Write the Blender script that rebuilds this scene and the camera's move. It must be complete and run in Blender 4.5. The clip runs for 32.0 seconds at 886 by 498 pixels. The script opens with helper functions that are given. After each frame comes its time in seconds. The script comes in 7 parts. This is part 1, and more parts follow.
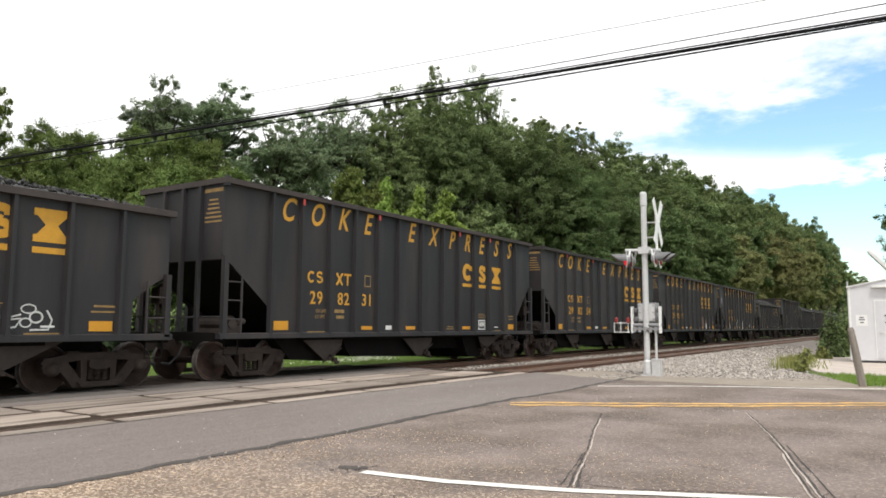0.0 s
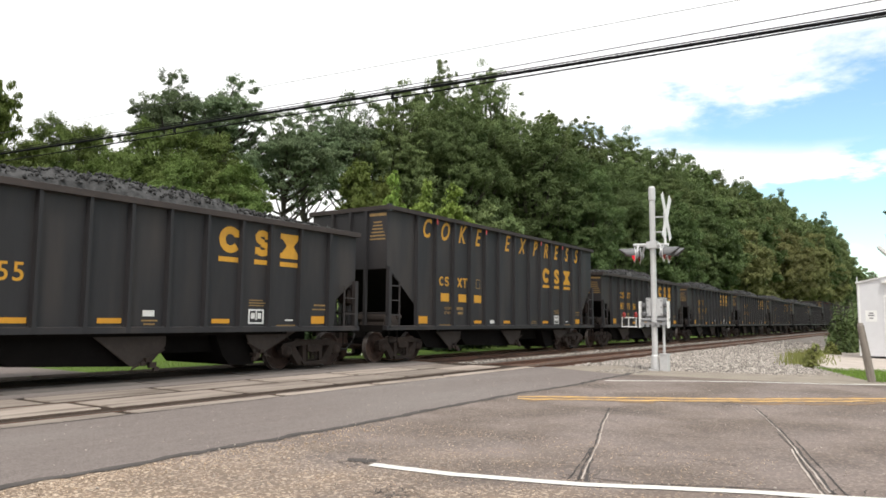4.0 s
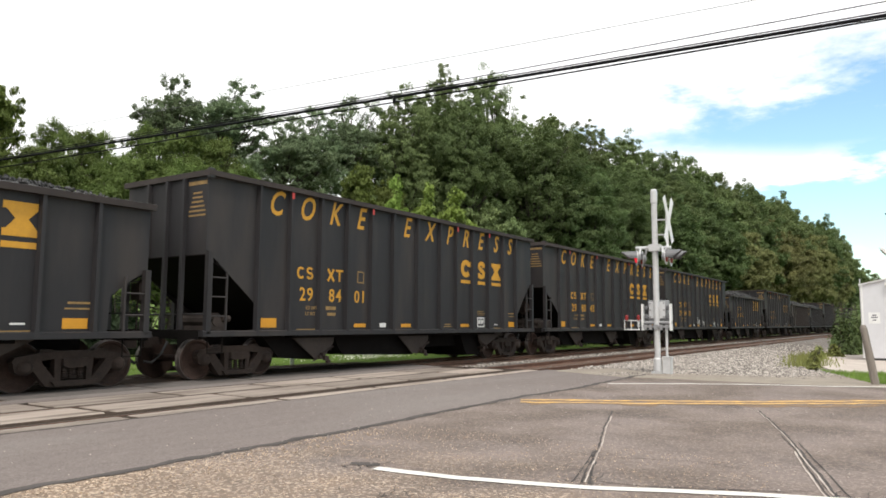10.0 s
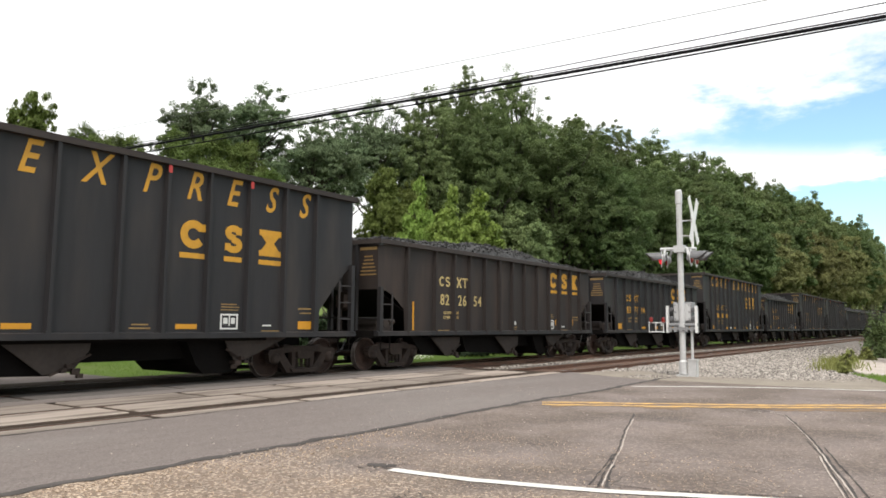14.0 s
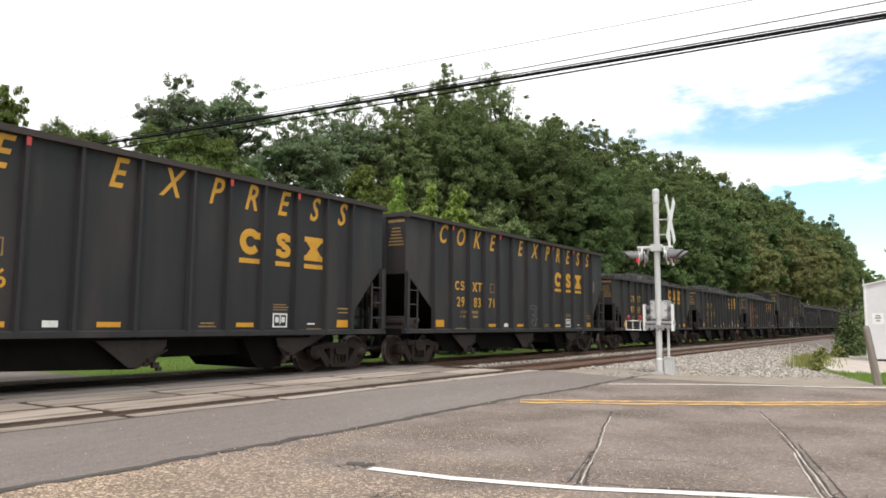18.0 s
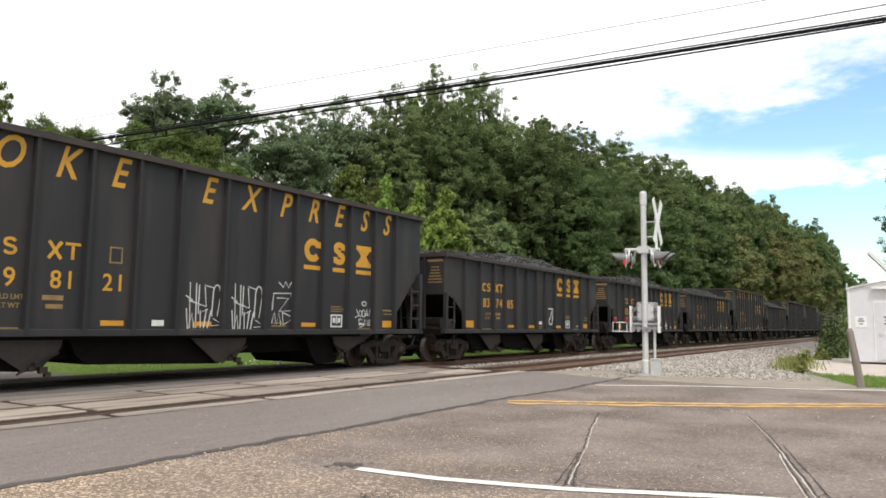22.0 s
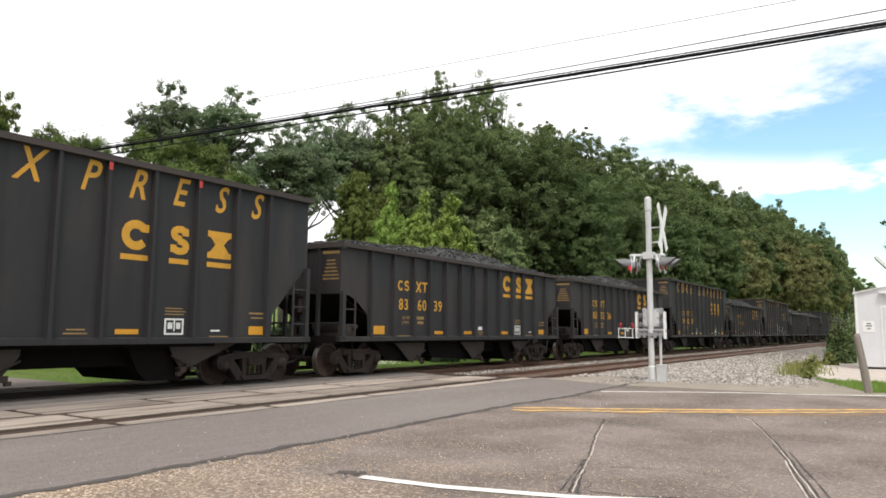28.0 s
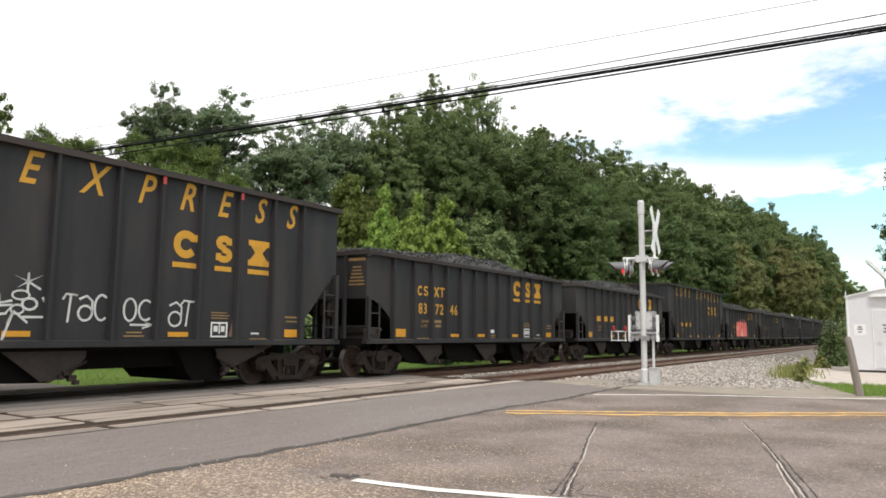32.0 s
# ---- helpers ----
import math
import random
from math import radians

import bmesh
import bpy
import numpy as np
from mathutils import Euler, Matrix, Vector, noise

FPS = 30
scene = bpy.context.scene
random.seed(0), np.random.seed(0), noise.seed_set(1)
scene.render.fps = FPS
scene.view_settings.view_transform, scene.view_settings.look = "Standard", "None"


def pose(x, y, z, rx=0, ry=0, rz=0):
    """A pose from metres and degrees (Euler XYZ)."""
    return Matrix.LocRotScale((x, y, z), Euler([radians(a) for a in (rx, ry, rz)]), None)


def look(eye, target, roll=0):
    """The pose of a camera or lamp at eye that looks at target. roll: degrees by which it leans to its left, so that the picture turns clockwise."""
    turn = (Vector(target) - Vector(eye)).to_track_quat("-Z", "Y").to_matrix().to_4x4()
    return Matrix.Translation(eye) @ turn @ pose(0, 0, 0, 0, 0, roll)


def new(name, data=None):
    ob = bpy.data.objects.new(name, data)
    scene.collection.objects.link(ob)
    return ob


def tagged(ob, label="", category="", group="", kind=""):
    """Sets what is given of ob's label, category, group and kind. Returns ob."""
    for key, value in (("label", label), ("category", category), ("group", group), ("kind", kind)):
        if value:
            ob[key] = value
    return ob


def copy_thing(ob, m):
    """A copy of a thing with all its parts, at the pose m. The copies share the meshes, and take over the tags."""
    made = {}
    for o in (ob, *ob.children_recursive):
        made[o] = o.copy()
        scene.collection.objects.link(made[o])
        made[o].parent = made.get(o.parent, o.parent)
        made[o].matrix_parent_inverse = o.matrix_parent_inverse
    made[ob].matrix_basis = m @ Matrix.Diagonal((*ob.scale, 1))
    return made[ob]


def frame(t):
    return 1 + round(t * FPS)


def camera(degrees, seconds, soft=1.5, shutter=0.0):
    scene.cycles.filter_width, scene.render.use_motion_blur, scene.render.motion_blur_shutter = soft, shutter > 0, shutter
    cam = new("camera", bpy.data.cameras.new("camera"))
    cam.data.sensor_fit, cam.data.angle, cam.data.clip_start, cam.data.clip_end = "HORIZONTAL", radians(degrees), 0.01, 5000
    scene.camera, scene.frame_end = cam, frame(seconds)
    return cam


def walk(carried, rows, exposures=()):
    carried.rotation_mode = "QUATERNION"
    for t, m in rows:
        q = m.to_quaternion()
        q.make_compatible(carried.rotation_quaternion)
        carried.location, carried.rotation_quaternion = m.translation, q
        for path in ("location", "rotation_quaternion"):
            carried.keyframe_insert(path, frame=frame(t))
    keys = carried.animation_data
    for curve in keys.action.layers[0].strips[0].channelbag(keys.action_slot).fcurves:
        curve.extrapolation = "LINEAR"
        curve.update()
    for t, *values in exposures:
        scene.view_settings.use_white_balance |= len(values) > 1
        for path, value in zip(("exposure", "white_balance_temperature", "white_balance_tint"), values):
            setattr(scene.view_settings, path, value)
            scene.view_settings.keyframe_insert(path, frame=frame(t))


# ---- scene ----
cam = camera(63.3, 32.0, soft=1.7)
PATH = [
    (0, pose(0.000, 0.000, 1.300, 96.045, -0.298, -57.346)),
    (0.5, pose(-0.016, 0.002, 1.301, 95.956, -0.182, -57.382)),
    (1, pose(-0.016, 0.009, 1.302, 95.847, -0.189, -57.236)),
    (1.5, pose(-0.011, 0.026, 1.297, 95.706, -0.236, -57.279)),
    (2, pose(-0.011, 0.026, 1.299, 95.576, -0.375, -57.266)),
    (2.5, pose(-0.013, 0.020, 1.295, 95.604, -0.440, -57.264)),
    (3, pose(-0.019, 0.011, 1.297, 95.582, -0.488, -57.167)),
    (3.5, pose(-0.011, 0.013, 1.295, 95.571, -0.497, -57.000)),
    (5.5, pose(-0.015, 0.012, 1.299, 95.640, -0.579, -56.377)),
    (6, pose(-0.023, -0.001, 1.296, 95.723, -0.551, -56.496)),
    (6.5, pose(-0.010, 0.006, 1.295, 95.780, -0.577, -56.589)),
    (7, pose(-0.015, 0.011, 1.298, 95.768, -0.594, -56.719)),
    (7.5, pose(-0.006, 0.008, 1.297, 95.735, -0.504, -56.755)),
    (8, pose(-0.006, 0.005, 1.298, 95.752, -0.467, -56.599)),
    (8.5, pose(-0.015, 0.005, 1.298, 95.828, -0.374, -56.503)),
    (9, pose(-0.024, 0.009, 1.297, 95.843, -0.336, -56.615)),
    (9.5, pose(-0.023, 0.008, 1.299, 95.812, -0.255, -56.554)),
    (10, pose(-0.030, 0.006, 1.297, 95.853, -0.313, -56.609)),
    (10.5, pose(-0.024, 0.007, 1.299, 95.899, -0.332, -56.668)),
    (11, pose(-0.014, -0.003, 1.298, 95.914, -0.291, -56.739)),
    (11.5, pose(0.018, -0.034, 1.299, 96.020, -0.164, -56.328)),
    (12, pose(0.044, -0.048, 1.294, 96.059, -0.108, -55.751)),
    (12.5, pose(0.057, -0.040, 1.296, 96.015, -0.182, -55.439)),
    (13, pose(0.044, -0.046, 1.290, 96.052, -0.195, -54.819)),
    (13.5, pose(0.045, -0.050, 1.290, 96.015, -0.292, -54.511)),
    (14, pose(0.039, -0.055, 1.291, 95.996, -0.427, -54.569)),
    (14.5, pose(0.038, -0.051, 1.295, 95.939, -0.515, -54.843)),
    (16.5, pose(0.039, -0.038, 1.290, 95.686, -0.435, -56.450)),
    (17, pose(0.030, -0.039, 1.291, 95.676, -0.471, -56.490)),
    (17.5, pose(0.031, -0.040, 1.293, 95.754, -0.452, -56.562)),
    (18, pose(0.040, -0.034, 1.293, 95.851, -0.416, -56.316)),
    (18.5, pose(0.037, -0.031, 1.294, 96.008, -0.424, -56.001)),
    (19, pose(0.030, -0.041, 1.287, 96.204, -0.503, -55.946)),
    (19.5, pose(0.036, -0.022, 1.286, 96.149, -0.616, -56.557)),
    (20, pose(0.045, -0.013, 1.289, 95.949, -0.647, -56.897)),
    (20.5, pose(0.049, -0.012, 1.290, 95.952, -0.699, -57.081)),
    (21, pose(0.051, -0.007, 1.291, 95.871, -0.738, -57.176)),
    (21.5, pose(0.041, -0.008, 1.294, 95.835, -0.775, -57.284)),
    (22, pose(0.039, -0.012, 1.290, 95.908, -0.756, -57.369)),
    (22.5, pose(0.038, -0.019, 1.292, 95.749, -0.752, -57.508)),
    (23, pose(0.035, -0.017, 1.292, 95.640, -0.713, -57.532)),
    (23.5, pose(0.034, -0.021, 1.294, 95.603, -0.712, -57.483)),
    (24, pose(0.026, -0.025, 1.290, 95.595, -0.740, -57.453)),
    (24.5, pose(0.032, -0.027, 1.290, 95.468, -0.756, -57.336)),
    (25, pose(0.046, -0.023, 1.288, 95.518, -0.824, -57.425)),
    (25.5, pose(0.058, -0.020, 1.297, 95.550, -0.839, -57.458)),
    (27.5, pose(0.036, -0.041, 1.309, 96.237, -0.582, -57.019)),
    (28, pose(0.046, -0.039, 1.299, 96.419, -0.493, -56.880)),
    (28.5, pose(0.039, -0.036, 1.305, 96.513, -0.487, -56.933)),
    (29, pose(0.029, -0.047, 1.300, 96.681, -0.487, -56.989)),
    (29.5, pose(0.029, -0.051, 1.298, 96.719, -0.443, -57.025)),
    (30, pose(0.027, -0.056, 1.298, 96.644, -0.514, -57.059)),
    (30.5, pose(0.023, -0.054, 1.304, 96.642, -0.594, -57.172)),
    (31, pose(0.031, -0.048, 1.307, 96.562, -0.608, -57.138)),
    (31.5, pose(0.029, -0.048, 1.307, 96.601, -0.568, -57.226)),
    (32, pose(0.036, -0.053, 1.305, 96.624, -0.564, -57.383)),
]
walk(cam, PATH, [(0, 0.45), (32, 0.45)])

# ---- light ----
SUN_AZ, SUN_EL = radians(236), radians(60)
world = bpy.data.worlds.new("sky")
scene.world = world
world.use_nodes = True
wn, wl = world.node_tree.nodes, world.node_tree.links
wn.clear()
w_out, w_bg = wn.new("ShaderNodeOutputWorld"), wn.new("ShaderNodeBackground")
sky = wn.new("ShaderNodeTexSky")
sky.sky_type, sky.sun_disc = "NISHITA", False
sky.sun_elevation, sky.sun_rotation = SUN_EL, SUN_AZ
sky.air_density, sky.dust_density, sky.ozone_density = 1.2, 0.4, 0.6
w_tc, w_sep = wn.new("ShaderNodeTexCoord"), wn.new("ShaderNodeSeparateXYZ")
wl.new(w_tc.outputs["Generated"], w_sep.inputs[0])


def wmath(op, a, b=None, c=None):
    nd = wn.new("ShaderNodeMath")
    nd.operation = op
    for i, v in enumerate((a, b, c)):
        if v is None:
            continue
        if isinstance(v, (int, float)):
            nd.inputs[i].default_value = v
        else:
            wl.new(v, nd.inputs[i])
    return nd.outputs[0]


# clouds lie on a flat layer: direction divided by its height
up = wmath("MAXIMUM", w_sep.outputs[2], 0.03)
lift = wmath("ADD", up, 0.12)
w_comb = wn.new("ShaderNodeCombineXYZ")
wl.new(wmath("DIVIDE", w_sep.outputs[0], lift), w_comb.inputs[0])
wl.new(wmath("DIVIDE", w_sep.outputs[1], lift), w_comb.inputs[1])
w_noise = wn.new("ShaderNodeTexNoise")
w_noise.inputs["Scale"].default_value, w_noise.inputs["Detail"].default_value = 1.1, 7.0
w_noise.inputs["Roughness"].default_value = 0.6
wl.new(w_comb.outputs[0], w_noise.inputs["Vector"])
# the cloud bank thins out towards +x -y
bank = wmath("ADD", wmath("ADD", wmath("MULTIPLY", w_sep.outputs[0], -1.25), wmath("MULTIPLY", w_sep.outputs[1], 1.1)), 0.18)
high = wmath("MULTIPLY", wmath("MAXIMUM", wmath("SUBTRACT", w_sep.outputs[2], 0.24), 0.0), 5.0)
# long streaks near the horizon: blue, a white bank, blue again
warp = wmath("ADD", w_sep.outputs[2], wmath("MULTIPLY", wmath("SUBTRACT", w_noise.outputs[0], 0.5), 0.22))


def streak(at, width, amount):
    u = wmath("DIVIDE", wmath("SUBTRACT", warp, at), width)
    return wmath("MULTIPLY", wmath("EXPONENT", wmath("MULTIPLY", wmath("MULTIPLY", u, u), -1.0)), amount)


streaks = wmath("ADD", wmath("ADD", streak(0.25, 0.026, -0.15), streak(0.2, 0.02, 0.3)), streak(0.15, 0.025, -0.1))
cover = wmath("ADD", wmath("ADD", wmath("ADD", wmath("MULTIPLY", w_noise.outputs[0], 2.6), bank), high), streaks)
w_ramp = wn.new("ShaderNodeMapRange")
w_ramp.inputs[1].default_value, w_ramp.inputs[2].default_value = 0.36, 0.82
w_ramp.interpolation_type = "SMOOTHSTEP"
wl.new(cover, w_ramp.inputs[0])
w_sky = wn.new("ShaderNodeVectorMath")
w_sky.operation = "MULTIPLY"
wl.new(sky.outputs[0], w_sky.inputs[0])
w_sky.inputs[1].default_value = (0.132, 0.152, 0.15)
w_mix = wn.new("ShaderNodeMix")
w_mix.data_type = "RGBA"
wl.new(w_ramp.outputs[0], w_mix.inputs[0])
wl.new(w_sky.outputs[0], w_mix.inputs[6])
w_mix.inputs[7].default_value = (1.0, 1.0, 1.0, 1)
wl.new(w_mix.outputs[2], w_bg.inputs[0])
w_bg.inputs[1].default_value = 1.0
wl.new(w_bg.outputs[0], w_out.inputs[0])

sun = new("sun", bpy.data.lights.new("sun", "SUN"))
sun.data.energy, sun.data.angle, sun.data.color = 1.9, radians(11), (1.0, 0.95, 0.88)
sun_dir = Vector((math.sin(SUN_AZ) * math.cos(SUN_EL), math.cos(SUN_AZ) * math.cos(SUN_EL), math.sin(SUN_EL)))
sun.matrix_world = look(sun_dir * 60, (0, 0, 0))

# ---- materials ----


def mat(name, col, col2=None, rough=0.7, metal=0.0, scale=3.0, fine=40.0, bump=0.2, contrast=0.5, island=0.0, obrand=0.0, spec=0.5, stretch=(1, 1, 1), dirt=None, dirt_scale=0.6, dirt_amount=0.5, speckle=None, speckle_scale=60.0, speckle_amount=0.6, zone=None):
    """A procedural surface: two colours mixed at two scales, an optional third for stains, and relief."""
    m = bpy.data.materials.new(name)
    m.use_nodes = True
    n, l = m.node_tree.nodes, m.node_tree.links
    b = n["Principled BSDF"]
    b.inputs["Roughness"].default_value, b.inputs["Metallic"].default_value = rough, metal
    b.inputs["Specular IOR Level"].default_value = spec
    col2 = col2 or tuple(c * 0.7 for c in col)
    tc, mp = n.new("ShaderNodeTexCoord"), n.new("ShaderNodeMapping")
    mp.inputs["Scale"].default_value = stretch
    l.new(tc.outputs["Object"], mp.inputs[0])
    n1, n2 = n.new("ShaderNodeTexNoise"), n.new("ShaderNodeTexNoise")
    for nd, sc, de in ((n1, scale, 5), (n2, fine, 3)):
        nd.inputs["Scale"].default_value, nd.inputs["Detail"].default_value = sc, de
        l.new(mp.outputs[0], nd.inputs["Vector"])
    mx = n.new("ShaderNodeMath")
    mx.operation = "MULTIPLY_ADD"
    l.new(n2.outputs[0], mx.inputs[0])
    mx.inputs[1].default_value = 0.6
    l.new(n1.outputs[0], mx.inputs[2])
    rg = n.new("ShaderNodeMapRange")
    rg.inputs[1].default_value, rg.inputs[2].default_value = 0.8 - contrast * 0.5, 0.8 + contrast * 0.5
    l.new(mx.outputs[0], rg.inputs[0])
    mix = n.new("ShaderNodeMix")
    mix.data_type = "RGBA"
    l.new(rg.outputs[0], mix.inputs[0])
    mix.inputs[6].default_value, mix.inputs[7].default_value = (*col2, 1), (*col, 1)
    last = mix.outputs[2]
    if dirt:
        n3, r3 = n.new("ShaderNodeTexNoise"), n.new("ShaderNodeMapRange")
        n3.inputs["Scale"].default_value, n3.inputs["Detail"].default_value = dirt_scale, 6
        l.new(mp.outputs[0], n3.inputs["Vector"])
        r3.inputs[1].default_value, r3.inputs[2].default_value, r3.inputs[4].default_value = 0.48, 0.68, dirt_amount
        l.new(n3.outputs[0], r3.inputs[0])
        mix3 = n.new("ShaderNodeMix")
        mix3.data_type = "RGBA"
        l.new(r3.outputs[0], mix3.inputs[0])
        l.new(last, mix3.inputs[6])
        mix3.inputs[7].default_value = (*dirt, 1)
        last = mix3.outputs[2]
    if speckle:
        vo, vs, vr, vm = n.new("ShaderNodeTexVoronoi"), n.new("ShaderNodeSeparateColor"), n.new("ShaderNodeMapRange"), n.new("ShaderNodeMix")
        vo.inputs["Scale"].default_value = speckle_scale
        l.new(tc.outputs["Object"], vo.inputs["Vector"])
        l.new(vo.outputs["Color"], vs.inputs[0])
        for lo, hi, colour in ((0.62, 0.95, speckle), (0.4, 0.05, tuple(c * 0.28 for c in speckle))):
            vr, vm = n.new("ShaderNodeMapRange"), n.new("ShaderNodeMix")
            vr.inputs[1].default_value, vr.inputs[2].default_value, vr.inputs[4].default_value = lo, hi, speckle_amount
            l.new(vs.outputs[0], vr.inputs[0])
            vm.data_type = "RGBA"
            l.new(vr.outputs[0], vm.inputs[0])
            l.new(last, vm.inputs[6])
            vm.inputs[7].default_value = (*colour, 1)
            last = vm.outputs[2]
    if zone:
        # a second wear colour that takes over along x, with a ragged border
        zx, zn, za, zr = n.new("ShaderNodeSeparateXYZ"), n.new("ShaderNodeTexNoise"), n.new("ShaderNodeMath"), n.new("ShaderNodeMapRange")
        zn.inputs["Scale"].default_value, zn.inputs["Detail"].default_value = 0.9, 5
        l.new(tc.outputs["Object"], zx.inputs[0]), l.new(tc.outputs["Object"], zn.inputs["Vector"])
        za.operation = "MULTIPLY_ADD"
        l.new(zn.outputs[0], za.inputs[0])
        za.inputs[1].default_value = 5.0
        l.new(zx.outputs[0], za.inputs[2])
        zr.inputs[1].default_value, zr.inputs[2].default_value, zr.inputs[4].default_value = zone[1], zone[2], 0.72
        l.new(za.outputs[0], zr.inputs[0])
        zm = n.new("ShaderNodeMix")
        zm.data_type = "RGBA"
        l.new(zr.outputs[0], zm.inputs[0])
        l.new(last, zm.inputs[6])
        # darker polished bands and paler bare spots inside that zone
        zb, zv, zc = n.new("ShaderNodeTexNoise"), n.new("ShaderNodeMapRange"), n.new("ShaderNodeMix")
        zb.inputs["Scale"].default_value, zb.inputs["Detail"].default_value = 0.75, 6
        l.new(tc.outputs["Object"], zb.inputs["Vector"])
        zv.inputs[1].default_value, zv.inputs[2].default_value = 0.38, 0.62
        l.new(zb.outputs[0], zv.inputs[0])
        zc.data_type = "RGBA"
        l.new(zv.outputs[0], zc.inputs[0])
        zc.inputs[6].default_value, zc.inputs[7].default_value = (*(c * 0.66 for c in zone[0]), 1), (*(c * 1.28 for c in zone[0]), 1)
        l.new(zc.outputs[2], zm.inputs[7])
        last = zm.outputs[2]
    if island or obrand:
        for amt, src in ((island, "island"), (obrand, "object")):
            if not amt:
                continue
            rnd = n.new("ShaderNodeNewGeometry").outputs["Random Per Island"] if src == "island" else n.new("ShaderNodeObjectInfo").outputs["Random"]
            hv, r4 = n.new("ShaderNodeHueSaturation"), n.new("ShaderNodeMapRange")
            r4.inputs[3].default_value, r4.inputs[4].default_value = 1 - amt, 1 + amt
            l.new(rnd, r4.inputs[0])
            l.new(r4.outputs[0], hv.inputs["Value"])
            if island and obrand and src == "object":
                r5 = n.new("ShaderNodeMapRange")
                r5.inputs[3].default_value, r5.inputs[4].default_value = 0.488, 0.508
                l.new(rnd, r5.inputs[0])
                l.new(r5.outputs[0], hv.inputs["Hue"])
                hv.inputs["Saturation"].default_value = 0.97
            l.new(last, hv.inputs["Color"])
            last = hv.outputs[0]
    l.new(last, b.inputs["Base Color"])
    if bump:
        bp = n.new("ShaderNodeBump")
        bp.inputs["Strength"].default_value, bp.inputs["Distance"].default_value = bump, 0.02
        l.new(mx.outputs[0], bp.inputs["Height"])
        l.new(bp.outputs[0], b.inputs["Normal"])
    return m


def leaf_mat(name, col, col2, island=0.22):
    m = mat(name, col, col2, rough=0.55, scale=0.35, fine=1.5, bump=0.0, contrast=0.7, island=island, obrand=0.16, spec=0.12)
    n, l = m.node_tree.nodes, m.node_tree.links
    b, out = n["Principled BSDF"], n["Material Output"]
    tr, ms = n.new("ShaderNodeBsdfTranslucent"), n.new("ShaderNodeMixShader")
    ms.inputs[0].default_value = 0.3
    l.new(b.inputs["Base Color"].links[0].from_socket, tr.inputs[0])
    l.new(b.outputs[0], ms.inputs[1])
    l.new(tr.outputs[0], ms.inputs[2])
    l.new(ms.outputs[0], out.inputs[0])
    return m


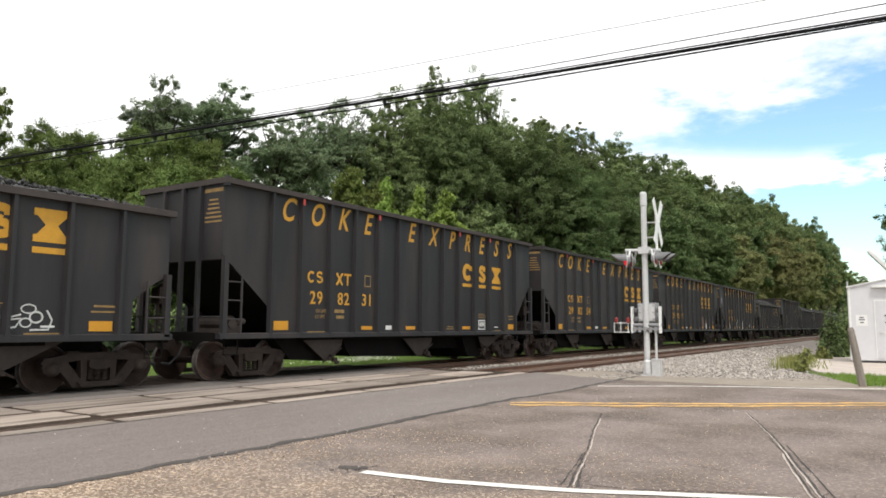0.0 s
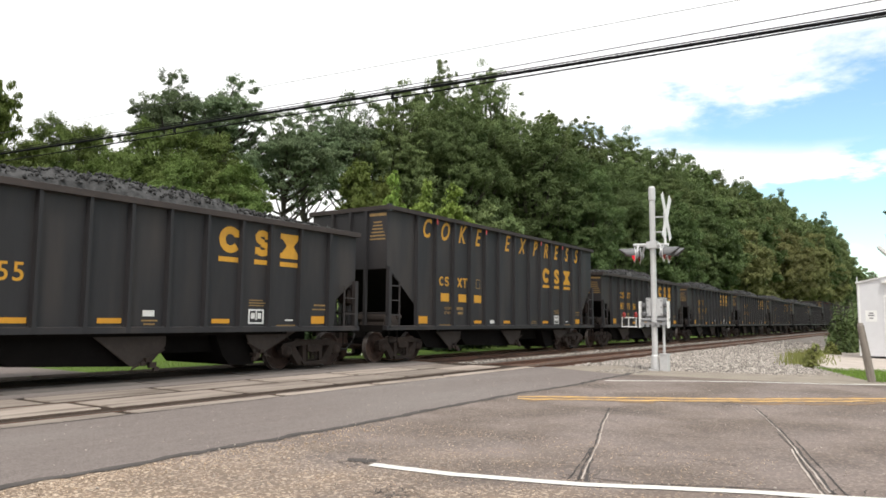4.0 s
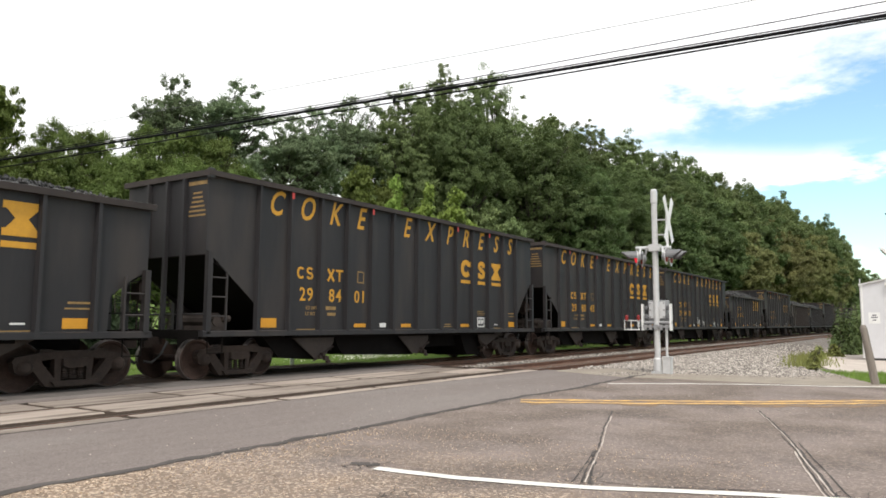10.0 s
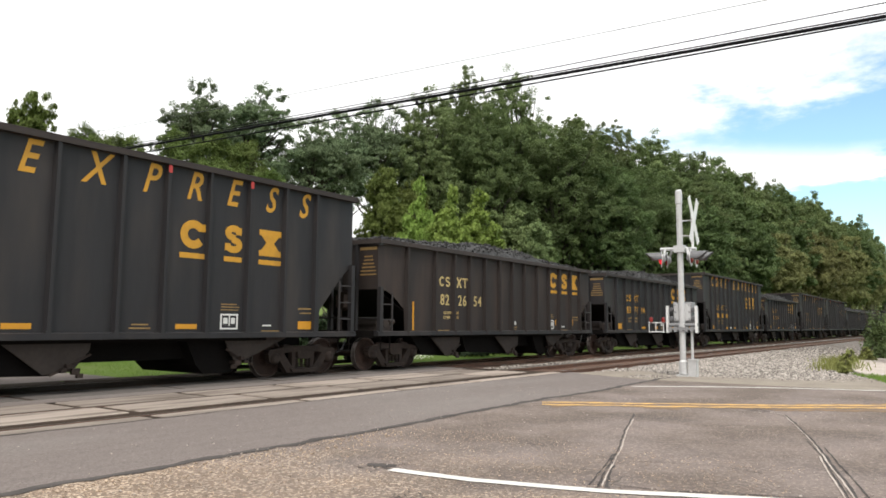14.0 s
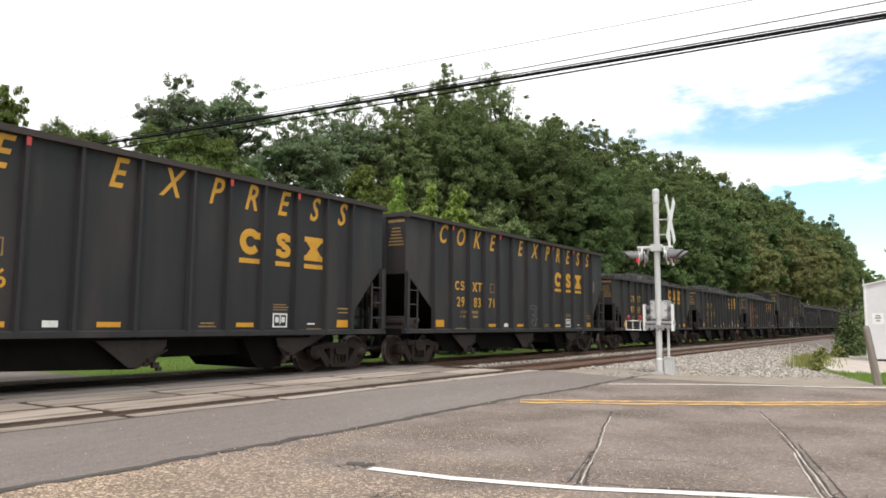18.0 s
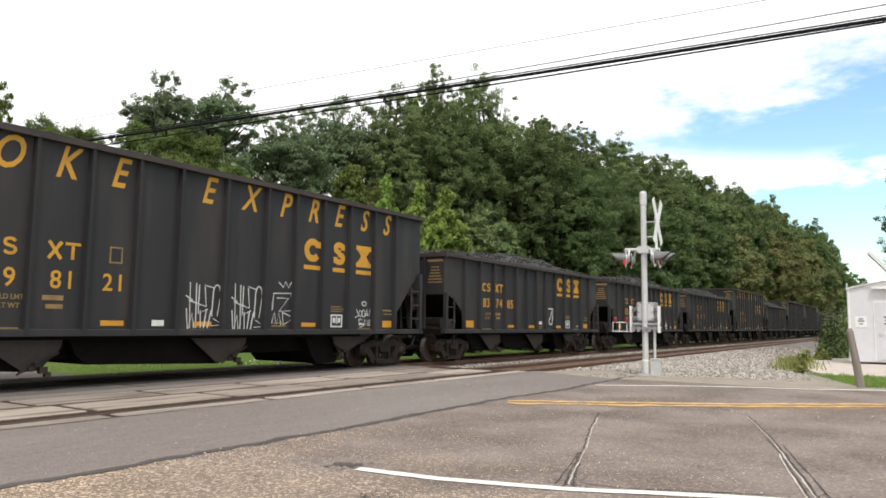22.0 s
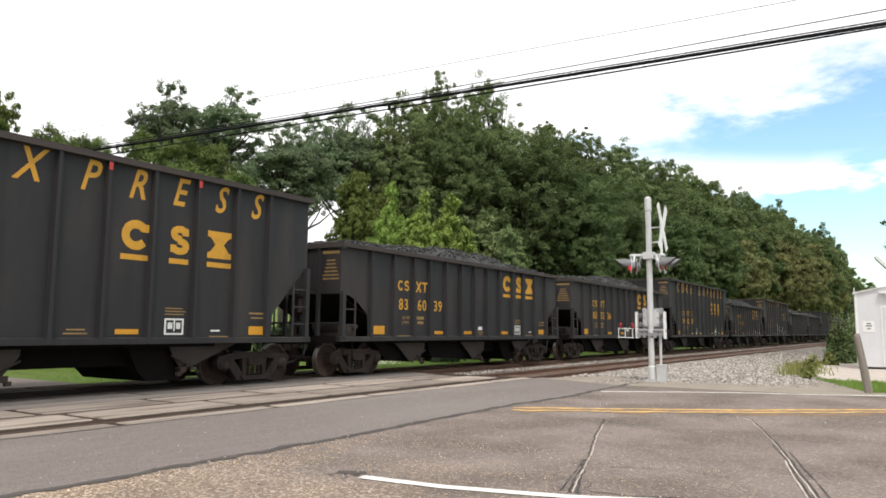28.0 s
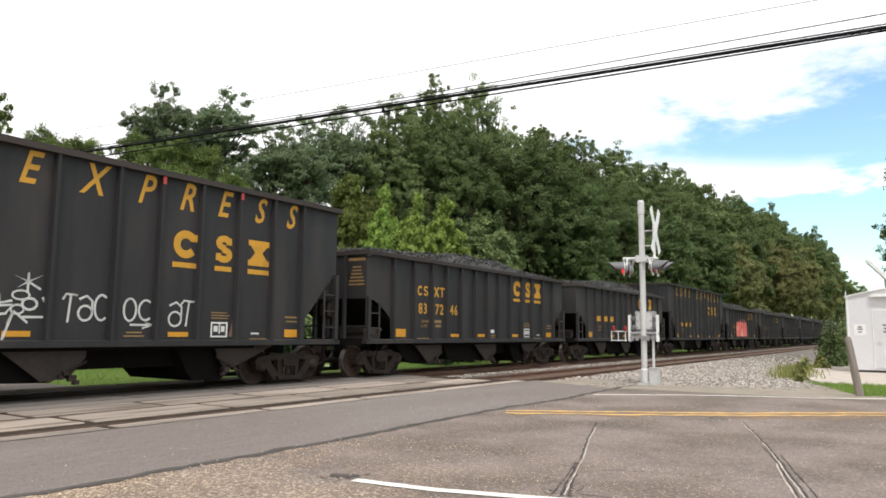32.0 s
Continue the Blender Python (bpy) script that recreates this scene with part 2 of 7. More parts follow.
M = {
    "asphalt_old": mat("worn_asphalt", (0.295, 0.215, 0.156), (0.15, 0.113, 0.088), 0.95, scale=5.0, fine=30, bump=0.35, contrast=0.8, dirt=(0.105, 0.088, 0.08), dirt_scale=0.7, dirt_amount=0.75, spec=0.12, speckle=(0.6, 0.49, 0.38), speckle_scale=46, speckle_amount=0.85, zone=((0.152, 0.129, 0.123), 6.0, 8.2)),
    "asphalt_new": mat("grey_asphalt", (0.2, 0.17, 0.157), (0.145, 0.124, 0.115), 0.92, scale=6, fine=40, bump=0.2, contrast=0.8, dirt=(0.225, 0.205, 0.19), dirt_scale=0.35, dirt_amount=0.7, stretch=(0.35, 1, 1), spec=0.12, speckle=(0.3, 0.265, 0.24), speckle_scale=70, speckle_amount=0.35),
    # asphalt darkened for the shade along the passing train
    "asphalt_dark": mat("oily_asphalt", (0.15, 0.135, 0.125), (0.085, 0.075, 0.07), 0.9, scale=3, fine=50, bump=0.3, contrast=0.7, spec=0.15),
    # track mud; on crossing_2 the same dark colour is the train's shade
    "mud": mat("dark_track_mud", (0.06, 0.043, 0.032), (0.032, 0.024, 0.019), 0.95, scale=2, fine=30, bump=0.5, spec=0.1),
    "tar": mat("tar_seal", (0.06, 0.054, 0.05), (0.095, 0.084, 0.078), 0.9, scale=4, fine=30, bump=0.3, spec=0.15),
    "tar_black": mat("black_tar", (0.035, 0.031, 0.03), (0.07, 0.062, 0.058), 0.85, scale=6, fine=40, bump=0.4, spec=0.2, dirt=(0.13, 0.12, 0.11), dirt_scale=5, dirt_amount=0.6),
    "stain": mat("orange_brown_stain", (0.27, 0.175, 0.098), (0.16, 0.125, 0.1), 0.9, scale=5, fine=40, bump=0.2, spec=0.12),
    "panel": mat("crossing_panel_concrete", (0.365, 0.313, 0.27), (0.24, 0.2, 0.17), 0.9, scale=3.5, fine=28, bump=0.3, contrast=0.7, obrand=0.24, dirt=(0.13, 0.105, 0.086), dirt_scale=2.0, dirt_amount=0.85, stretch=(0.22, 1.6, 1), spec=0.15),
    "white_line": mat("road_paint_white", (0.75, 0.74, 0.7), (0.5, 0.48, 0.44), 0.8, scale=5, fine=35, bump=0.2, contrast=0.9),
    "yellow_line": mat("road_paint_yellow", (0.76, 0.45, 0.11), (0.34, 0.22, 0.11), 0.8, scale=7, fine=35, bump=0.2, contrast=0.45, dirt=(0.24, 0.17, 0.11), dirt_scale=2.5, dirt_amount=0.7),
    "rail_top": mat("dull_rail_head", (0.09, 0.062, 0.047), (0.05, 0.035, 0.028), 0.55, 0.3, scale=6, fine=30, bump=0.05),
    "rail": mat("rusty_rail", (0.19, 0.098, 0.062), (0.11, 0.062, 0.044), 0.85, scale=4, fine=25, bump=0.3),
    "tie": mat("creosoted_tie", (0.09, 0.07, 0.058), (0.05, 0.042, 0.038), 0.9, scale=2, fine=14, bump=0.6, obrand=0.25, stretch=(1, 0.2, 1)),
    "ballast": mat("ballast_stone", (0.22, 0.2, 0.18), (0.09, 0.08, 0.072), 0.9, scale=14, fine=30, bump=1.0, contrast=0.6, dirt=(0.14, 0.11, 0.09), dirt_scale=0.5, dirt_amount=0.6, spec=0.15),
    "bed": mat("rusty_track_ballast", (0.17, 0.108, 0.08), (0.08, 0.053, 0.041), 0.95, scale=9, fine=26, bump=1.0, contrast=0.6, spec=0.1),
    "stone": mat("crushed_stone", (0.37, 0.335, 0.3), (0.22, 0.195, 0.172), 0.9, scale=6, fine=30, bump=0.3, island=0.72, spec=0.2),
    "dirt": mat("gravel_shoulder", (0.3, 0.26, 0.21), (0.18, 0.15, 0.12), 0.95, scale=1.6, fine=40, bump=0.6, contrast=0.7),
    "pad": mat("pale_gravel_pad", (0.5, 0.44, 0.39), (0.34, 0.29, 0.25), 0.95, scale=1.5, fine=40, bump=0.4),
    "aggregate": mat("road_aggregate", (0.56, 0.44, 0.33), (0.36, 0.27, 0.2), 0.9, scale=6, fine=30, bump=0.2, island=0.35, spec=0.2),
    "ground": mat("meadow_ground", (0.11, 0.17, 0.036), (0.075, 0.12, 0.03), 0.95, scale=0.5, fine=9, bump=0.6, contrast=0.7, dirt=(0.11, 0.12, 0.045), dirt_scale=0.15, spec=0.1),
    "grass": leaf_mat("grass_blades", (0.19, 0.3, 0.05), (0.14, 0.23, 0.042), 0.2),
    "flower": mat("white_flower", (0.8, 0.8, 0.74), (0.7, 0.7, 0.6), 0.8, bump=0),
    "car": mat("charcoal_car_paint", (0.0262, 0.0245, 0.0265), (0.016, 0.015, 0.0163), 0.6, scale=1.1, fine=9, bump=0.06, contrast=0.9, obrand=0.12, dirt=(0.044, 0.036, 0.033), dirt_scale=0.8, dirt_amount=0.8, stretch=(1.6, 1, 0.3), spec=0.35),
    "car_brown": mat("aged_brown_car_paint", (0.034, 0.0268, 0.0245), (0.0195, 0.0155, 0.0145), 0.65, scale=1.1, fine=9, bump=0.06, contrast=0.9, dirt=(0.05, 0.035, 0.029), dirt_scale=0.9, dirt_amount=0.85, stretch=(1.6, 1, 0.3), spec=0.3),
    "chord": mat("worn_top_chord", (0.058, 0.045, 0.04), (0.026, 0.022, 0.0215), 0.7, scale=2.5, fine=16, bump=0.1, contrast=0.8, obrand=0.25, stretch=(0.4, 1, 1), spec=0.3),
    # black grime, darkened further to stand in for the shade under the cars
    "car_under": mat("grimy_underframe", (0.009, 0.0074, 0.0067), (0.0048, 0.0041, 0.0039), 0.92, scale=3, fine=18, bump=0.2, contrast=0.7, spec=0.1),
    "hopper": mat("dusty_hopper_sheet", (0.062, 0.05, 0.044), (0.034, 0.027, 0.024), 0.85, scale=2, fine=14, bump=0.1, contrast=0.8, spec=0.2),
    "truck": mat("oily_cast_steel", (0.052, 0.036, 0.029), (0.013, 0.0096, 0.0085), 0.8, scale=5, fine=26, bump=0.25, contrast=0.8, spec=0.25),
    "wheel": mat("brown_wheel_steel", (0.062, 0.038, 0.03), (0.02, 0.0135, 0.0115), 0.85, scale=4, fine=24, bump=0.15, contrast=0.8, obrand=0.25, spec=0.2),
    "tread": mat("worn_wheel_rim", (0.16, 0.14, 0.13), (0.07, 0.055, 0.05), 0.5, 0.4, scale=7, fine=30, bump=0.05),
    "coal": mat("coal_pieces", (0.074, 0.073, 0.073), (0.022, 0.022, 0.022), 0.75, scale=6, fine=20, bump=1.0, contrast=0.5, island=0.6, spec=0.2),
    "yellow": mat("yellow_lettering", (0.62, 0.32, 0.022), (0.46, 0.225, 0.018), 0.6, scale=4, fine=30, bump=0.0, contrast=0.8, dirt=(0.26, 0.14, 0.03), dirt_scale=3, dirt_amount=0.35),
    "dull_yellow": mat("faded_yellow_lettering", (0.3, 0.19, 0.06), (0.18, 0.11, 0.045), 0.7, scale=6, fine=30, bump=0.0),
    "orange": mat("reflective_yellow_patch", (0.6, 0.28, 0.012), (0.48, 0.22, 0.012), 0.45, scale=4, fine=20, bump=0.0, contrast=0.8),
    "decal_white": mat("white_decal", (0.72, 0.72, 0.7), (0.55, 0.54, 0.52), 0.6, scale=8, fine=30, bump=0.0),
    "spray_white": mat("white_spray_paint", (0.62, 0.62, 0.6), (0.4, 0.4, 0.39), 0.6, scale=6, fine=22, bump=0.0, contrast=0.8),
    "spray_grey": mat("faded_spray_paint", (0.17, 0.17, 0.17), (0.1, 0.1, 0.1), 0.7, scale=6, fine=22, bump=0.0, contrast=0.8),
    "spray_red": mat("faded_red_spray", (0.16, 0.02, 0.03), (0.07, 0.018, 0.02), 0.7, bump=0.0),
    "spray_cyan": mat("turquoise_spray", (0.08, 0.35, 0.33), (0.05, 0.2, 0.2), 0.7, bump=0.0),
    "spray_lilac": mat("lilac_spray", (0.42, 0.38, 0.5), (0.25, 0.22, 0.32), 0.7, bump=0.0),
    "red_paint": mat("red_paint", (0.5, 0.05, 0.04), (0.32, 0.03, 0.03), 0.6, bump=0.0),
    "mural": mat("pink_mural_paint", (0.72, 0.22, 0.2), (0.5, 0.1, 0.1), 0.7, scale=0.9, fine=6, bump=0.0, contrast=0.6, dirt=(0.75, 0.55, 0.45), dirt_scale=1.1, dirt_amount=0.8),
    "rust": mat("bare_rust", (0.2, 0.125, 0.088), (0.11, 0.066, 0.05), 0.85, scale=4, fine=24, bump=0.1, contrast=0.8),
    "pale_yellow": mat("faded_pale_lettering", (0.6, 0.47, 0.2), (0.42, 0.31, 0.12), 0.65, scale=5, fine=30, bump=0.0, contrast=0.8),
    "rust_bright": mat("orange_rust", (0.135, 0.05, 0.027), (0.055, 0.025, 0.018), 0.85, scale=4, fine=24, bump=0.1, contrast=0.8),
    "mech": mat("grey_machine_paint", (0.3, 0.3, 0.305), (0.2, 0.2, 0.205), 0.55, 0.1, scale=3, fine=22, bump=0.05, contrast=0.7),
    "galv": mat("galvanised_steel", (0.64, 0.64, 0.64), (0.48, 0.48, 0.48), 0.45, 0.2, scale=3, fine=22, bump=0.05, contrast=0.7),
    "white_paint": mat("white_enamel", (0.78, 0.78, 0.77), (0.66, 0.66, 0.65), 0.5, scale=3, fine=20, bump=0.02),
    "black": mat("black_enamel", (0.02, 0.02, 0.021), (0.035, 0.034, 0.034), 0.5, bump=0.02),
    "hood_grey": mat("grey_hood_paint", (0.14, 0.14, 0.145), (0.09, 0.09, 0.095), 0.5, bump=0.02),
    "shed": mat("shed_white_aluminium", (0.66, 0.66, 0.68), (0.56, 0.56, 0.58), 0.5, 0.1, scale=0.8, fine=6, bump=0.03, contrast=0.9),
    "shed_door": mat("shed_door_paint", (0.62, 0.62, 0.65), (0.55, 0.55, 0.57), 0.45, 0.1, scale=0.9, fine=6, bump=0.02),
    "grey_ink": mat("grey_sign_ink", (0.16, 0.16, 0.17), None, 0.7, bump=0),
    "wood": mat("weathered_post", (0.27, 0.235, 0.2), (0.16, 0.14, 0.12), 0.9, scale=4, fine=30, bump=0.5, stretch=(3, 3, 0.3)),
    "bark": mat("tree_bark", (0.085, 0.07, 0.058), (0.045, 0.038, 0.032), 0.95, scale=2, fine=12, bump=0.6),
    "cable": mat("black_cable", (0.012, 0.012, 0.013), (0.018, 0.018, 0.02), 0.9, bump=0, spec=0.1),
    "wire": mat("bare_aluminium_wire", (0.12, 0.12, 0.13), (0.09, 0.09, 0.1), 0.7, 0.2, bump=0),
    "leaf_mid": leaf_mat("oak_leaves", (0.188, 0.24, 0.09), (0.122, 0.166, 0.066)),
    "leaf_dark": leaf_mat("maple_leaves", (0.138, 0.19, 0.068), (0.088, 0.132, 0.05)),
    "leaf_blue": leaf_mat("locust_leaves", (0.185, 0.24, 0.122), (0.122, 0.17, 0.09)),
    "leaf_light": leaf_mat("sumac_leaves", (0.26, 0.36, 0.075), (0.19, 0.28, 0.06)),
    "leaf_olive": leaf_mat("hill_leaves", (0.25, 0.256, 0.096), (0.16, 0.172, 0.07)),
    "leaf_fresh": leaf_mat("fresh_maple_leaves", (0.155, 0.21, 0.055), (0.105, 0.155, 0.042)),
    "leaf_young": leaf_mat("young_ash_leaves", (0.155, 0.195, 0.045), (0.11, 0.145, 0.037)),
    # undergrowth leaves with the shade of the canopy darkened into their colour
    "leaf_shaded": leaf_mat("privet_leaves", (0.042, 0.064, 0.028), (0.024, 0.04, 0.019)),
    "weed": leaf_mat("dry_weeds", (0.28, 0.29, 0.09), (0.18, 0.21, 0.065)),
}


def lens_mat(name, col, strength):
    m = bpy.data.materials.new(name)
    m.use_nodes = True
    b = m.node_tree.nodes["Principled BSDF"]
    b.inputs["Base Color"].default_value, b.inputs["Roughness"].default_value = (*col, 1), 0.15
    b.inputs["Emission Color"].default_value, b.inputs["Emission Strength"].default_value = (*col, 1), strength
    return m


M["red_lit"] = lens_mat("lit_red_lens", (0.8, 0.03, 0.05), 0.55)
M["red_lens"] = lens_mat("unlit_red_lens", (0.22, 0.02, 0.02), 0.0)

# ---- mesh helpers ----


def box(bm, x0, y0, z0, x1, y1, z1, m=None):
    vs = [bm.verts.new((x, y, z)) for x in (x0, x1) for y in (y0, y1) for z in (z0, z1)]
    if m is not None:
        for v in vs:
            v.co = m @ v.co
    for f in ((0, 1, 3, 2), (4, 6, 7, 5), (0, 4, 5, 1), (2, 3, 7, 6), (0, 2, 6, 4), (1, 5, 7, 3)):
        bm.faces.new([vs[i] for i in f])
    return vs


def prism(bm, pts, a, b, axis="y"):
    """Extrudes a flat outline from a to b along an axis; pts are the two other coordinates in xyz order."""
    def at(p, q):
        return {"x": (q, p[0], p[1]), "y": (p[0], q, p[1]), "z": (p[0], p[1], q)}[axis]
    lo, hi = [bm.verts.new(at(p, a)) for p in pts], [bm.verts.new(at(p, b)) for p in pts]
    bm.faces.new(lo), bm.faces.new(list(reversed(hi)))
    for i in range(len(pts)):
        j = (i + 1) % len(pts)
        bm.faces.new((lo[i], hi[i], hi[j], lo[j]))


def tube(bm, pts, radii, seg=8):
    """A round bar through points."""
    rings = []
    pts = [Vector(p) for p in pts]
    if isinstance(radii, (int, float)):
        radii = [radii] * len(pts)
    for i, p in enumerate(pts):
        d = (pts[min(i + 1, len(pts) - 1)] - pts[max(i - 1, 0)]).normalized()
        a = d.orthogonal().normalized()
        b = d.cross(a)
        rings.append([bm.verts.new(p + (a * math.cos(k * math.tau / seg) + b * math.sin(k * math.tau / seg)) * radii[i]) for k in range(seg)])
    for r0, r1 in zip(rings, rings[1:]):
        # align ring starts to avoid twist
        off = min(range(seg), key=lambda o: (r1[o].co - r0[0].co).length)
        for k in range(seg):
            bm.faces.new((r0[k], r0[(k + 1) % seg], r1[(k + 1 + off) % seg], r1[(k + off) % seg]))
    bm.faces.new(list(reversed(rings[0]))), bm.faces.new(rings[-1])


def lathe(bm, profile, seg=24, axis="y", at=(0, 0, 0)):
    """Turns (distance along the axis, radius) pairs about an axis."""
    rings = []
    for u, r in profile:
        ring = []
        for k in range(seg):
            c, s = math.cos(k * math.tau / seg) * r, math.sin(k * math.tau / seg) * r
            p = {"x": (u, c, s), "y": (c, u, s), "z": (c, s, u)}[axis]
            ring.append(bm.verts.new((p[0] + at[0], p[1] + at[1], p[2] + at[2])))
        rings.append(ring)
    for r0, r1 in zip(rings, rings[1:]):
        for k in range(seg):
            bm.faces.new((r0[k], r0[(k + 1) % seg], r1[(k + 1) % seg], r1[k]))
    bm.faces.new(list(reversed(rings[0]))), bm.faces.new(rings[-1])


def mesh_of(name, bm, material, smooth=False, fix=True):
    if fix:
        bmesh.ops.recalc_face_normals(bm, faces=bm.faces)
    me = bpy.data.meshes.new(name)
    bm.to_mesh(me)
    bm.free()
    me.materials.append(M[material])
    if smooth:
        me.polygons.foreach_set("use_smooth", [True] * len(me.polygons))
    return me


def part(name, bm, material, parent, label="", smooth=False):
    """Links a bmesh, or a mesh that is shared, as one part of a thing."""
    me = bm if isinstance(bm, bpy.types.Mesh) else mesh_of(name, bm, material, smooth)
    ob = new(name, me)
    ob.parent = parent
    return tagged(ob, label)


def thing(name, label, category, group="", kind="", at=None):
    ob = new(name)
    if at is not None:
        ob.matrix_basis = at
    return tagged(ob, label, category, group, kind)


def single(name, bm, material, label, category="", group="", kind="", at=None, smooth=False):
    me = bm if isinstance(bm, bpy.types.Mesh) else mesh_of(name, bm, material, smooth)
    ob = new(name, me)
    if at is not None:
        ob.matrix_basis = at
    return tagged(ob, label, category, group, kind)


def raw_mesh(name, verts, faces, material):
    """A mesh from numpy arrays; all faces have the same number of corners."""
    me = bpy.data.meshes.new(name)
    nf, k = faces.shape
    me.vertices.add(len(verts)), me.loops.add(nf * k), me.polygons.add(nf)
    me.vertices.foreach_set("co", np.ascontiguousarray(verts, dtype=np.float32).ravel())
    me.loops.foreach_set("vertex_index", np.ascontiguousarray(faces, dtype=np.int32).ravel())
    me.polygons.foreach_set("loop_start", np.arange(0, nf * k, k, dtype=np.int32))
    me.update(calc_edges=True)
    me.materials.append(M[material])
    return me



# ---- ground ----


def ground_height(x, y):
    """Level at the crossing, then a wooded hill north of the tracks."""
    h = -0.16 + 0.2 * max(0, min(1, (y - 16) / 4))
    if y > 24:
        h += max(0, min(1, (x - 50) / 120)) * 16 * min(1, (y - 24) / 50)
    return h


def axis_steps(lo, hi, a, b, fine, grow=1.35):
    vals = list(np.arange(a, b + 1e-6, fine))
    s = fine
    while vals[-1] < hi:
        s *= grow
        vals.append(min(hi, vals[-1] + s))
    s, left = fine, []
    cur = a
    while cur > lo:
        s *= grow
        cur = max(lo, cur - s)
        left.append(cur)
    return left[::-1] + vals


def grid(name, xs, ys, fn, material):
    v = np.array([(x, y, fn(x, y)) for x in xs for y in ys])
    nx, ny = len(xs), len(ys)
    i = np.arange(nx * ny).reshape(nx, ny)
    f = np.stack([i[:-1, :-1], i[1:, :-1], i[1:, 1:], i[:-1, 1:]], -1).reshape(-1, 4)
    me = raw_mesh(name, v, f, material)
    me.polygons.foreach_set("use_smooth", [True] * len(me.polygons))
    return me


gx, gy = axis_steps(-4000, 4500, -20, 120, 4), axis_steps(-4000, 4200, -20, 100, 3)
single("ground", grid("ground", gx, gy, ground_height, "ground"), "ground", "green meadow ground rising into a wooded hill", kind="structure")

# ---- road ----
TRACK_A, TRACK_B, GAUGE = 10.05, 14.3, 1.435
# the tracks run slightly off the x axis, towards -y
SLANT = 0.00833
SLANT_DEG = -math.degrees(math.atan(SLANT))


def slant(x):
    """How far a track stands off its y at x = 8."""
    return (8 - x) * SLANT


def on_track(x, y, z=0.0):
    return pose(x, y + slant(x), z, 0, 0, SLANT_DEG)

ROAD_X0, ROAD_X1 = -3.0, 18.6


def slab(name, x0, x1, y0, y1, z, material, label, nx=40, ny=20, bend=None):
    fn = (lambda x, y: z + 0.0012 * noise.noise((x * 0.4, y * 0.4, 3.1)))
    xs, ys = np.linspace(x0, x1, nx), np.linspace(y0, y1, ny)
    me = grid(name, xs, ys, fn, material)
    if bend:
        for vtx in me.vertices:
            vtx.co.x = bend(vtx.co.x, vtx.co.y)
    return single(name, me, material, label, kind="structure")


SEAM_Y = 5.85
# the road runs away from the tracks, leaning towards +x


def lean(x, y):
    return x + (SEAM_Y - y) * 0.27 * max(0, min(1, (x + 3) / 10))


slab("road_1", -14, 17.3, -60, SEAM_Y, 0.0, "asphalt_old", "worn tan and grey asphalt road with exposed aggregate", 60, 60, lean)
slab("road_2", ROAD_X0, ROAD_X1, SEAM_Y, 8.8, 0.002, "asphalt_new", "smooth grey asphalt apron beside the tracks", 40, 8)
slab("road_3", ROAD_X0, ROAD_X1 - 0.6, 11.83, 12.4, 0.0, "asphalt_new", "grey asphalt strip between the two tracks", 40, 4)
slab("road_4", ROAD_X0, 9.6, 16.1, 60, -0.004, "asphalt_new", "grey asphalt road beyond the tracks", 16, 30)

rng = np.random.default_rng(11)


def ribbon(name, pts, width, z, material, label, ragged=0.25, step=0.1, kind="structure", cat=""):
    """A thin flat strip along ground points with uneven edges."""
    pts = [np.array(p, float) for p in pts]
    dense = []
    for a, b in zip(pts, pts[1:]):
        n = max(1, int(np.linalg.norm(b - a) / step))
        dense += [a + (b - a) * i / n for i in range(n)]
    dense.append(pts[-1])
    v = []
    for i, p in enumerate(dense):
        d = dense[min(i + 1, len(dense) - 1)] - dense[max(i - 1, 0)]
        d = d / (np.linalg.norm(d) + 1e-9)
        nrm = np.array((-d[1], d[0]))
        wob = noise.noise((p[0] * 2.1, p[1] * 2.1, width)) * ragged * width * 1.2
        wa = width / 2 * (1 + ragged * noise.noise((p[0] * 5, p[1] * 5, 3)) * 1.6)
        wb = width / 2 * (1 + ragged * noise.noise((p[0] * 5, p[1] * 5, 9)) * 1.6)
        v += [(*(p + nrm * (wob + wa)), z), (*(p + nrm * (wob - wb)), z)]
    n = len(dense)
    f = np.array([(2 * i, 2 * i + 1, 2 * i + 3, 2 * i + 2) for i in range(n - 1)])
    return single(name, raw_mesh(name, np.array(v), f, material), material, label, cat, kind=kind)


ribbon("tar_seam", [(-3, 5.87), (2.9, 5.83), (4.4, 5.83), (6.7, 5.79), (9.5, 5.9), (11.4, 5.95), (13.7, 5.86), (17.5, 5.97), (18.6, 5.97)], 0.13, 0.0055, "tar", "black tar seam between old and new asphalt", 0.55)
ribbon("tar_spot", [(5.14, 4.42), (5.3, 4.2)], 0.1, 0.005, "tar", "dark worn spot in the asphalt", 0.9, 0.04)
ribbon("edge_line_near", [(5.12, 4.12), (5.2, 3.3), (5.47, 2.32), (5.98, 1.15), (6.9, -1.4), (9.5, -8), (25, -48)], 0.13, 0.0075, "white_line", "worn white edge line painted on the road", 0.1)
ribbon("center_line_far", [(11.05, 5.72), (12.02, 4.13), (13.05, 2.5), (14.75, 0.37), (17, -2.4), (30, -18)], 0.17, 0.0065, "yellow_line", "faded yellow centre line painted on the road", 0.35)
ribbon("center_line_near", [(10.72, 5.55), (11.62, 4.0), (12.72, 2.4), (14.3, 0.3), (16.6, -2.5), (29.5, -18)], 0.16, 0.0065, "yellow_line", "faded yellow centre line painted on the road", 0.5)
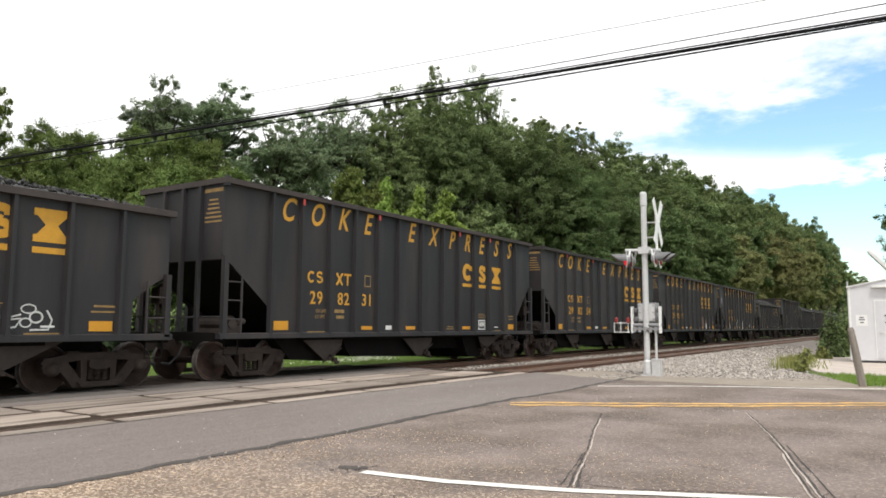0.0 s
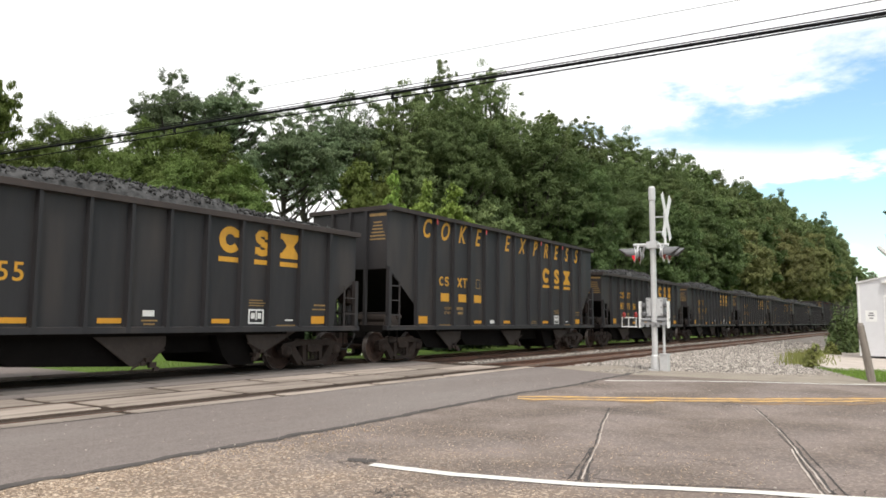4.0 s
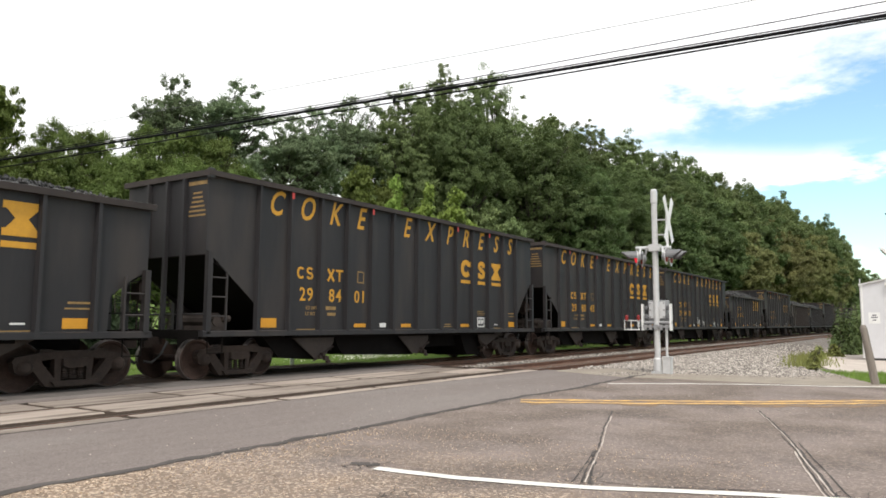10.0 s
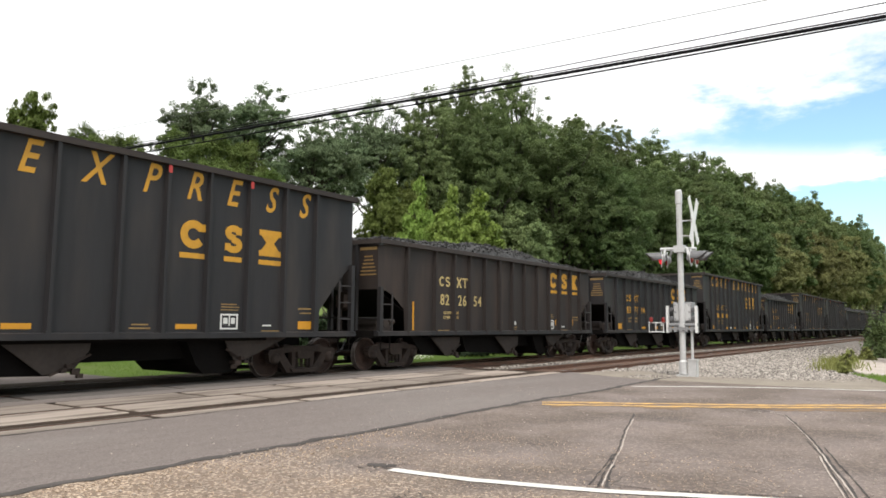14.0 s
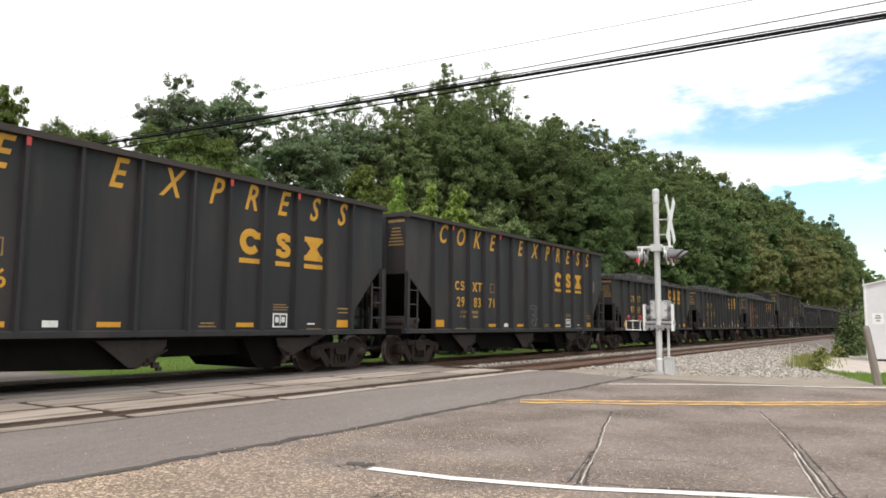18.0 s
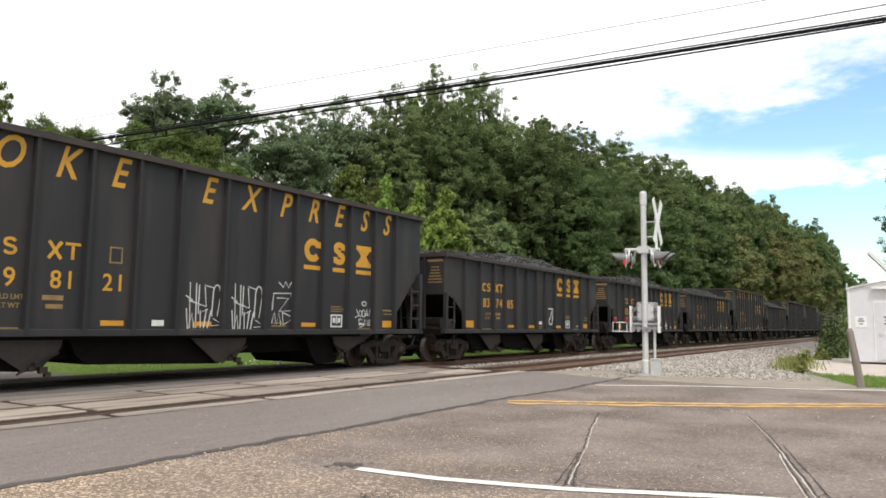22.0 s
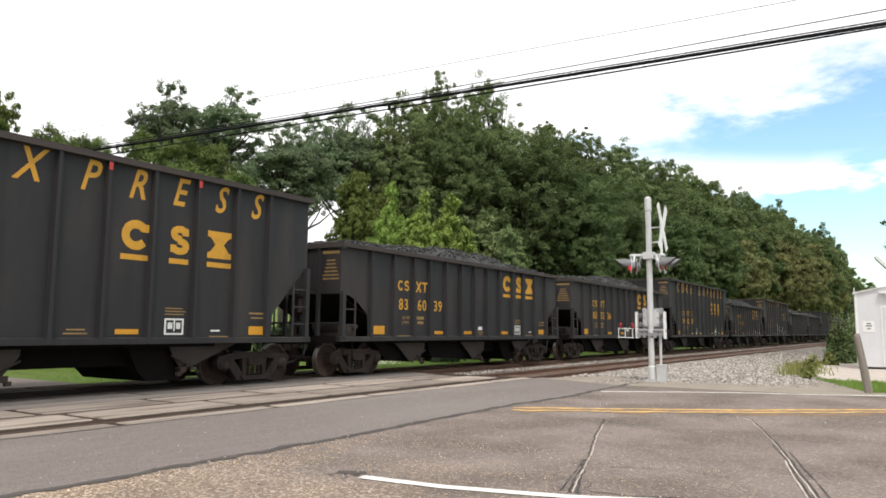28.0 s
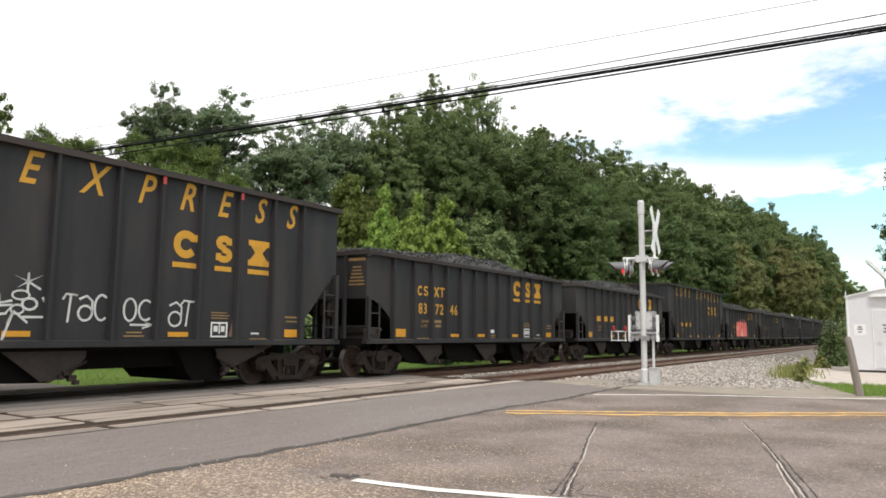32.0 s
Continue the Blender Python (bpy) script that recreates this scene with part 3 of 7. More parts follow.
ribbon("edge_line_far", [(15.1, 5.69), (16.15, 4.26), (16.85, 2.98), (17.35, 1.61), (18.05, 0.43), (19.6, -2), (29, -16)], 0.13, 0.0065, "white_line", "white edge line painted on the far side of the road", 0.2)
CRACKS = (([(10.5, 3.9), (9.9, 3.72), (8.84, 3.4), (7.6, 2.98), (6.62, 2.68), (5.64, 2.38)], 0.018), ([(6.9, 2.79), (6.5, 2.6), (5.62, 2.3)], 0.024), ([(7.1, 2.85), (6.3, 2.62), (5.6, 2.45)], 0.014),
          ([(12.4, 2.65), (11.97, 2.3), (11.71, 2.06), (10.4, 1.66), (8.99, 1.26), (7.37, 0.86), (6.3, 0.58)], 0.02), ([(9.4, 1.44), (8.24, 1.11), (7.2, 0.88), (6.2, 0.62)], 0.014), ([(8.9, 1.18), (7.9, 0.93), (6.2, 0.47)], 0.014),
          ([(6.9, 2.5), (7.1, 1.9), (7.0, 1.4)], 0.012), ([(5.75, 2.6), (5.8, 1.9), (6.25, 0.9)], 0.014))
for k, (pts, wd) in enumerate(CRACKS):
    ribbon("road_crack", pts, wd, 0.0035 + k * 0.0002, "tar_black", "dark open crack in the old asphalt", 0.9, 0.05, cat="crack")
for k in (0, 3, 4):
    ribbon("road_crack_lip", [(a + 0.01, b + (0.03 if k else -0.028)) for a, b in CRACKS[k][0][1:]], 0.013, 0.0072, "pad", "pale raised lip of a crack", 0.9, 0.07, cat="crack")


def crack_net(cx, cy, r0, count, seed):
    """Fine crazed cracks round one worn spot, joined in one mesh."""
    r = np.random.default_rng(seed)
    vs, fs = [], []
    for k in range(count):
        a, p = r.uniform(0, math.tau), np.array((cx + r.normal(0, r0 * 0.45), cy + r.normal(0, r0 * 0.3)))
        for j in range(r.integers(3, 7)):
            a += r.normal(0, 0.45)
            q = p + np.array((math.cos(a), math.sin(a))) * r0 * r.uniform(0.1, 0.25)
            w = np.array((-math.sin(a), math.cos(a))) * r.uniform(0.002, 0.006)
            n = len(vs)
            vs += [(*(p - w), 0.0045 + k * 1e-5), (*(q - w * 0.7), 0.0045 + k * 1e-5), (*(q + w * 0.7), 0.0045 + k * 1e-5), (*(p + w), 0.0045 + k * 1e-5)]
            fs.append((n, n + 1, n + 2, n + 3))
            p = q
    single("crazed_cracks", raw_mesh("crazed_cracks", np.array(vs), np.array(fs), "tar_black"), "tar_black", "fine crazed cracks in the worn asphalt", kind="structure")


for k, (cx, cy, r0, count) in enumerate(((5.2, 4.3, 0.22, 22), (4.35, 3.3, 0.28, 24), (4.6, 2.75, 0.22, 9), (5.6, 2.3, 0.3, 14), (6.2, 0.6, 0.35, 18), (10.3, 3.8, 0.35, 12), (12.2, 2.5, 0.4, 14))):
    crack_net(cx, cy, r0, count, 300 + k)
ribbon("panel_edge_joint", [(ROAD_X0, 8.79), (4, 8.79), (10, 8.79), (ROAD_X1, 8.79)], 0.05, 0.0065, "tar_black", "dark joint between asphalt and crossing panels", 0.5)
ribbon("road_stain", [(12.3, 2.4), (13.7, 0.6), (15.6, -1.8)], 0.22, 0.0042, "stain", "orange-brown stain beside the centre line", 0.9)
ribbon("road_stain", [(10.9, 5.5), (11.8, 4.05), (13, 2.4), (14.5, 0.35)], 0.5, 0.0038, "stain", "orange-brown stain under the centre line", 0.8)


def stones(name, count, place, size, material, label, seed, flat=0.75):
    """Many small angular stones in one mesh."""
    r = np.random.default_rng(seed)
    base = np.array([(1, 0, 0), (-1, 0, 0), (0, 1, 0), (0, -1, 0), (0, 0, 1), (0, 0, -1)], float)
    tri = np.array([(0, 2, 4), (2, 1, 4), (1, 3, 4), (3, 0, 4), (2, 0, 5), (1, 2, 5), (3, 1, 5), (0, 3, 5)])
    c = np.array([place(r) for _ in range(count)])
    s = r.uniform(size[0], size[1], (count, 1, 1)) * r.uniform(0.6, 1.3, (count, 6, 1))
    a = r.uniform(0, math.tau, count)
    b = r.uniform(0, math.tau, count)
    v = base[None] * s + r.uniform(-0.25, 0.25, (count, 6, 3)) * s
    ca, sa, cb, sb = np.cos(a)[:, None], np.sin(a)[:, None], np.cos(b)[:, None], np.sin(b)[:, None]
    x, y, z = v[..., 0].copy(), v[..., 1].copy(), v[..., 2].copy()
    x, z = x * cb - z * sb, x * sb + z * cb
    x, y = x * ca - y * sa, x * sa + y * ca
    v = np.stack([x, y, z * flat], -1) + c[:, None, :]
    f = (tri[None] + (np.arange(count) * 6)[:, None, None]).reshape(-1, 3)
    return single(name, raw_mesh(name, v.reshape(-1, 3), f, material), material, label, kind="stuff")


stones("road_pebbles", 700, lambda r: (r.uniform(-1, 15), r.uniform(0.2, 8.5), 0.006), (0.006, 0.014), "pad", "scattered pebbles on the asphalt", 5)
stones("exposed_aggregate", 5200, lambda r: (lambda u: (u, 5.7 - r.uniform(0, 1) ** 1.3 * 4.6, 0.002))(r.uniform(0.6, 7.5)), (0.005, 0.011), "aggregate", "pale aggregate showing in the worn asphalt", 15, 0.5)
stones("road_pebbles", 600, lambda r: (lambda u: (u, 5.72 - abs(r.normal(0, 0.35)), 0.006))(r.uniform(0, 7)), (0.006, 0.015), "aggregate", "loose gravel along the tar seam", 6)

# shoulder, pad, grass patch
bm = bmesh.new()
prism(bm, [(17.2, 6.1), (17.3, 3.2), (17.5, 1.2), (18.3, -0.8), (22, -6), (30, -6), (24, 1.9), (21.2, 2.35), (19.6, 3.4), (19.2, 5.1), (19.35, 6.2), (20.5, 7.4), (19.3, 8.3), (18.6, 8.45), (18.2, 8.4)], -0.3, 0.004, "z")
single("gravel_shoulder", bm, "dirt", "tan gravel shoulder beside the road", kind="structure")
bm = bmesh.new()
prism(bm, [(22.6, 2.0), (22.3, -3), (36, -3), (36, 3.4), (29, 3.0), (25, 2.6)], -0.3, 0.03, "z")
single("gravel_pad", bm, "pad", "pale gravel pad under the signal shed", kind="structure")

# ---- ballast and rails ----


def toe_y(x):
    """The foot of the loose stone, towards the road."""
    if x < 19.4:
        return 6.9 - max(0, x - 18.6) * 1.5
    return 3.6 - min(1, (x - 19.4) / 1.6) * 1.2 + max(0, x - 22) * 0.09


def ballast_height(x, y):
    z = -0.05 - 0.08 * max(0, min(1, (y - 8.2) / 0.8))
    z += 0.035 * noise.noise((x * 0.9, y * 0.9, 0)) + 0.02 * noise.noise((x * 3, y * 3, 2))
    edge = max(0, min(1, (y - toe_y(x) + 0.3) / 0.8))
    return z * edge - 0.17 * (1 - edge) - 0.3 * max(0, min(1, (y - 16.2) / 1.2))


bx = axis_steps(-700, 1400, 18.0, 60, 0.4, 1.2)
single("ballast_bed", grid("ballast_bed", [v for v in bx if v >= 17.9], np.arange(1.8, 18.0, 0.3), ballast_height, "ballast"), "ballast", "grey crushed-stone ballast bed under the tracks", kind="structure")
single("ballast_bed_west", grid("ballast_bed_west", [-900, -200, -40, -3, 9.7, 18.5], np.arange(8.5, 16.2, 0.6), lambda x, y: -0.014, "mud"), "mud", "dark muddy track bed at the crossing", kind="structure")


for k, (lo, hi) in enumerate(((8.75, 11.6), (12.9, 16.05))):
    single("track_bed_%d" % (k + 1), grid("track_bed", [v for v in bx if v >= 18.2], np.arange(lo, hi, 0.35), lambda x, y: ballast_height(x, y) + 0.012, "bed"), "bed", "rust-brown ballast between and around the rails", kind="structure").matrix_basis = on_track(0, 0) @ pose(0, -slant(0) * 0.5, 0)
stones("ballast_stones", 3000, lambda r: (lambda x, y: (x, y + slant(x), ballast_height(x, y) + 0.01))(18.6 + abs(r.normal(0, 22)), r.uniform(12.05, 12.75)), (0.022, 0.05), "stone", "pale ballast stones between the two tracks", 17)


def place_ballast(r):
    while True:
        x = 18.5 + abs(r.normal(0, 12))
        y = r.uniform(2.3, 9.0)
        if x < 75 and y > toe_y(x) + r.normal(0, 0.15) and x > 19.1 + 1.5 * max(0, min(1, y - 6.1)) + r.normal(0, 0.12) and r.random() > (y - 7.9) * 0.8:
            return (x, y, ballast_height(x, y) + 0.012)


stones("ballast_stones", 42000, place_ballast, (0.022, 0.06), "stone", "loose pale grey ballast stones beside the track", 7)


stones("shoulder_stones", 2600, lambda r: (lambda x: (x, toe_y(x) - abs(r.normal(0, 0.5)), 0.004))(r.uniform(17.6, 24)), (0.008, 0.03), "stone", "loose stones on the dirt shoulder", 8)


def rail(name, y, x0, x1):
    t = thing(name, "worn steel rail with rusty web and bright head", "rail", "rails")
    t.matrix_basis = on_track(0, y)
    bm = bmesh.new()
    prism(bm, [(-0.07, -0.165), (0.07, -0.165), (0.07, -0.15), (0.012, -0.13), (0.012, -0.05), (0.036, -0.035), (0.036, -0.006), (-0.036, -0.006), (-0.036, -0.035), (-0.012, -0.05), (-0.012, -0.13), (-0.07, -0.15)], x0, x1, "x")
    part("web", bm, "rail", t)
    bm = bmesh.new()
    prism(bm, [(-0.034, -0.008), (0.034, -0.008), (0.03, 0.0), (-0.03, 0.0)], x0, x1, "x")
    part("head", bm, "rail_top", t, "polished rail head")
    return t


for yc in (TRACK_A, TRACK_B):
    for sgn in (-1, 1):
        rail("rail", yc + sgn * (GAUGE / 2 + 0.035), -900, 1500)

# ties: single near the crossing, joined further off
bm = bmesh.new()
prism(bm, [(-0.115, -0.18), (0.115, -0.18), (0.115, -0.01), (0.1, 0.0), (-0.1, 0.0), (-0.115, -0.01)], -1.3, 1.3, "y")
tie_mesh = mesh_of("tie", bm, "tie")
for yc in (TRACK_A, TRACK_B):
    track = thing("track_ties", "dark creosoted timber ties in ballast", "railway ties", kind="structure", at=on_track(0, yc, -0.16))
    for k in range(70):
        t = part("tie", tie_mesh, "tie", track)
        t.matrix_basis = pose(18.9 + 0.53 * k + rng.uniform(-0.03, 0.03), rng.uniform(-0.04, 0.04), rng.uniform(-0.01, 0.01), 0, 0, rng.uniform(-1, 1))
    bm = bmesh.new()
    for k in range(340):
        x = 56.2 + 0.53 * k
        box(bm, x - 0.11, -1.3, -0.17, x + 0.11, 1.3, 0)
    tagged(part("far_ties", bm, "tie", track), kind="stuff")

# crossing panels
JOINTS_GAUGE = [-3.0, -1.55, 1.0, 3.55, 6.1, 8.68, 11.0, 13.4, 15.9, 17.9]
JOINTS_NEAR = [-3.0, -2.0, 0.5, 3.1, 5.95, 8.78, 11.4, 14.0, 16.4, 18.3]
JOINTS_FAR = [-3.0, -1.7, 0.9, 3.4, 5.9, 8.2, 10.5, 13.0, 15.5, 17.7]


def panel_row(parent, joints, y0, y1, surface, z=0.0):
    for a, b in zip(joints, joints[1:]):
        bm = bmesh.new()
        g, e = 0.08, 0.012
        x0, x1 = a + g, b - g
        lo = [(x0, y0), (x1, y0), (x1, y1), (x0, y1)]
        hi = [(x0 + e, y0 + e), (x1 - e, y0 + e), (x1 - e, y1 - e), (x0 + e, y1 - e)]
        dz = rng.uniform(-0.004, 0.004)
        v0, v1, v2 = ([bm.verts.new((*p, zz)) for p in pts] for pts, zz in ((lo, -0.11), (lo, z + dz - 0.016), (hi, z + dz)))
        bm.faces.new(v2)
        for r0, r1 in ((v0, v1), (v1, v2)):
            for i in range(4):
                bm.faces.new((r0[i], r0[(i + 1) % 4], r1[(i + 1) % 4], r1[i]))
        part("panel", bm, surface, parent)


for nm, yc in (("crossing_1", TRACK_A), ("crossing_2", TRACK_B)):
    xg = tagged(new(nm), "level crossing surface panels along the rails", "level crossing", kind="structure")
    near_r, far_r = yc - GAUGE / 2 - 0.07, yc + GAUGE / 2 + 0.07
    # crossing_2 has the shade under the train put into its panel colours
    surface = "panel" if nm == "crossing_1" else "asphalt_dark"
    inner = "panel" if nm == "crossing_1" else "mud"
    panel_row(xg, JOINTS_GAUGE, near_r + 0.48, far_r - 0.14, inner)
    panel_row(xg, JOINTS_NEAR, yc - 1.25 if nm == "crossing_1" else 12.4, near_r - 0.03, surface)
    panel_row(xg, JOINTS_FAR, far_r + 0.03, yc + 1.75, inner)

# ---- trees ----


def leaves(name, centers, outward, size, material, seed):
    """Leaf blades, each folded along its middle, at given places."""
    r = np.random.default_rng(seed)
    n = len(centers)
    nrm = outward * 0.75 + r.normal(0, 0.42, (n, 3)) + np.array((0, 0, 0.4))
    nrm /= np.linalg.norm(nrm, axis=1)[:, None] + 1e-9
    t = np.cross(nrm, r.normal(0, 1, (n, 3)))
    t /= np.linalg.norm(t, axis=1)[:, None] + 1e-9
    s = np.cross(nrm, t)
    ln, wd = r.uniform(0.6, 1.3, (n, 1)) * size, r.uniform(0.22, 0.42, (n, 1)) * size
    droop = np.zeros((n, 3))
    droop[:, 2] = -0.2 * size
    a, b = centers - t * ln * 0.5, centers + t * ln * 0.5 + droop
    c, d = centers + s * wd + nrm * wd * 0.35, centers - s * wd + nrm * wd * 0.35
    v = np.stack([a, c, b, d], 1).reshape(-1, 3)
    k = np.arange(n)[:, None] * 4
    f = np.concatenate([k + np.array([0, 1, 2]), k + np.array([0, 2, 3])], 1).reshape(-1, 3)
    return raw_mesh(name, v, f, material)


def tree_meshes(seed, h, cr, base_frac, boughs, sprays, per, size, material, spray=0.16, point=0.5, rough=0.4, core=0):
    """Trunk, limbs and twigs; the crown is many small uneven sprays of leaves round the limb ends, with gaps."""
    r = np.random.default_rng(seed)
    hc0, hc1 = h * base_frac, h
    mid, half = (hc0 + hc1) / 2, (hc1 - hc0) / 2
    cen, out = [], []
    bm = bmesh.new()
    tr = 0.016 * h + 0.05
    bend = r.normal(0, 0.02 * h, 2)
    tube(bm, [(0, 0, -0.6), (bend[0] * 0.3, bend[1] * 0.3, h * 0.25), (bend[0], bend[1], h * 0.55), (bend[0] * 1.4, bend[1] * 1.4, h * 0.85)], [tr * 1.2, tr, tr * 0.6, tr * 0.12], 7)
    for i in range(boughs):
        d = r.normal(0, 1, 3)
        d /= np.linalg.norm(d)
        if d[2] < -0.5:
            d[2] *= -0.6
        rad = r.uniform(0.35, 1.0) ** 0.5 * (1 + rough * noise.noise(Vector(d) * 1.6 + Vector((seed, 0, 0))))
        rad = min(rad, 1.02)
        z = mid + d[2] * half * rad
        wide = 1 - point * max(0.0, (z - mid) / half)
        c = np.array((d[0] * cr * rad * wide, d[1] * cr * rad * wide, min(z, h)))
        br = cr * r.uniform(0.13, 0.28)
        k = max(0.2, min(0.8, (c[2] - half * r.uniform(0.3, 0.7)) / h))
        root, tip = Vector((bend[0] * k * 1.6, bend[1] * k * 1.6, k * h)), Vector(c)
        if i % 3 != 1:
            tube(bm, [root, root.lerp(tip, 0.5) + Vector((0, 0, -0.06 * (tip - root).length)), tip], [tr * 0.4 * (1.1 - 0.6 * k), tr * 0.2, tr * 0.05], 5)
        # the bough is a billow: its sprays lie over the top and the outer side, open underneath
        flat = r.uniform(0.55, 0.85)
        for j in range(sprays):
            o = r.normal(0, 1, 3) + d * 0.5
            o /= np.linalg.norm(o)
            if o[2] < -0.25:
                o[2] *= -0.7
            sc = c + o * br * np.array((1, 1, flat)) * r.uniform(0.6, 1.05) + r.normal(0, 0.055 * cr, 3)
            if r.random() < 0.3:
                sc = sc + (np.array(root) - sc) * r.uniform(0.1, 0.5)
            sr = cr * spray * r.uniform(0.5, 1.25)
            m = int(per * r.uniform(0.6, 1.4))
            q = r.normal(0, 1, (m, 3))
            q /= np.linalg.norm(q, axis=1)[:, None]
            stretch = np.array((r.uniform(0.8, 1.35), r.uniform(0.8, 1.35), r.uniform(0.5, 0.9)))
            p = sc + q * sr * r.random((m, 1)) ** 0.5 * stretch
            cen.append(p), out.append(q * 0.3 + o * 0.6 + d * 0.2)
    crown = leaves("crown", np.concatenate(cen), np.concatenate(out), size, material, seed + 1)
    if core:
        # larger, darker-lying sprays deep inside, so that little sky shows through
        q = r.normal(0, 1, (core, 3))
        q /= np.linalg.norm(q, axis=1)[:, None]
        p = q * (r.random((core, 1)) ** 0.45) * np.array((cr * 0.74, cr * 0.74, half * 0.8))
        p[:, :2] *= (1 - point * np.clip(p[:, 2:3] / half, 0, 1))
        p[:, 2] += mid - half * 0.08
        inner = leaves("inner", p, q, size * 2.6, material, seed + 2)
        bj = bmesh.new()
        bj.from_mesh(crown), bj.from_mesh(inner)
        crown.clear_geometry()
        bj.to_mesh(crown)
        bj.free()
        bpy.data.meshes.remove(inner)
    trunk = mesh_of("trunk", bm, "bark")
    co = np.concatenate(cen)
    return trunk, crown, float(np.percentile(co[:, 2], 97.5)), float(np.percentile(np.hypot(co[:, 0], co[:, 1]), 95))


def tree(meshes, x, y, top, radius, label, rot=0, group="trackside trees"):
    """A tree whose crown reaches the given height and half-width."""
    g = ground_height(x, y)
    sz, sr = (top - g) / meshes[2], radius / meshes[3]
    t = thing("tree", label, "tree", group, at=pose(x, y, g, 0, 0, rot) @ Matrix.Diagonal((sr, sr, sz, 1)))
    part("trunk", meshes[0], "bark", t)
    part("crown", meshes[1], "leaf_mid", t)
    return t


OPEN = tree_meshes(21, 15, 2.6, 0.4, 92, 6, 62, 0.14, "leaf_blue", 0.12, 0.0, 0.22)
AIRY = tree_meshes(22, 15, 3.4, 0.46, 84, 6, 60, 0.155, "leaf_blue", 0.11, 0.15, 0.3, 0)
ROUND = tree_meshes(23, 10, 3.2, 0.03, 150, 7, 76, 0.135, "leaf_fresh", 0.11, 0.25, 0.3, 1300)
BIG = tree_meshes(24, 20, 5.0, 0.03, 210, 7, 86, 0.175, "leaf_mid", 0.095, 0.1, 0.25, 2200)
BIG2 = tree_meshes(25, 18, 5.0, 0.02, 210, 7, 86, 0.175, "leaf_dark", 0.095, 0.15, 0.25, 2200)
TALL = tree_meshes(26, 20, 3.6, 0.06, 190, 7, 74, 0.155, "leaf_mid", 0.1, 0.2, 0.2, 1200)
LIGHT = tree_meshes(27, 7, 2.0, 0.05, 70, 7, 32, 0.23, "leaf_light", 0.15, 0.5, 0.45, 350)
MIDB = tree_meshes(32, 7, 2.0, 0.05, 70, 7, 38, 0.19, "leaf_mid", 0.15, 0.5, 0.45, 400)
YOUNG = tree_meshes(28, 9, 2.6, 0.03, 84, 8, 42, 0.19, "leaf_young", 0.13, 0.45, 0.35, 500)
OLIVE = tree_meshes(29, 15, 5.0, 0.02, 150, 7, 50, 0.31, "leaf_olive", 0.11, 0.12, 0.25, 1100)
FAR = tree_meshes(30, 17, 5.0, 0.02, 150, 7, 50, 0.31, "leaf_mid", 0.11, 0.15, 0.25, 1100)
FAR2 = tree_meshes(31, 17, 5.0, 0.02, 150, 7, 50, 0.31, "leaf_dark", 0.11, 0.15, 0.25, 1100)
TREE_LABELS = {id(OPEN): "tall open-crowned tree with sky between its limbs", id(AIRY): "airy blue-green tree with sky showing between limbs", id(ROUND): "dense dark green leafy tree beyond the tracks", id(LIGHT): "bright yellow-green young sumac beside the track",
               id(MIDB): "fresh green young tree beside the track", id(YOUNG): "yellow-green young tree at the edge of the wood", id(OLIVE): "olive-green tree on the wooded hillside"}
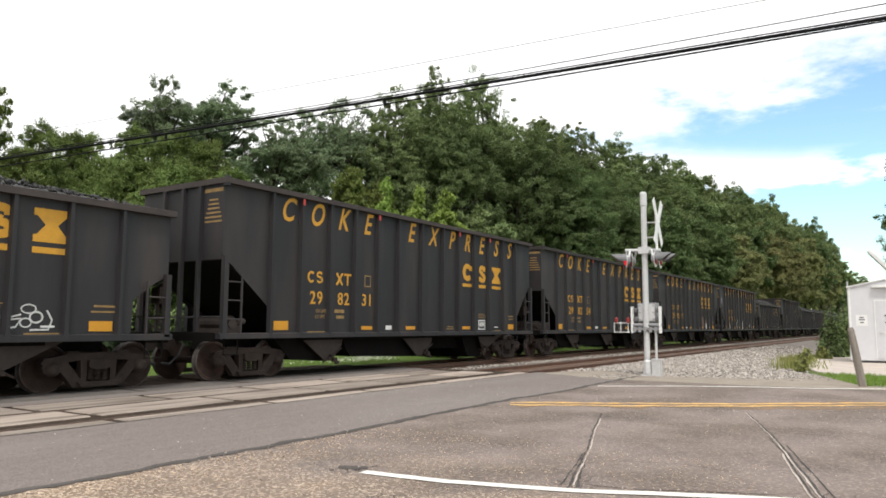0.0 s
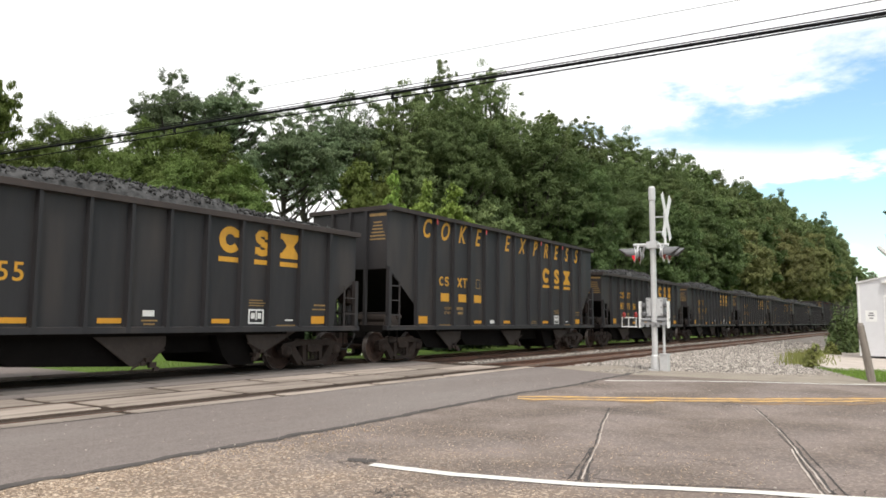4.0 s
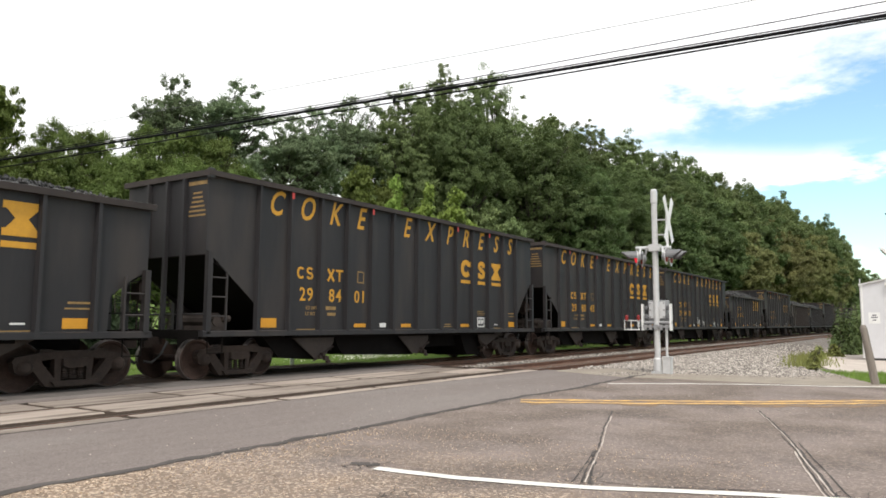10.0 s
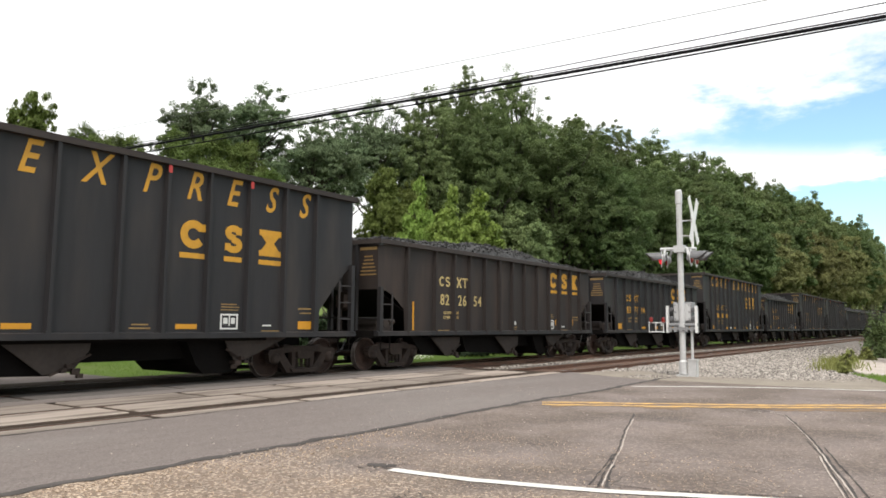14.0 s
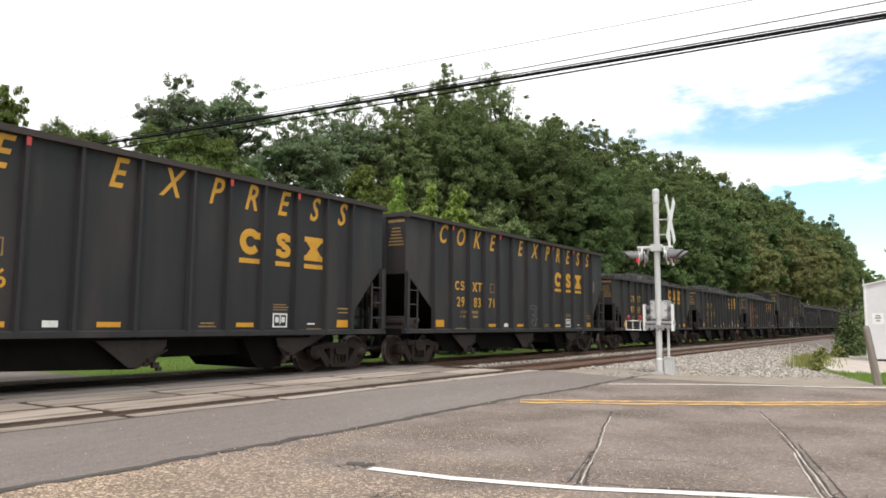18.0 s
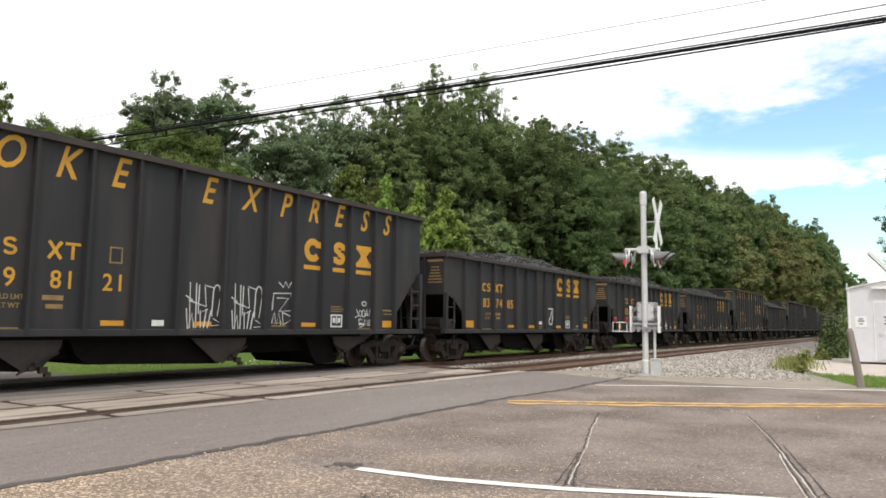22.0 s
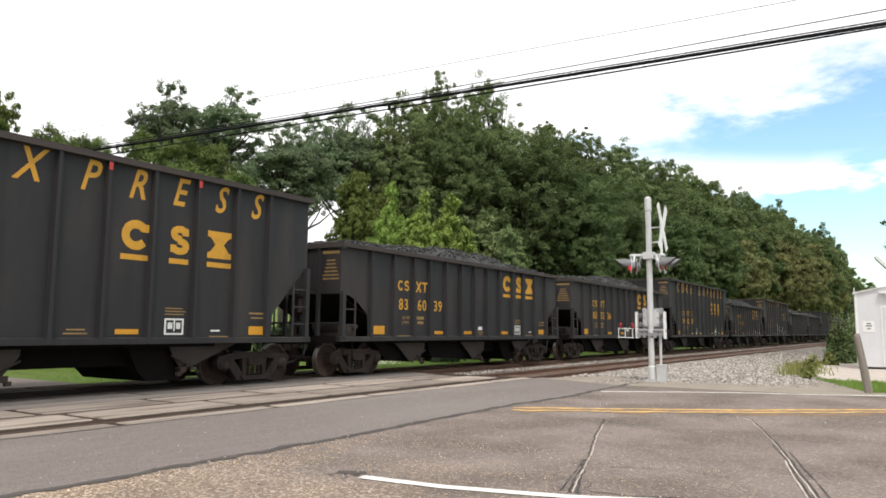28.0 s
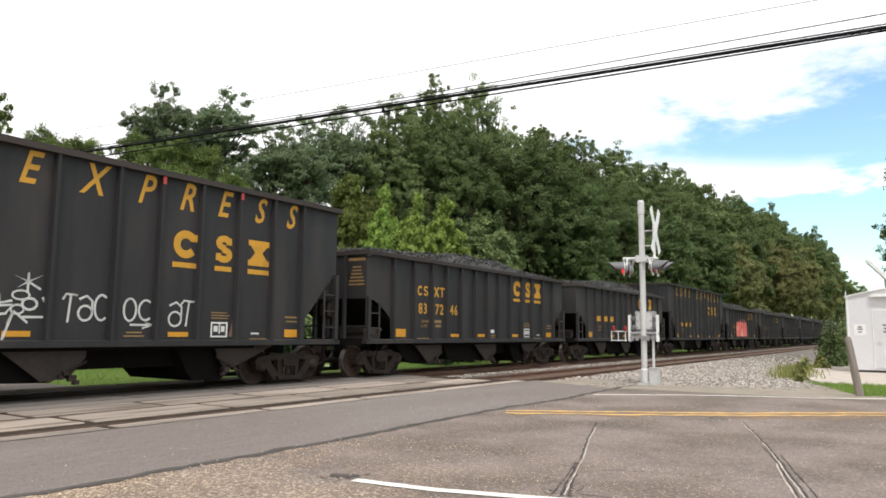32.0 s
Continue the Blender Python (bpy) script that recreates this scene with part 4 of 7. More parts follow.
# crown, x, y, height of its top, half-width
for k, (ms, x, y, top, rad) in enumerate((
    (YOUNG, 14.0, 31.5, 10.3, 1.3),
    (ROUND, 10.6, 28, 8.2, 1.8),
    (ROUND, 14.9, 29, 9.2, 1.5),
    (ROUND, 16.6, 29.5, 9.3, 1.6),
    (ROUND, 18.5, 31, 9.8, 1.9),
    (OPEN, 25.6, 36, 14.7, 2.1),
    (OPEN, 29.9, 36, 15.7, 2.4),
    (ROUND, 20.4, 31, 10.5, 1.9),
    (ROUND, 21.4, 29, 10.3, 2.0),
    (ROUND, 23.3, 28.5, 10.2, 2.2),
    (ROUND, 13.2, 26, 7.4, 1.6),
    (ROUND, 16.2, 26, 7.6, 1.7),
    (ROUND, 19.2, 26.5, 8.0, 1.9),
    (ROUND, 22.6, 26.5, 8.4, 1.8),
    (AIRY, 34.3, 35, 14.6, 2.8),
    (AIRY, 38.5, 37, 16.4, 2.6),
    (AIRY, 41.9, 36, 17.8, 3.2),
    (YOUNG, 31.4, 26.5, 9.7, 1.6),
    (YOUNG, 33.6, 26, 9.2, 1.3),
    (BIG, 44.4, 33, 18.1, 3.8),
    (TALL, 51.4, 34, 22.0, 2.6),
    (BIG, 58.5, 33, 22.7, 4.7),
    (BIG2, 47.2, 30, 17.4, 3.6),
    (TALL, 76.8, 36, 24.8, 3.7),
    (TALL, 92.1, 37, 28.0, 4.1),
    (BIG2, 54.7, 27, 16.5, 4.6),
    (BIG2, 57.4, 24, 13.9, 3.4),
    (BIG, 95.0, 33, 25.4, 5.9),
    (BIG2, 75.7, 27, 16.7, 3.7),
    (BIG2, 115.6, 34, 27.6, 6.0),
    (FAR, 129.3, 33, 28.5, 6.1),
    (FAR2, 88.1, 25, 16.1, 3.8),
    (FAR, 155.7, 34, 30.1, 6.6),
    (FAR2, 112.7, 26, 17.5, 4.3),
    (FAR2, 197.2, 36, 36.1, 5.6),
    (FAR, 199.1, 33, 32.2, 5.9),
    (FAR2, 247.7, 36, 41.0, 5.8),
    (OLIVE, 135.4, 25, 17.2, 4.5),
    (OLIVE, 182.8, 28, 24.4, 5.6),
    (FAR, 276.9, 34, 38.4, 7.0),
    (OLIVE, 202.1, 27, 23.7, 5.6),
    (FAR2, 354.5, 34, 46.6, 7.5),
    (OLIVE, 265.0, 28, 30.2, 6.6),
    (FAR, 397.8, 32, 44.1, 6.7),
    (OLIVE, 313.2, 27, 29.5, 5.5),
    (FAR2, 403.4, 28, 33.1, 5.0),
    (LIGHT, 31.0, 23.5, 8.1, 1.0),
    (LIGHT, 31.0, 21.5, 7.5, 1.3),
    (LIGHT, 33.6, 21.5, 7.7, 1.4),
    (MIDB, 38.4, 22.5, 8.0, 1.7),
    (MIDB, 42.5, 22.5, 7.7, 1.3),
    (ROUND, 9.0, 28, 8.6, 3.0), (BIG2, 66.0, 30, 17.5, 4.5), (BIG2, 84.0, 31, 20.0, 5.0), (BIG, 104.0, 30, 21.0, 5.5), (FAR2, 122.0, 29, 21.5, 5.5), (FAR, 145.0, 30, 25.0, 6.0), (FAR2, 168.0, 31, 28.0, 6.5), (FAR, 225.0, 32, 34.0, 7.0), (FAR2, 300.0, 31, 38.0, 8.0), (FAR, 340.0, 30, 38.0, 8.0),
    (FAR, 98.0, 45, 30.0, 7.0), (FAR2, 130.0, 46, 33.0, 7.0), (FAR, 165.0, 47, 37.0, 7.5), (FAR2, 210.0, 48, 42.0, 8.0), (FAR, 260.0, 48, 46.0, 9.0), (FAR2, 320.0, 46, 50.0, 9.0), (FAR, 430.0, 30, 36.0, 9.0), (FAR2, 470.0, 26, 30.0, 9.0), (FAR, 520.0, 22, 30.0, 10.0),
    (FAR2, 560.0, 10, 26.0, 12.0), (FAR, 590.0, 2, 26.0, 12.0), (FAR2, 640.0, -8, 28.0, 14.0))):
    # those behind the overhead lines stand further back
    far = 1.3 if x / y < 0.64 else 1.0
    top = top * 0.95 if ms is ROUND else top
    tree(ms, x * far, y * far, 1.3 + (top * (0.965 if x > 60 else 1.0) - 1.3) * far, rad * 1.12 * far, TREE_LABELS.get(id(ms), "large broadleaf tree with full green crown"), (k * 67) % 360, "trackside trees" if x < 110 else "wood along the railway")
for i in range(10):
    tree((ROUND, FAR2)[i % 2], 2 - i * 8.5, 30 + (i % 3) * 3, 9 + (i % 3), 3.6, "leafy tree along the railway", i * 77, "wood along the railway")
tree(BIG2, 46, -2.2, 11.4, 2.7, "green leafy tree behind the signal shed", 60)
tree(ROUND, 56, -7, 15.0, 5.0, "green leafy tree behind the signal shed", 190)
for i in range(12):
    tree((FAR2, FAR)[i % 2], 85 + i * 24, -6 - (i % 3) * 3, 11 + (i % 3), 4.5, "leafy tree along the railway", i * 93, "wood along the railway")

# ---- train ----
HALF = 1.59
DECAL_Y = -HALF + 0.113
bpy_text = {}


def glyph(ch, height, shear=0.0, bold=0.0, material="yellow"):
    """One letter as a thin mesh that faces -y, its foot centre at the origin."""
    key = (ch, height, shear, bold, material)
    if key not in bpy_text:
        cu = bpy.data.curves.new("letter", "FONT")
        cu.body, cu.size, cu.shear, cu.align_x, cu.offset, cu.resolution_u, cu.extrude = ch, height / 0.69, shear, "CENTER", bold, 3, 0.004
        ob = bpy.data.objects.new("letter", cu)
        scene.collection.objects.link(ob)
        bpy.context.view_layer.update()
        me = bpy.data.meshes.new_from_object(ob.evaluated_get(bpy.context.evaluated_depsgraph_get()))
        bpy.data.objects.remove(ob)
        me.transform(Matrix.Rotation(radians(90), 4, "X") @ Matrix.Diagonal((0.75 if shear else 0.96, 1, 1, 1)))
        mid = (min(v.co.x for v in me.vertices) + max(v.co.x for v in me.vertices)) / 2
        me.transform(Matrix.Translation((-mid, 0, 0)))
        me.materials.clear()
        me.materials.append(M[material])
        bpy_text[key] = me
    return bpy_text[key]


def stroke(bm, pts, width, depth=0.006):
    """A flat band along points (x, z), standing proud towards -y."""
    pts = [Vector((p[0], 0, p[1])) for p in pts]
    rings = []
    for i, p in enumerate(pts):
        d = (pts[min(i + 1, len(pts) - 1)] - pts[max(i - 1, 0)]).normalized()
        n = Vector((-d.z, 0, d.x)) * width / 2
        rings.append([bm.verts.new(q) for q in (p + n, p - n, p - n - Vector((0, depth, 0)), p + n - Vector((0, depth, 0)))])
    for a, b in zip(rings, rings[1:]):
        for k in range(4):
            bm.faces.new((a[k], a[(k + 1) % 4], b[(k + 1) % 4], b[k]))
    bm.faces.new(rings[0]), bm.faces.new(list(reversed(rings[-1])))


def arc(cx, cz, rx, rz, a0, a1, n=12):
    return [(cx + rx * math.cos(radians(a0 + (a1 - a0) * i / n)), cz + rz * math.sin(radians(a0 + (a1 - a0) * i / n))) for i in range(n + 1)]


def flat_box(x0, z0, x1, z1, d=0.006):
    bm = bmesh.new()
    box(bm, x0, -d, z0, x1, 0, z1)
    return bm


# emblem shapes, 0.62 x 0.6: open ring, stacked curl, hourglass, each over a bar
bm = bmesh.new()
stroke(bm, arc(0.31, 0.3, 0.225, 0.215, 38, 322, 16), 0.17)
box(bm, 0.42, -0.0065, 0.37, 0.6, 0, 0.53)
SHAPE_RING = mesh_of("emblem_ring", bm, "yellow")
bm = bmesh.new()
stroke(bm, arc(0.24, 0.435, 0.155, 0.1, 20, 270, 10) + arc(0.24, 0.175, 0.165, 0.105, 90, -160, 10), 0.15)
box(bm, 0.3, -0.0066, 0.4, 0.45, 0, 0.56)
box(bm, 0.02, -0.0066, 0.04, 0.16, 0, 0.2)
SHAPE_CURL = mesh_of("emblem_curl", bm, "yellow")
bm = bmesh.new()
prism(bm, [(0, 0.6), (0, 0.47), (0.06, 0.47), (0.21, 0.31), (0.06, 0.13), (0, 0.13), (0, 0), (0.64, 0), (0.64, 0.13), (0.58, 0.13), (0.43, 0.31), (0.58, 0.47), (0.64, 0.47), (0.64, 0.6)], -0.0062, 0)
SHAPE_GLASS = mesh_of("emblem_hourglass", bm, "yellow")
SHAPE_BARS = {}
for wdt in (0.6, 0.47, 0.65):
    SHAPE_BARS[wdt] = mesh_of("emblem_bar", flat_box(0, 0, wdt, 0.11), "yellow")
# reporting mark as plain outlined shapes
bm = bmesh.new()
stroke(bm, arc(0.15, 0.155, 0.11, 0.125, 45, 315, 10), 0.058)
stroke(bm, arc(0.46, 0.225, 0.09, 0.062, 20, 270, 8) + arc(0.46, 0.095, 0.095, 0.065, 90, -160, 8), 0.055)
MARK_A = mesh_of("reporting_mark", bm, "yellow")
bm = bmesh.new()
stroke(bm, [(0.03, 0.0), (0.26, 0.31)], 0.062)
stroke(bm, [(0.03, 0.31), (0.26, 0.0)], 0.062, 0.0064)
stroke(bm, [(0.33, 0.285), (0.62, 0.285)], 0.056)
stroke(bm, [(0.475, 0.27), (0.475, 0.0)], 0.058)
MARK_B = mesh_of("reporting_mark", bm, "yellow")

# rolling stock pieces shared by all cars
bm = bmesh.new()
lathe(bm, [(-0.69, 0.09), (-0.2, 0.08), (0.2, 0.08), (0.69, 0.09)], 12)
lathe(bm, [(-1.0, 0.07), (-0.69, 0.075)], 12)
lathe(bm, [(0.69, 0.075), (1.0, 0.07)], 12)
AXLE = mesh_of("axle", bm, "wheel")
WHEELS = {}
for sg in (-1, 1):
    y = sg * 0.745
    bm = bmesh.new()
    lathe(bm, [(y - 0.068 * sg, 0.1), (y - 0.062 * sg, 0.38), (y - 0.067 * sg, 0.42), (y - 0.067 * sg, 0.472), (y - 0.035 * sg, 0.474), (y - 0.03 * sg, 0.459), (y + 0.062 * sg, 0.455), (y + 0.066 * sg, 0.445), (y + 0.066 * sg, 0.4), (y + 0.035 * sg, 0.37), (y + 0.012 * sg, 0.2), (y + 0.05 * sg, 0.13), (y + 0.06 * sg, 0.1)], 28)
    WHEELS[sg] = mesh_of("wheel", bm, "wheel")
    WHEELS[sg].materials.append(M["tread"])
    for p in WHEELS[sg].polygons:
        if math.hypot(p.center.x, p.center.z) > 0.445:
            p.material_index = 1
CAPS = {}
for sg in (-1, 1):
    bm = bmesh.new()
    lathe(bm, [(sg * 0.98, 0.14), (sg * 1.1, 0.14), (sg * 1.13, 0.12), (sg * 1.16, 0.085), (sg * 1.17, 0.05)], 16)
    for a in range(3):
        c, s = math.cos(a * math.tau / 3) * 0.065, math.sin(a * math.tau / 3) * 0.065
        box(bm, c - 0.018, sg * 1.13, s - 0.018, c + 0.018, sg * 1.165, s + 0.018)
    CAPS[sg] = mesh_of("bearing_cap", bm, "truck")


def side_frame_mesh():
    """Cast truck side frame: arched top chord, sloping arms, columns, spring seat, pedestals."""
    bm = bmesh.new()
    y0, y1 = -0.09, 0.09
    for sx in (-1, 1):
        f = lambda pts: [(sx * p[0], p[1]) for p in pts]
        prism(bm, f([(0, 0.74), (0.48, 0.74), (0.8, 0.69), (1.07, 0.65), (1.12, 0.56), (1.06, 0.51), (0.78, 0.55), (0.42, 0.6), (0, 0.6)]), y0, y1)
        prism(bm, f([(0.66, 0.62), (0.9, 0.58), (0.5, 0.1), (0.24, 0.1)]), y0 * 0.9, y1 * 0.9)
        prism(bm, f([(0.24, 0.64), (0.37, 0.64), (0.35, 0.2), (0.24, 0.2)]), y0 * 0.85, y1 * 0.85)
        prism(bm, f([(0.72, 0.63), (1.04, 0.61), (1.09, 0.5), (1.06, 0.4), (0.98, 0.34), (0.8, 0.34), (0.72, 0.42)]), -0.075, 0.1)
        prism(bm, f([(0, 0.2), (0.44, 0.2), (0.36, 0.1), (0, 0.1)]), -0.14, 0.13)
        prism(bm, f([(0.4, 0.77), (0.62, 0.77), (0.66, 0.72), (0.36, 0.72)]), y0 * 0.6, y1 * 0.6)
    prism(bm, [(-0.23, 0.6), (0.23, 0.6), (0.23, 0.47), (0.12, 0.43), (-0.12, 0.43), (-0.23, 0.47)], -0.14, 0.12)
    return mesh_of("side_frame", bm, "truck")


SIDE_FRAME = side_frame_mesh()
bm = bmesh.new()
lathe(bm, [(0.222 + 0.0115 * k, 0.046 if k % 4 in (0, 3) else 0.068) for k in range(19)], 10, "z")
SPRING = mesh_of("spring", bm, "truck")
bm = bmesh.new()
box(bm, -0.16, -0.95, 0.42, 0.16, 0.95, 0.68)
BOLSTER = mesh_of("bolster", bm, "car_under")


def truck(car, x, side):
    t = part("truck", BOLSTER, "car_under", car, "cast steel railway truck")
    t.matrix_basis = pose(x, 0, 0)
    for sg in (-1, 1):
        f = part("side_frame", SIDE_FRAME, "truck", t)
        f.matrix_basis = pose(0, sg * 1.02, 0, 0, 0, 0 if sg < 0 else 180)
    for sx in (-0.15, 0.0, 0.15):
        s = part("spring", SPRING, "truck", t, "grimy coil spring")
        s.matrix_basis = pose(sx, -1.04, 0)


def wheelset(car, x):
    w = part("wheelset", AXLE, "wheel", car, "brown steel wheels on an axle")
    w.matrix_basis = pose(x, 0, 0.457)
    for sg in (-1, 1):
        part("wheel", WHEELS[sg], "wheel", w)
        part("bearing_cap", CAPS[sg], "truck", w)
    return w


def bay_gate(bm, x, z, back):
    """Gate hinge bar, locking lugs and a slanted latch arm at the foot of a chute side."""
    tube(bm, [(x, -1.38, z + 0.02), (x, 1.38, z + 0.02)], 0.04, 6)
    tube(bm, [(x + back * 0.42, -1.37, z - 0.06), (x - back * 0.3, -1.37, z + 0.3)], 0.022, 5)
    for dx, dz, w in ((0.02, 0.0, 0.07), (-0.1, 0.1, 0.05), (0.1, -0.08, 0.05), (-0.2, 0.02, 0.045)):
        box(bm, x - back * dx - w, -1.43, z + dz - w * 0.8, x - back * dx + w, -1.34, z + dz + w * 0.8)


def coal_mesh(L, top, heap, seed):
    nx, ny = int(L * 13), 30
    r = np.random.default_rng(seed)
    xs, ys = np.linspace(0.1, L - 0.1, nx), np.linspace(-HALF + 0.165, HALF - 0.165, ny)
    v = []
    for x in xs:
        for y in ys:
            e = min(1, min(x, L - x) / 2.4) ** 0.8 * max(0.0, min(1.0, (HALF - 0.1 - abs(y)) / 0.75)) ** 0.7
            hump = 0.75 + 0.25 * math.cos((x / L - 0.5) * math.tau * 1.5) + 0.25 * noise.noise((x * 0.5, seed, 0))
            z = top - 0.04 + heap * e * hump + 0.05 * noise.noise((x * 2.2, y * 2.2, seed)) + r.uniform(-0.035, 0.035)
            if y in (ys[0], ys[-1]) or x in (xs[0], xs[-1]):
                z = top - 0.3
            v.append((x + r.uniform(-0.025, 0.025), y + r.uniform(-0.012, 0.012), z))
    i = np.arange(nx * ny).reshape(nx, ny)
    f = np.stack([i[:-1, :-1], i[1:, :-1], i[1:, 1:], i[:-1, 1:]], -1).reshape(-1, 4)
    me = raw_mesh("coal_load", np.array(v), f, "coal")
    return me


def coal_lumps(L, top, heap, seed):
    """Loose lumps along the heap so that its outline is rough."""
    r = np.random.default_rng(seed + 40)
    base = np.array([(1, 0, 0), (-1, 0, 0), (0, 1, 0), (0, -1, 0), (0, 0, 1), (0, 0, -1)], float)
    tri = np.array([(0, 2, 4), (2, 1, 4), (1, 3, 4), (3, 0, 4), (2, 0, 5), (1, 2, 5), (3, 1, 5), (0, 3, 5)])
    n = 2600
    x, y = r.uniform(0.2, L - 0.2, n), r.uniform(-HALF + 0.2, HALF - 0.6, n)
    z = []
    for a, b in zip(x, y):
        e = min(1, min(a, L - a) / 2.4) ** 0.8 * max(0.0, min(1.0, (HALF - 0.1 - abs(b)) / 0.75)) ** 0.7
        hump = 0.75 + 0.25 * math.cos((a / L - 0.5) * math.tau * 1.5) + 0.25 * noise.noise((a * 0.5, seed, 0))
        z.append(top + 0.0 + heap * e * hump + 0.05 * noise.noise((a * 2.2, b * 2.2, seed)))
    s = r.uniform(0.018, 0.052, (n, 1, 1)) * r.uniform(0.6, 1.4, (n, 6, 1))
    v = base[None] * s + r.uniform(-0.4, 0.4, (n, 6, 3)) * s + np.stack([x, y, np.array(z)], -1)[:, None, :]
    f = (tri[None] + (np.arange(n) * 6)[:, None, None]).reshape(-1, 3)
    return raw_mesh("loose_coal", v.reshape(-1, 3), f, "coal")


def hopper_car(tall):
    """An open-top hopper car; x runs from its leading end, z from the rail head."""
    L, TOP = (15.38, 4.6) if tall else (13.58, 3.63)
    SILL = 1.03
    car = thing("hopper_car", "", "hopper car", "coal train")
    cut = 2.75 if tall else 2.25
    if tall:
        front = [(0, 2.85), (1.4, 1.72), (1.43, SILL)]
        rear = [(L - 1.15, SILL), (L - 1.12, 1.62), (L - 0.4, 2.45), (L, 2.82)]
    else:
        front = [(0, cut), (0.35, 2.21), (0.7, 2.05), (1.15, 1.7), (1.19, SILL)]
        rear = [(L - 0.8, SILL), (L - 0.76, 1.77), (L - 0.32, 2.1), (L - 0.1, 2.23), (L, 2.25)]
    # body: two side sheets, end sheets, slope sheets, floor ridge
    outline = front + rear + [(L, TOP - 0.06), (0, TOP - 0.06)]
    for sg in (-1, 1):
        bm = bmesh.new()
        prism(bm, outline, sg * (HALF - 0.115), sg * (HALF - 0.13))
        part("side_sheet", bm, "car", car, "dark charcoal steel side sheet")
    for x0, x1 in ((0.0, 0.015), (L - 0.015, L)):
        bm = bmesh.new()
        box(bm, x0, -HALF + 0.131, cut, x1, HALF - 0.131, TOP - 0.06)
        part("end_sheet", bm, "car", car)
    run = 2.9 if tall else 2.6
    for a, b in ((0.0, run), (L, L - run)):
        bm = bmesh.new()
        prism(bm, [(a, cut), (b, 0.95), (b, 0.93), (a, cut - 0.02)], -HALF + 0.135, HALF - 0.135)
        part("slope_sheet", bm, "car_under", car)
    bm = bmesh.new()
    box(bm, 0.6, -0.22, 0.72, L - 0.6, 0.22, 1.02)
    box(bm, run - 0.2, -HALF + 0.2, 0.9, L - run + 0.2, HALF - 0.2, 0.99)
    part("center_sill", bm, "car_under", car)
    # black block that fills the shaded space between the bays
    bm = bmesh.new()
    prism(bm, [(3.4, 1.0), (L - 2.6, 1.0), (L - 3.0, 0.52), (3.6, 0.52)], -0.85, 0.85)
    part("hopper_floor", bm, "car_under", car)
    # top chord
    bm = bmesh.new()
    for sg in (-1, 1):
        prism(bm, [(sg * (HALF - 0.16), TOP - 0.13), (sg * (HALF + 0.02), TOP - 0.13), (sg * (HALF + 0.02), TOP - 0.01), (sg * (HALF - 0.02), TOP), (sg * (HALF - 0.16), TOP)], -0.06, L + 0.06, "x")
    for x0 in (-0.06, L - 0.06):
        box(bm, x0, -HALF + 0.16, TOP - 0.13, x0 + 0.12, HALF - 0.16, TOP - 0.002)
    part("top_chord", bm, "chord", car, "worn brown-grey top rail")
    # side sills with end platforms
    for sg in (-1, 1):
        bm = bmesh.new()
        prism(bm, [(sg * (HALF - 0.16), SILL - 0.06), (sg * HALF, SILL - 0.06), (sg * HALF, SILL + 0.05), (sg * (HALF - 0.06), SILL + 0.07), (sg * (HALF - 0.16), SILL + 0.07)], -0.08, L + 0.08, "x")
        part("side_sill", bm, "car", car)
    for x0 in (-0.1, L - 0.1):
        bm = bmesh.new()
        box(bm, x0, -HALF + 0.16, SILL - 0.12, x0 + 0.2, HALF - 0.16, SILL + 0.08)
        part("end_sill", bm, "car_under", car)
    # ribs
    ribs = [1.43, 2.43, 3.49, 4.52, 5.52, 6.51, 7.72, 8.95, 9.91, 10.92, 11.98, 13.04, 14.03] if tall else [1.22, 2.27, 3.27, 4.13, 5.05, 5.97, 6.83, 7.7, 8.63, 9.58, 10.44, 11.44, 12.48]
    bm = bmesh.new()
    prism(bm, [(-0.055, 0.0), (-0.034, -0.112), (0.034, -0.112), (0.055, 0.0)], SILL + 0.02, TOP - 0.12, "z")
    prism(bm, [(-0.075, 0.0), (-0.05, -0.118), (0.05, -0.118), (0.075, 0.0)], SILL - 0.055, SILL + 0.09, "z")
    rib = mesh_of("rib", bm, "car")
    for x in ribs:
        o = part("rib", rib, "car", car)
        o.matrix_basis = pose(x, -HALF + 0.116, 0)
    bm = bmesh.new()
    for x in ribs:
        box(bm, x - 0.05, HALF - 0.14, SILL, x + 0.05, HALF, TOP - 0.12)
    tagged(part("far_ribs", bm, "car", car), kind="stuff")
    # corner posts, ladder posts, end stakes
    for x in (0.05, L - 0.05):
        for sg in (-1, 1):
            bm = bmesh.new()
            box(bm, x - 0.06, sg * HALF - 0.06 * (sg + 1), SILL, x + 0.06, sg * HALF - 0.06 * (sg - 1), cut + 0.05)
            part("corner_post", bm, "car", car)
    bm = bmesh.new()
    box(bm, -0.045, -HALF - 0.005, TOP - 0.18, 0.07, -HALF + 0.11, TOP + 0.035)
    part("corner_cap", bm, "black", car)
    for x, sx in ((0.0, -1), (L, 1)):
        for y in (-0.72, -0.1, 0.6):
            bm = bmesh.new()
            prism(bm, [(x, y - 0.05), (x, y + 0.05), (x + sx * 0.09, y + 0.04), (x + sx * 0.09, y - 0.04)], SILL + 0.05 if y < 0 else cut, TOP - 0.13, "z")
            part("end_stake", bm, "car", car)
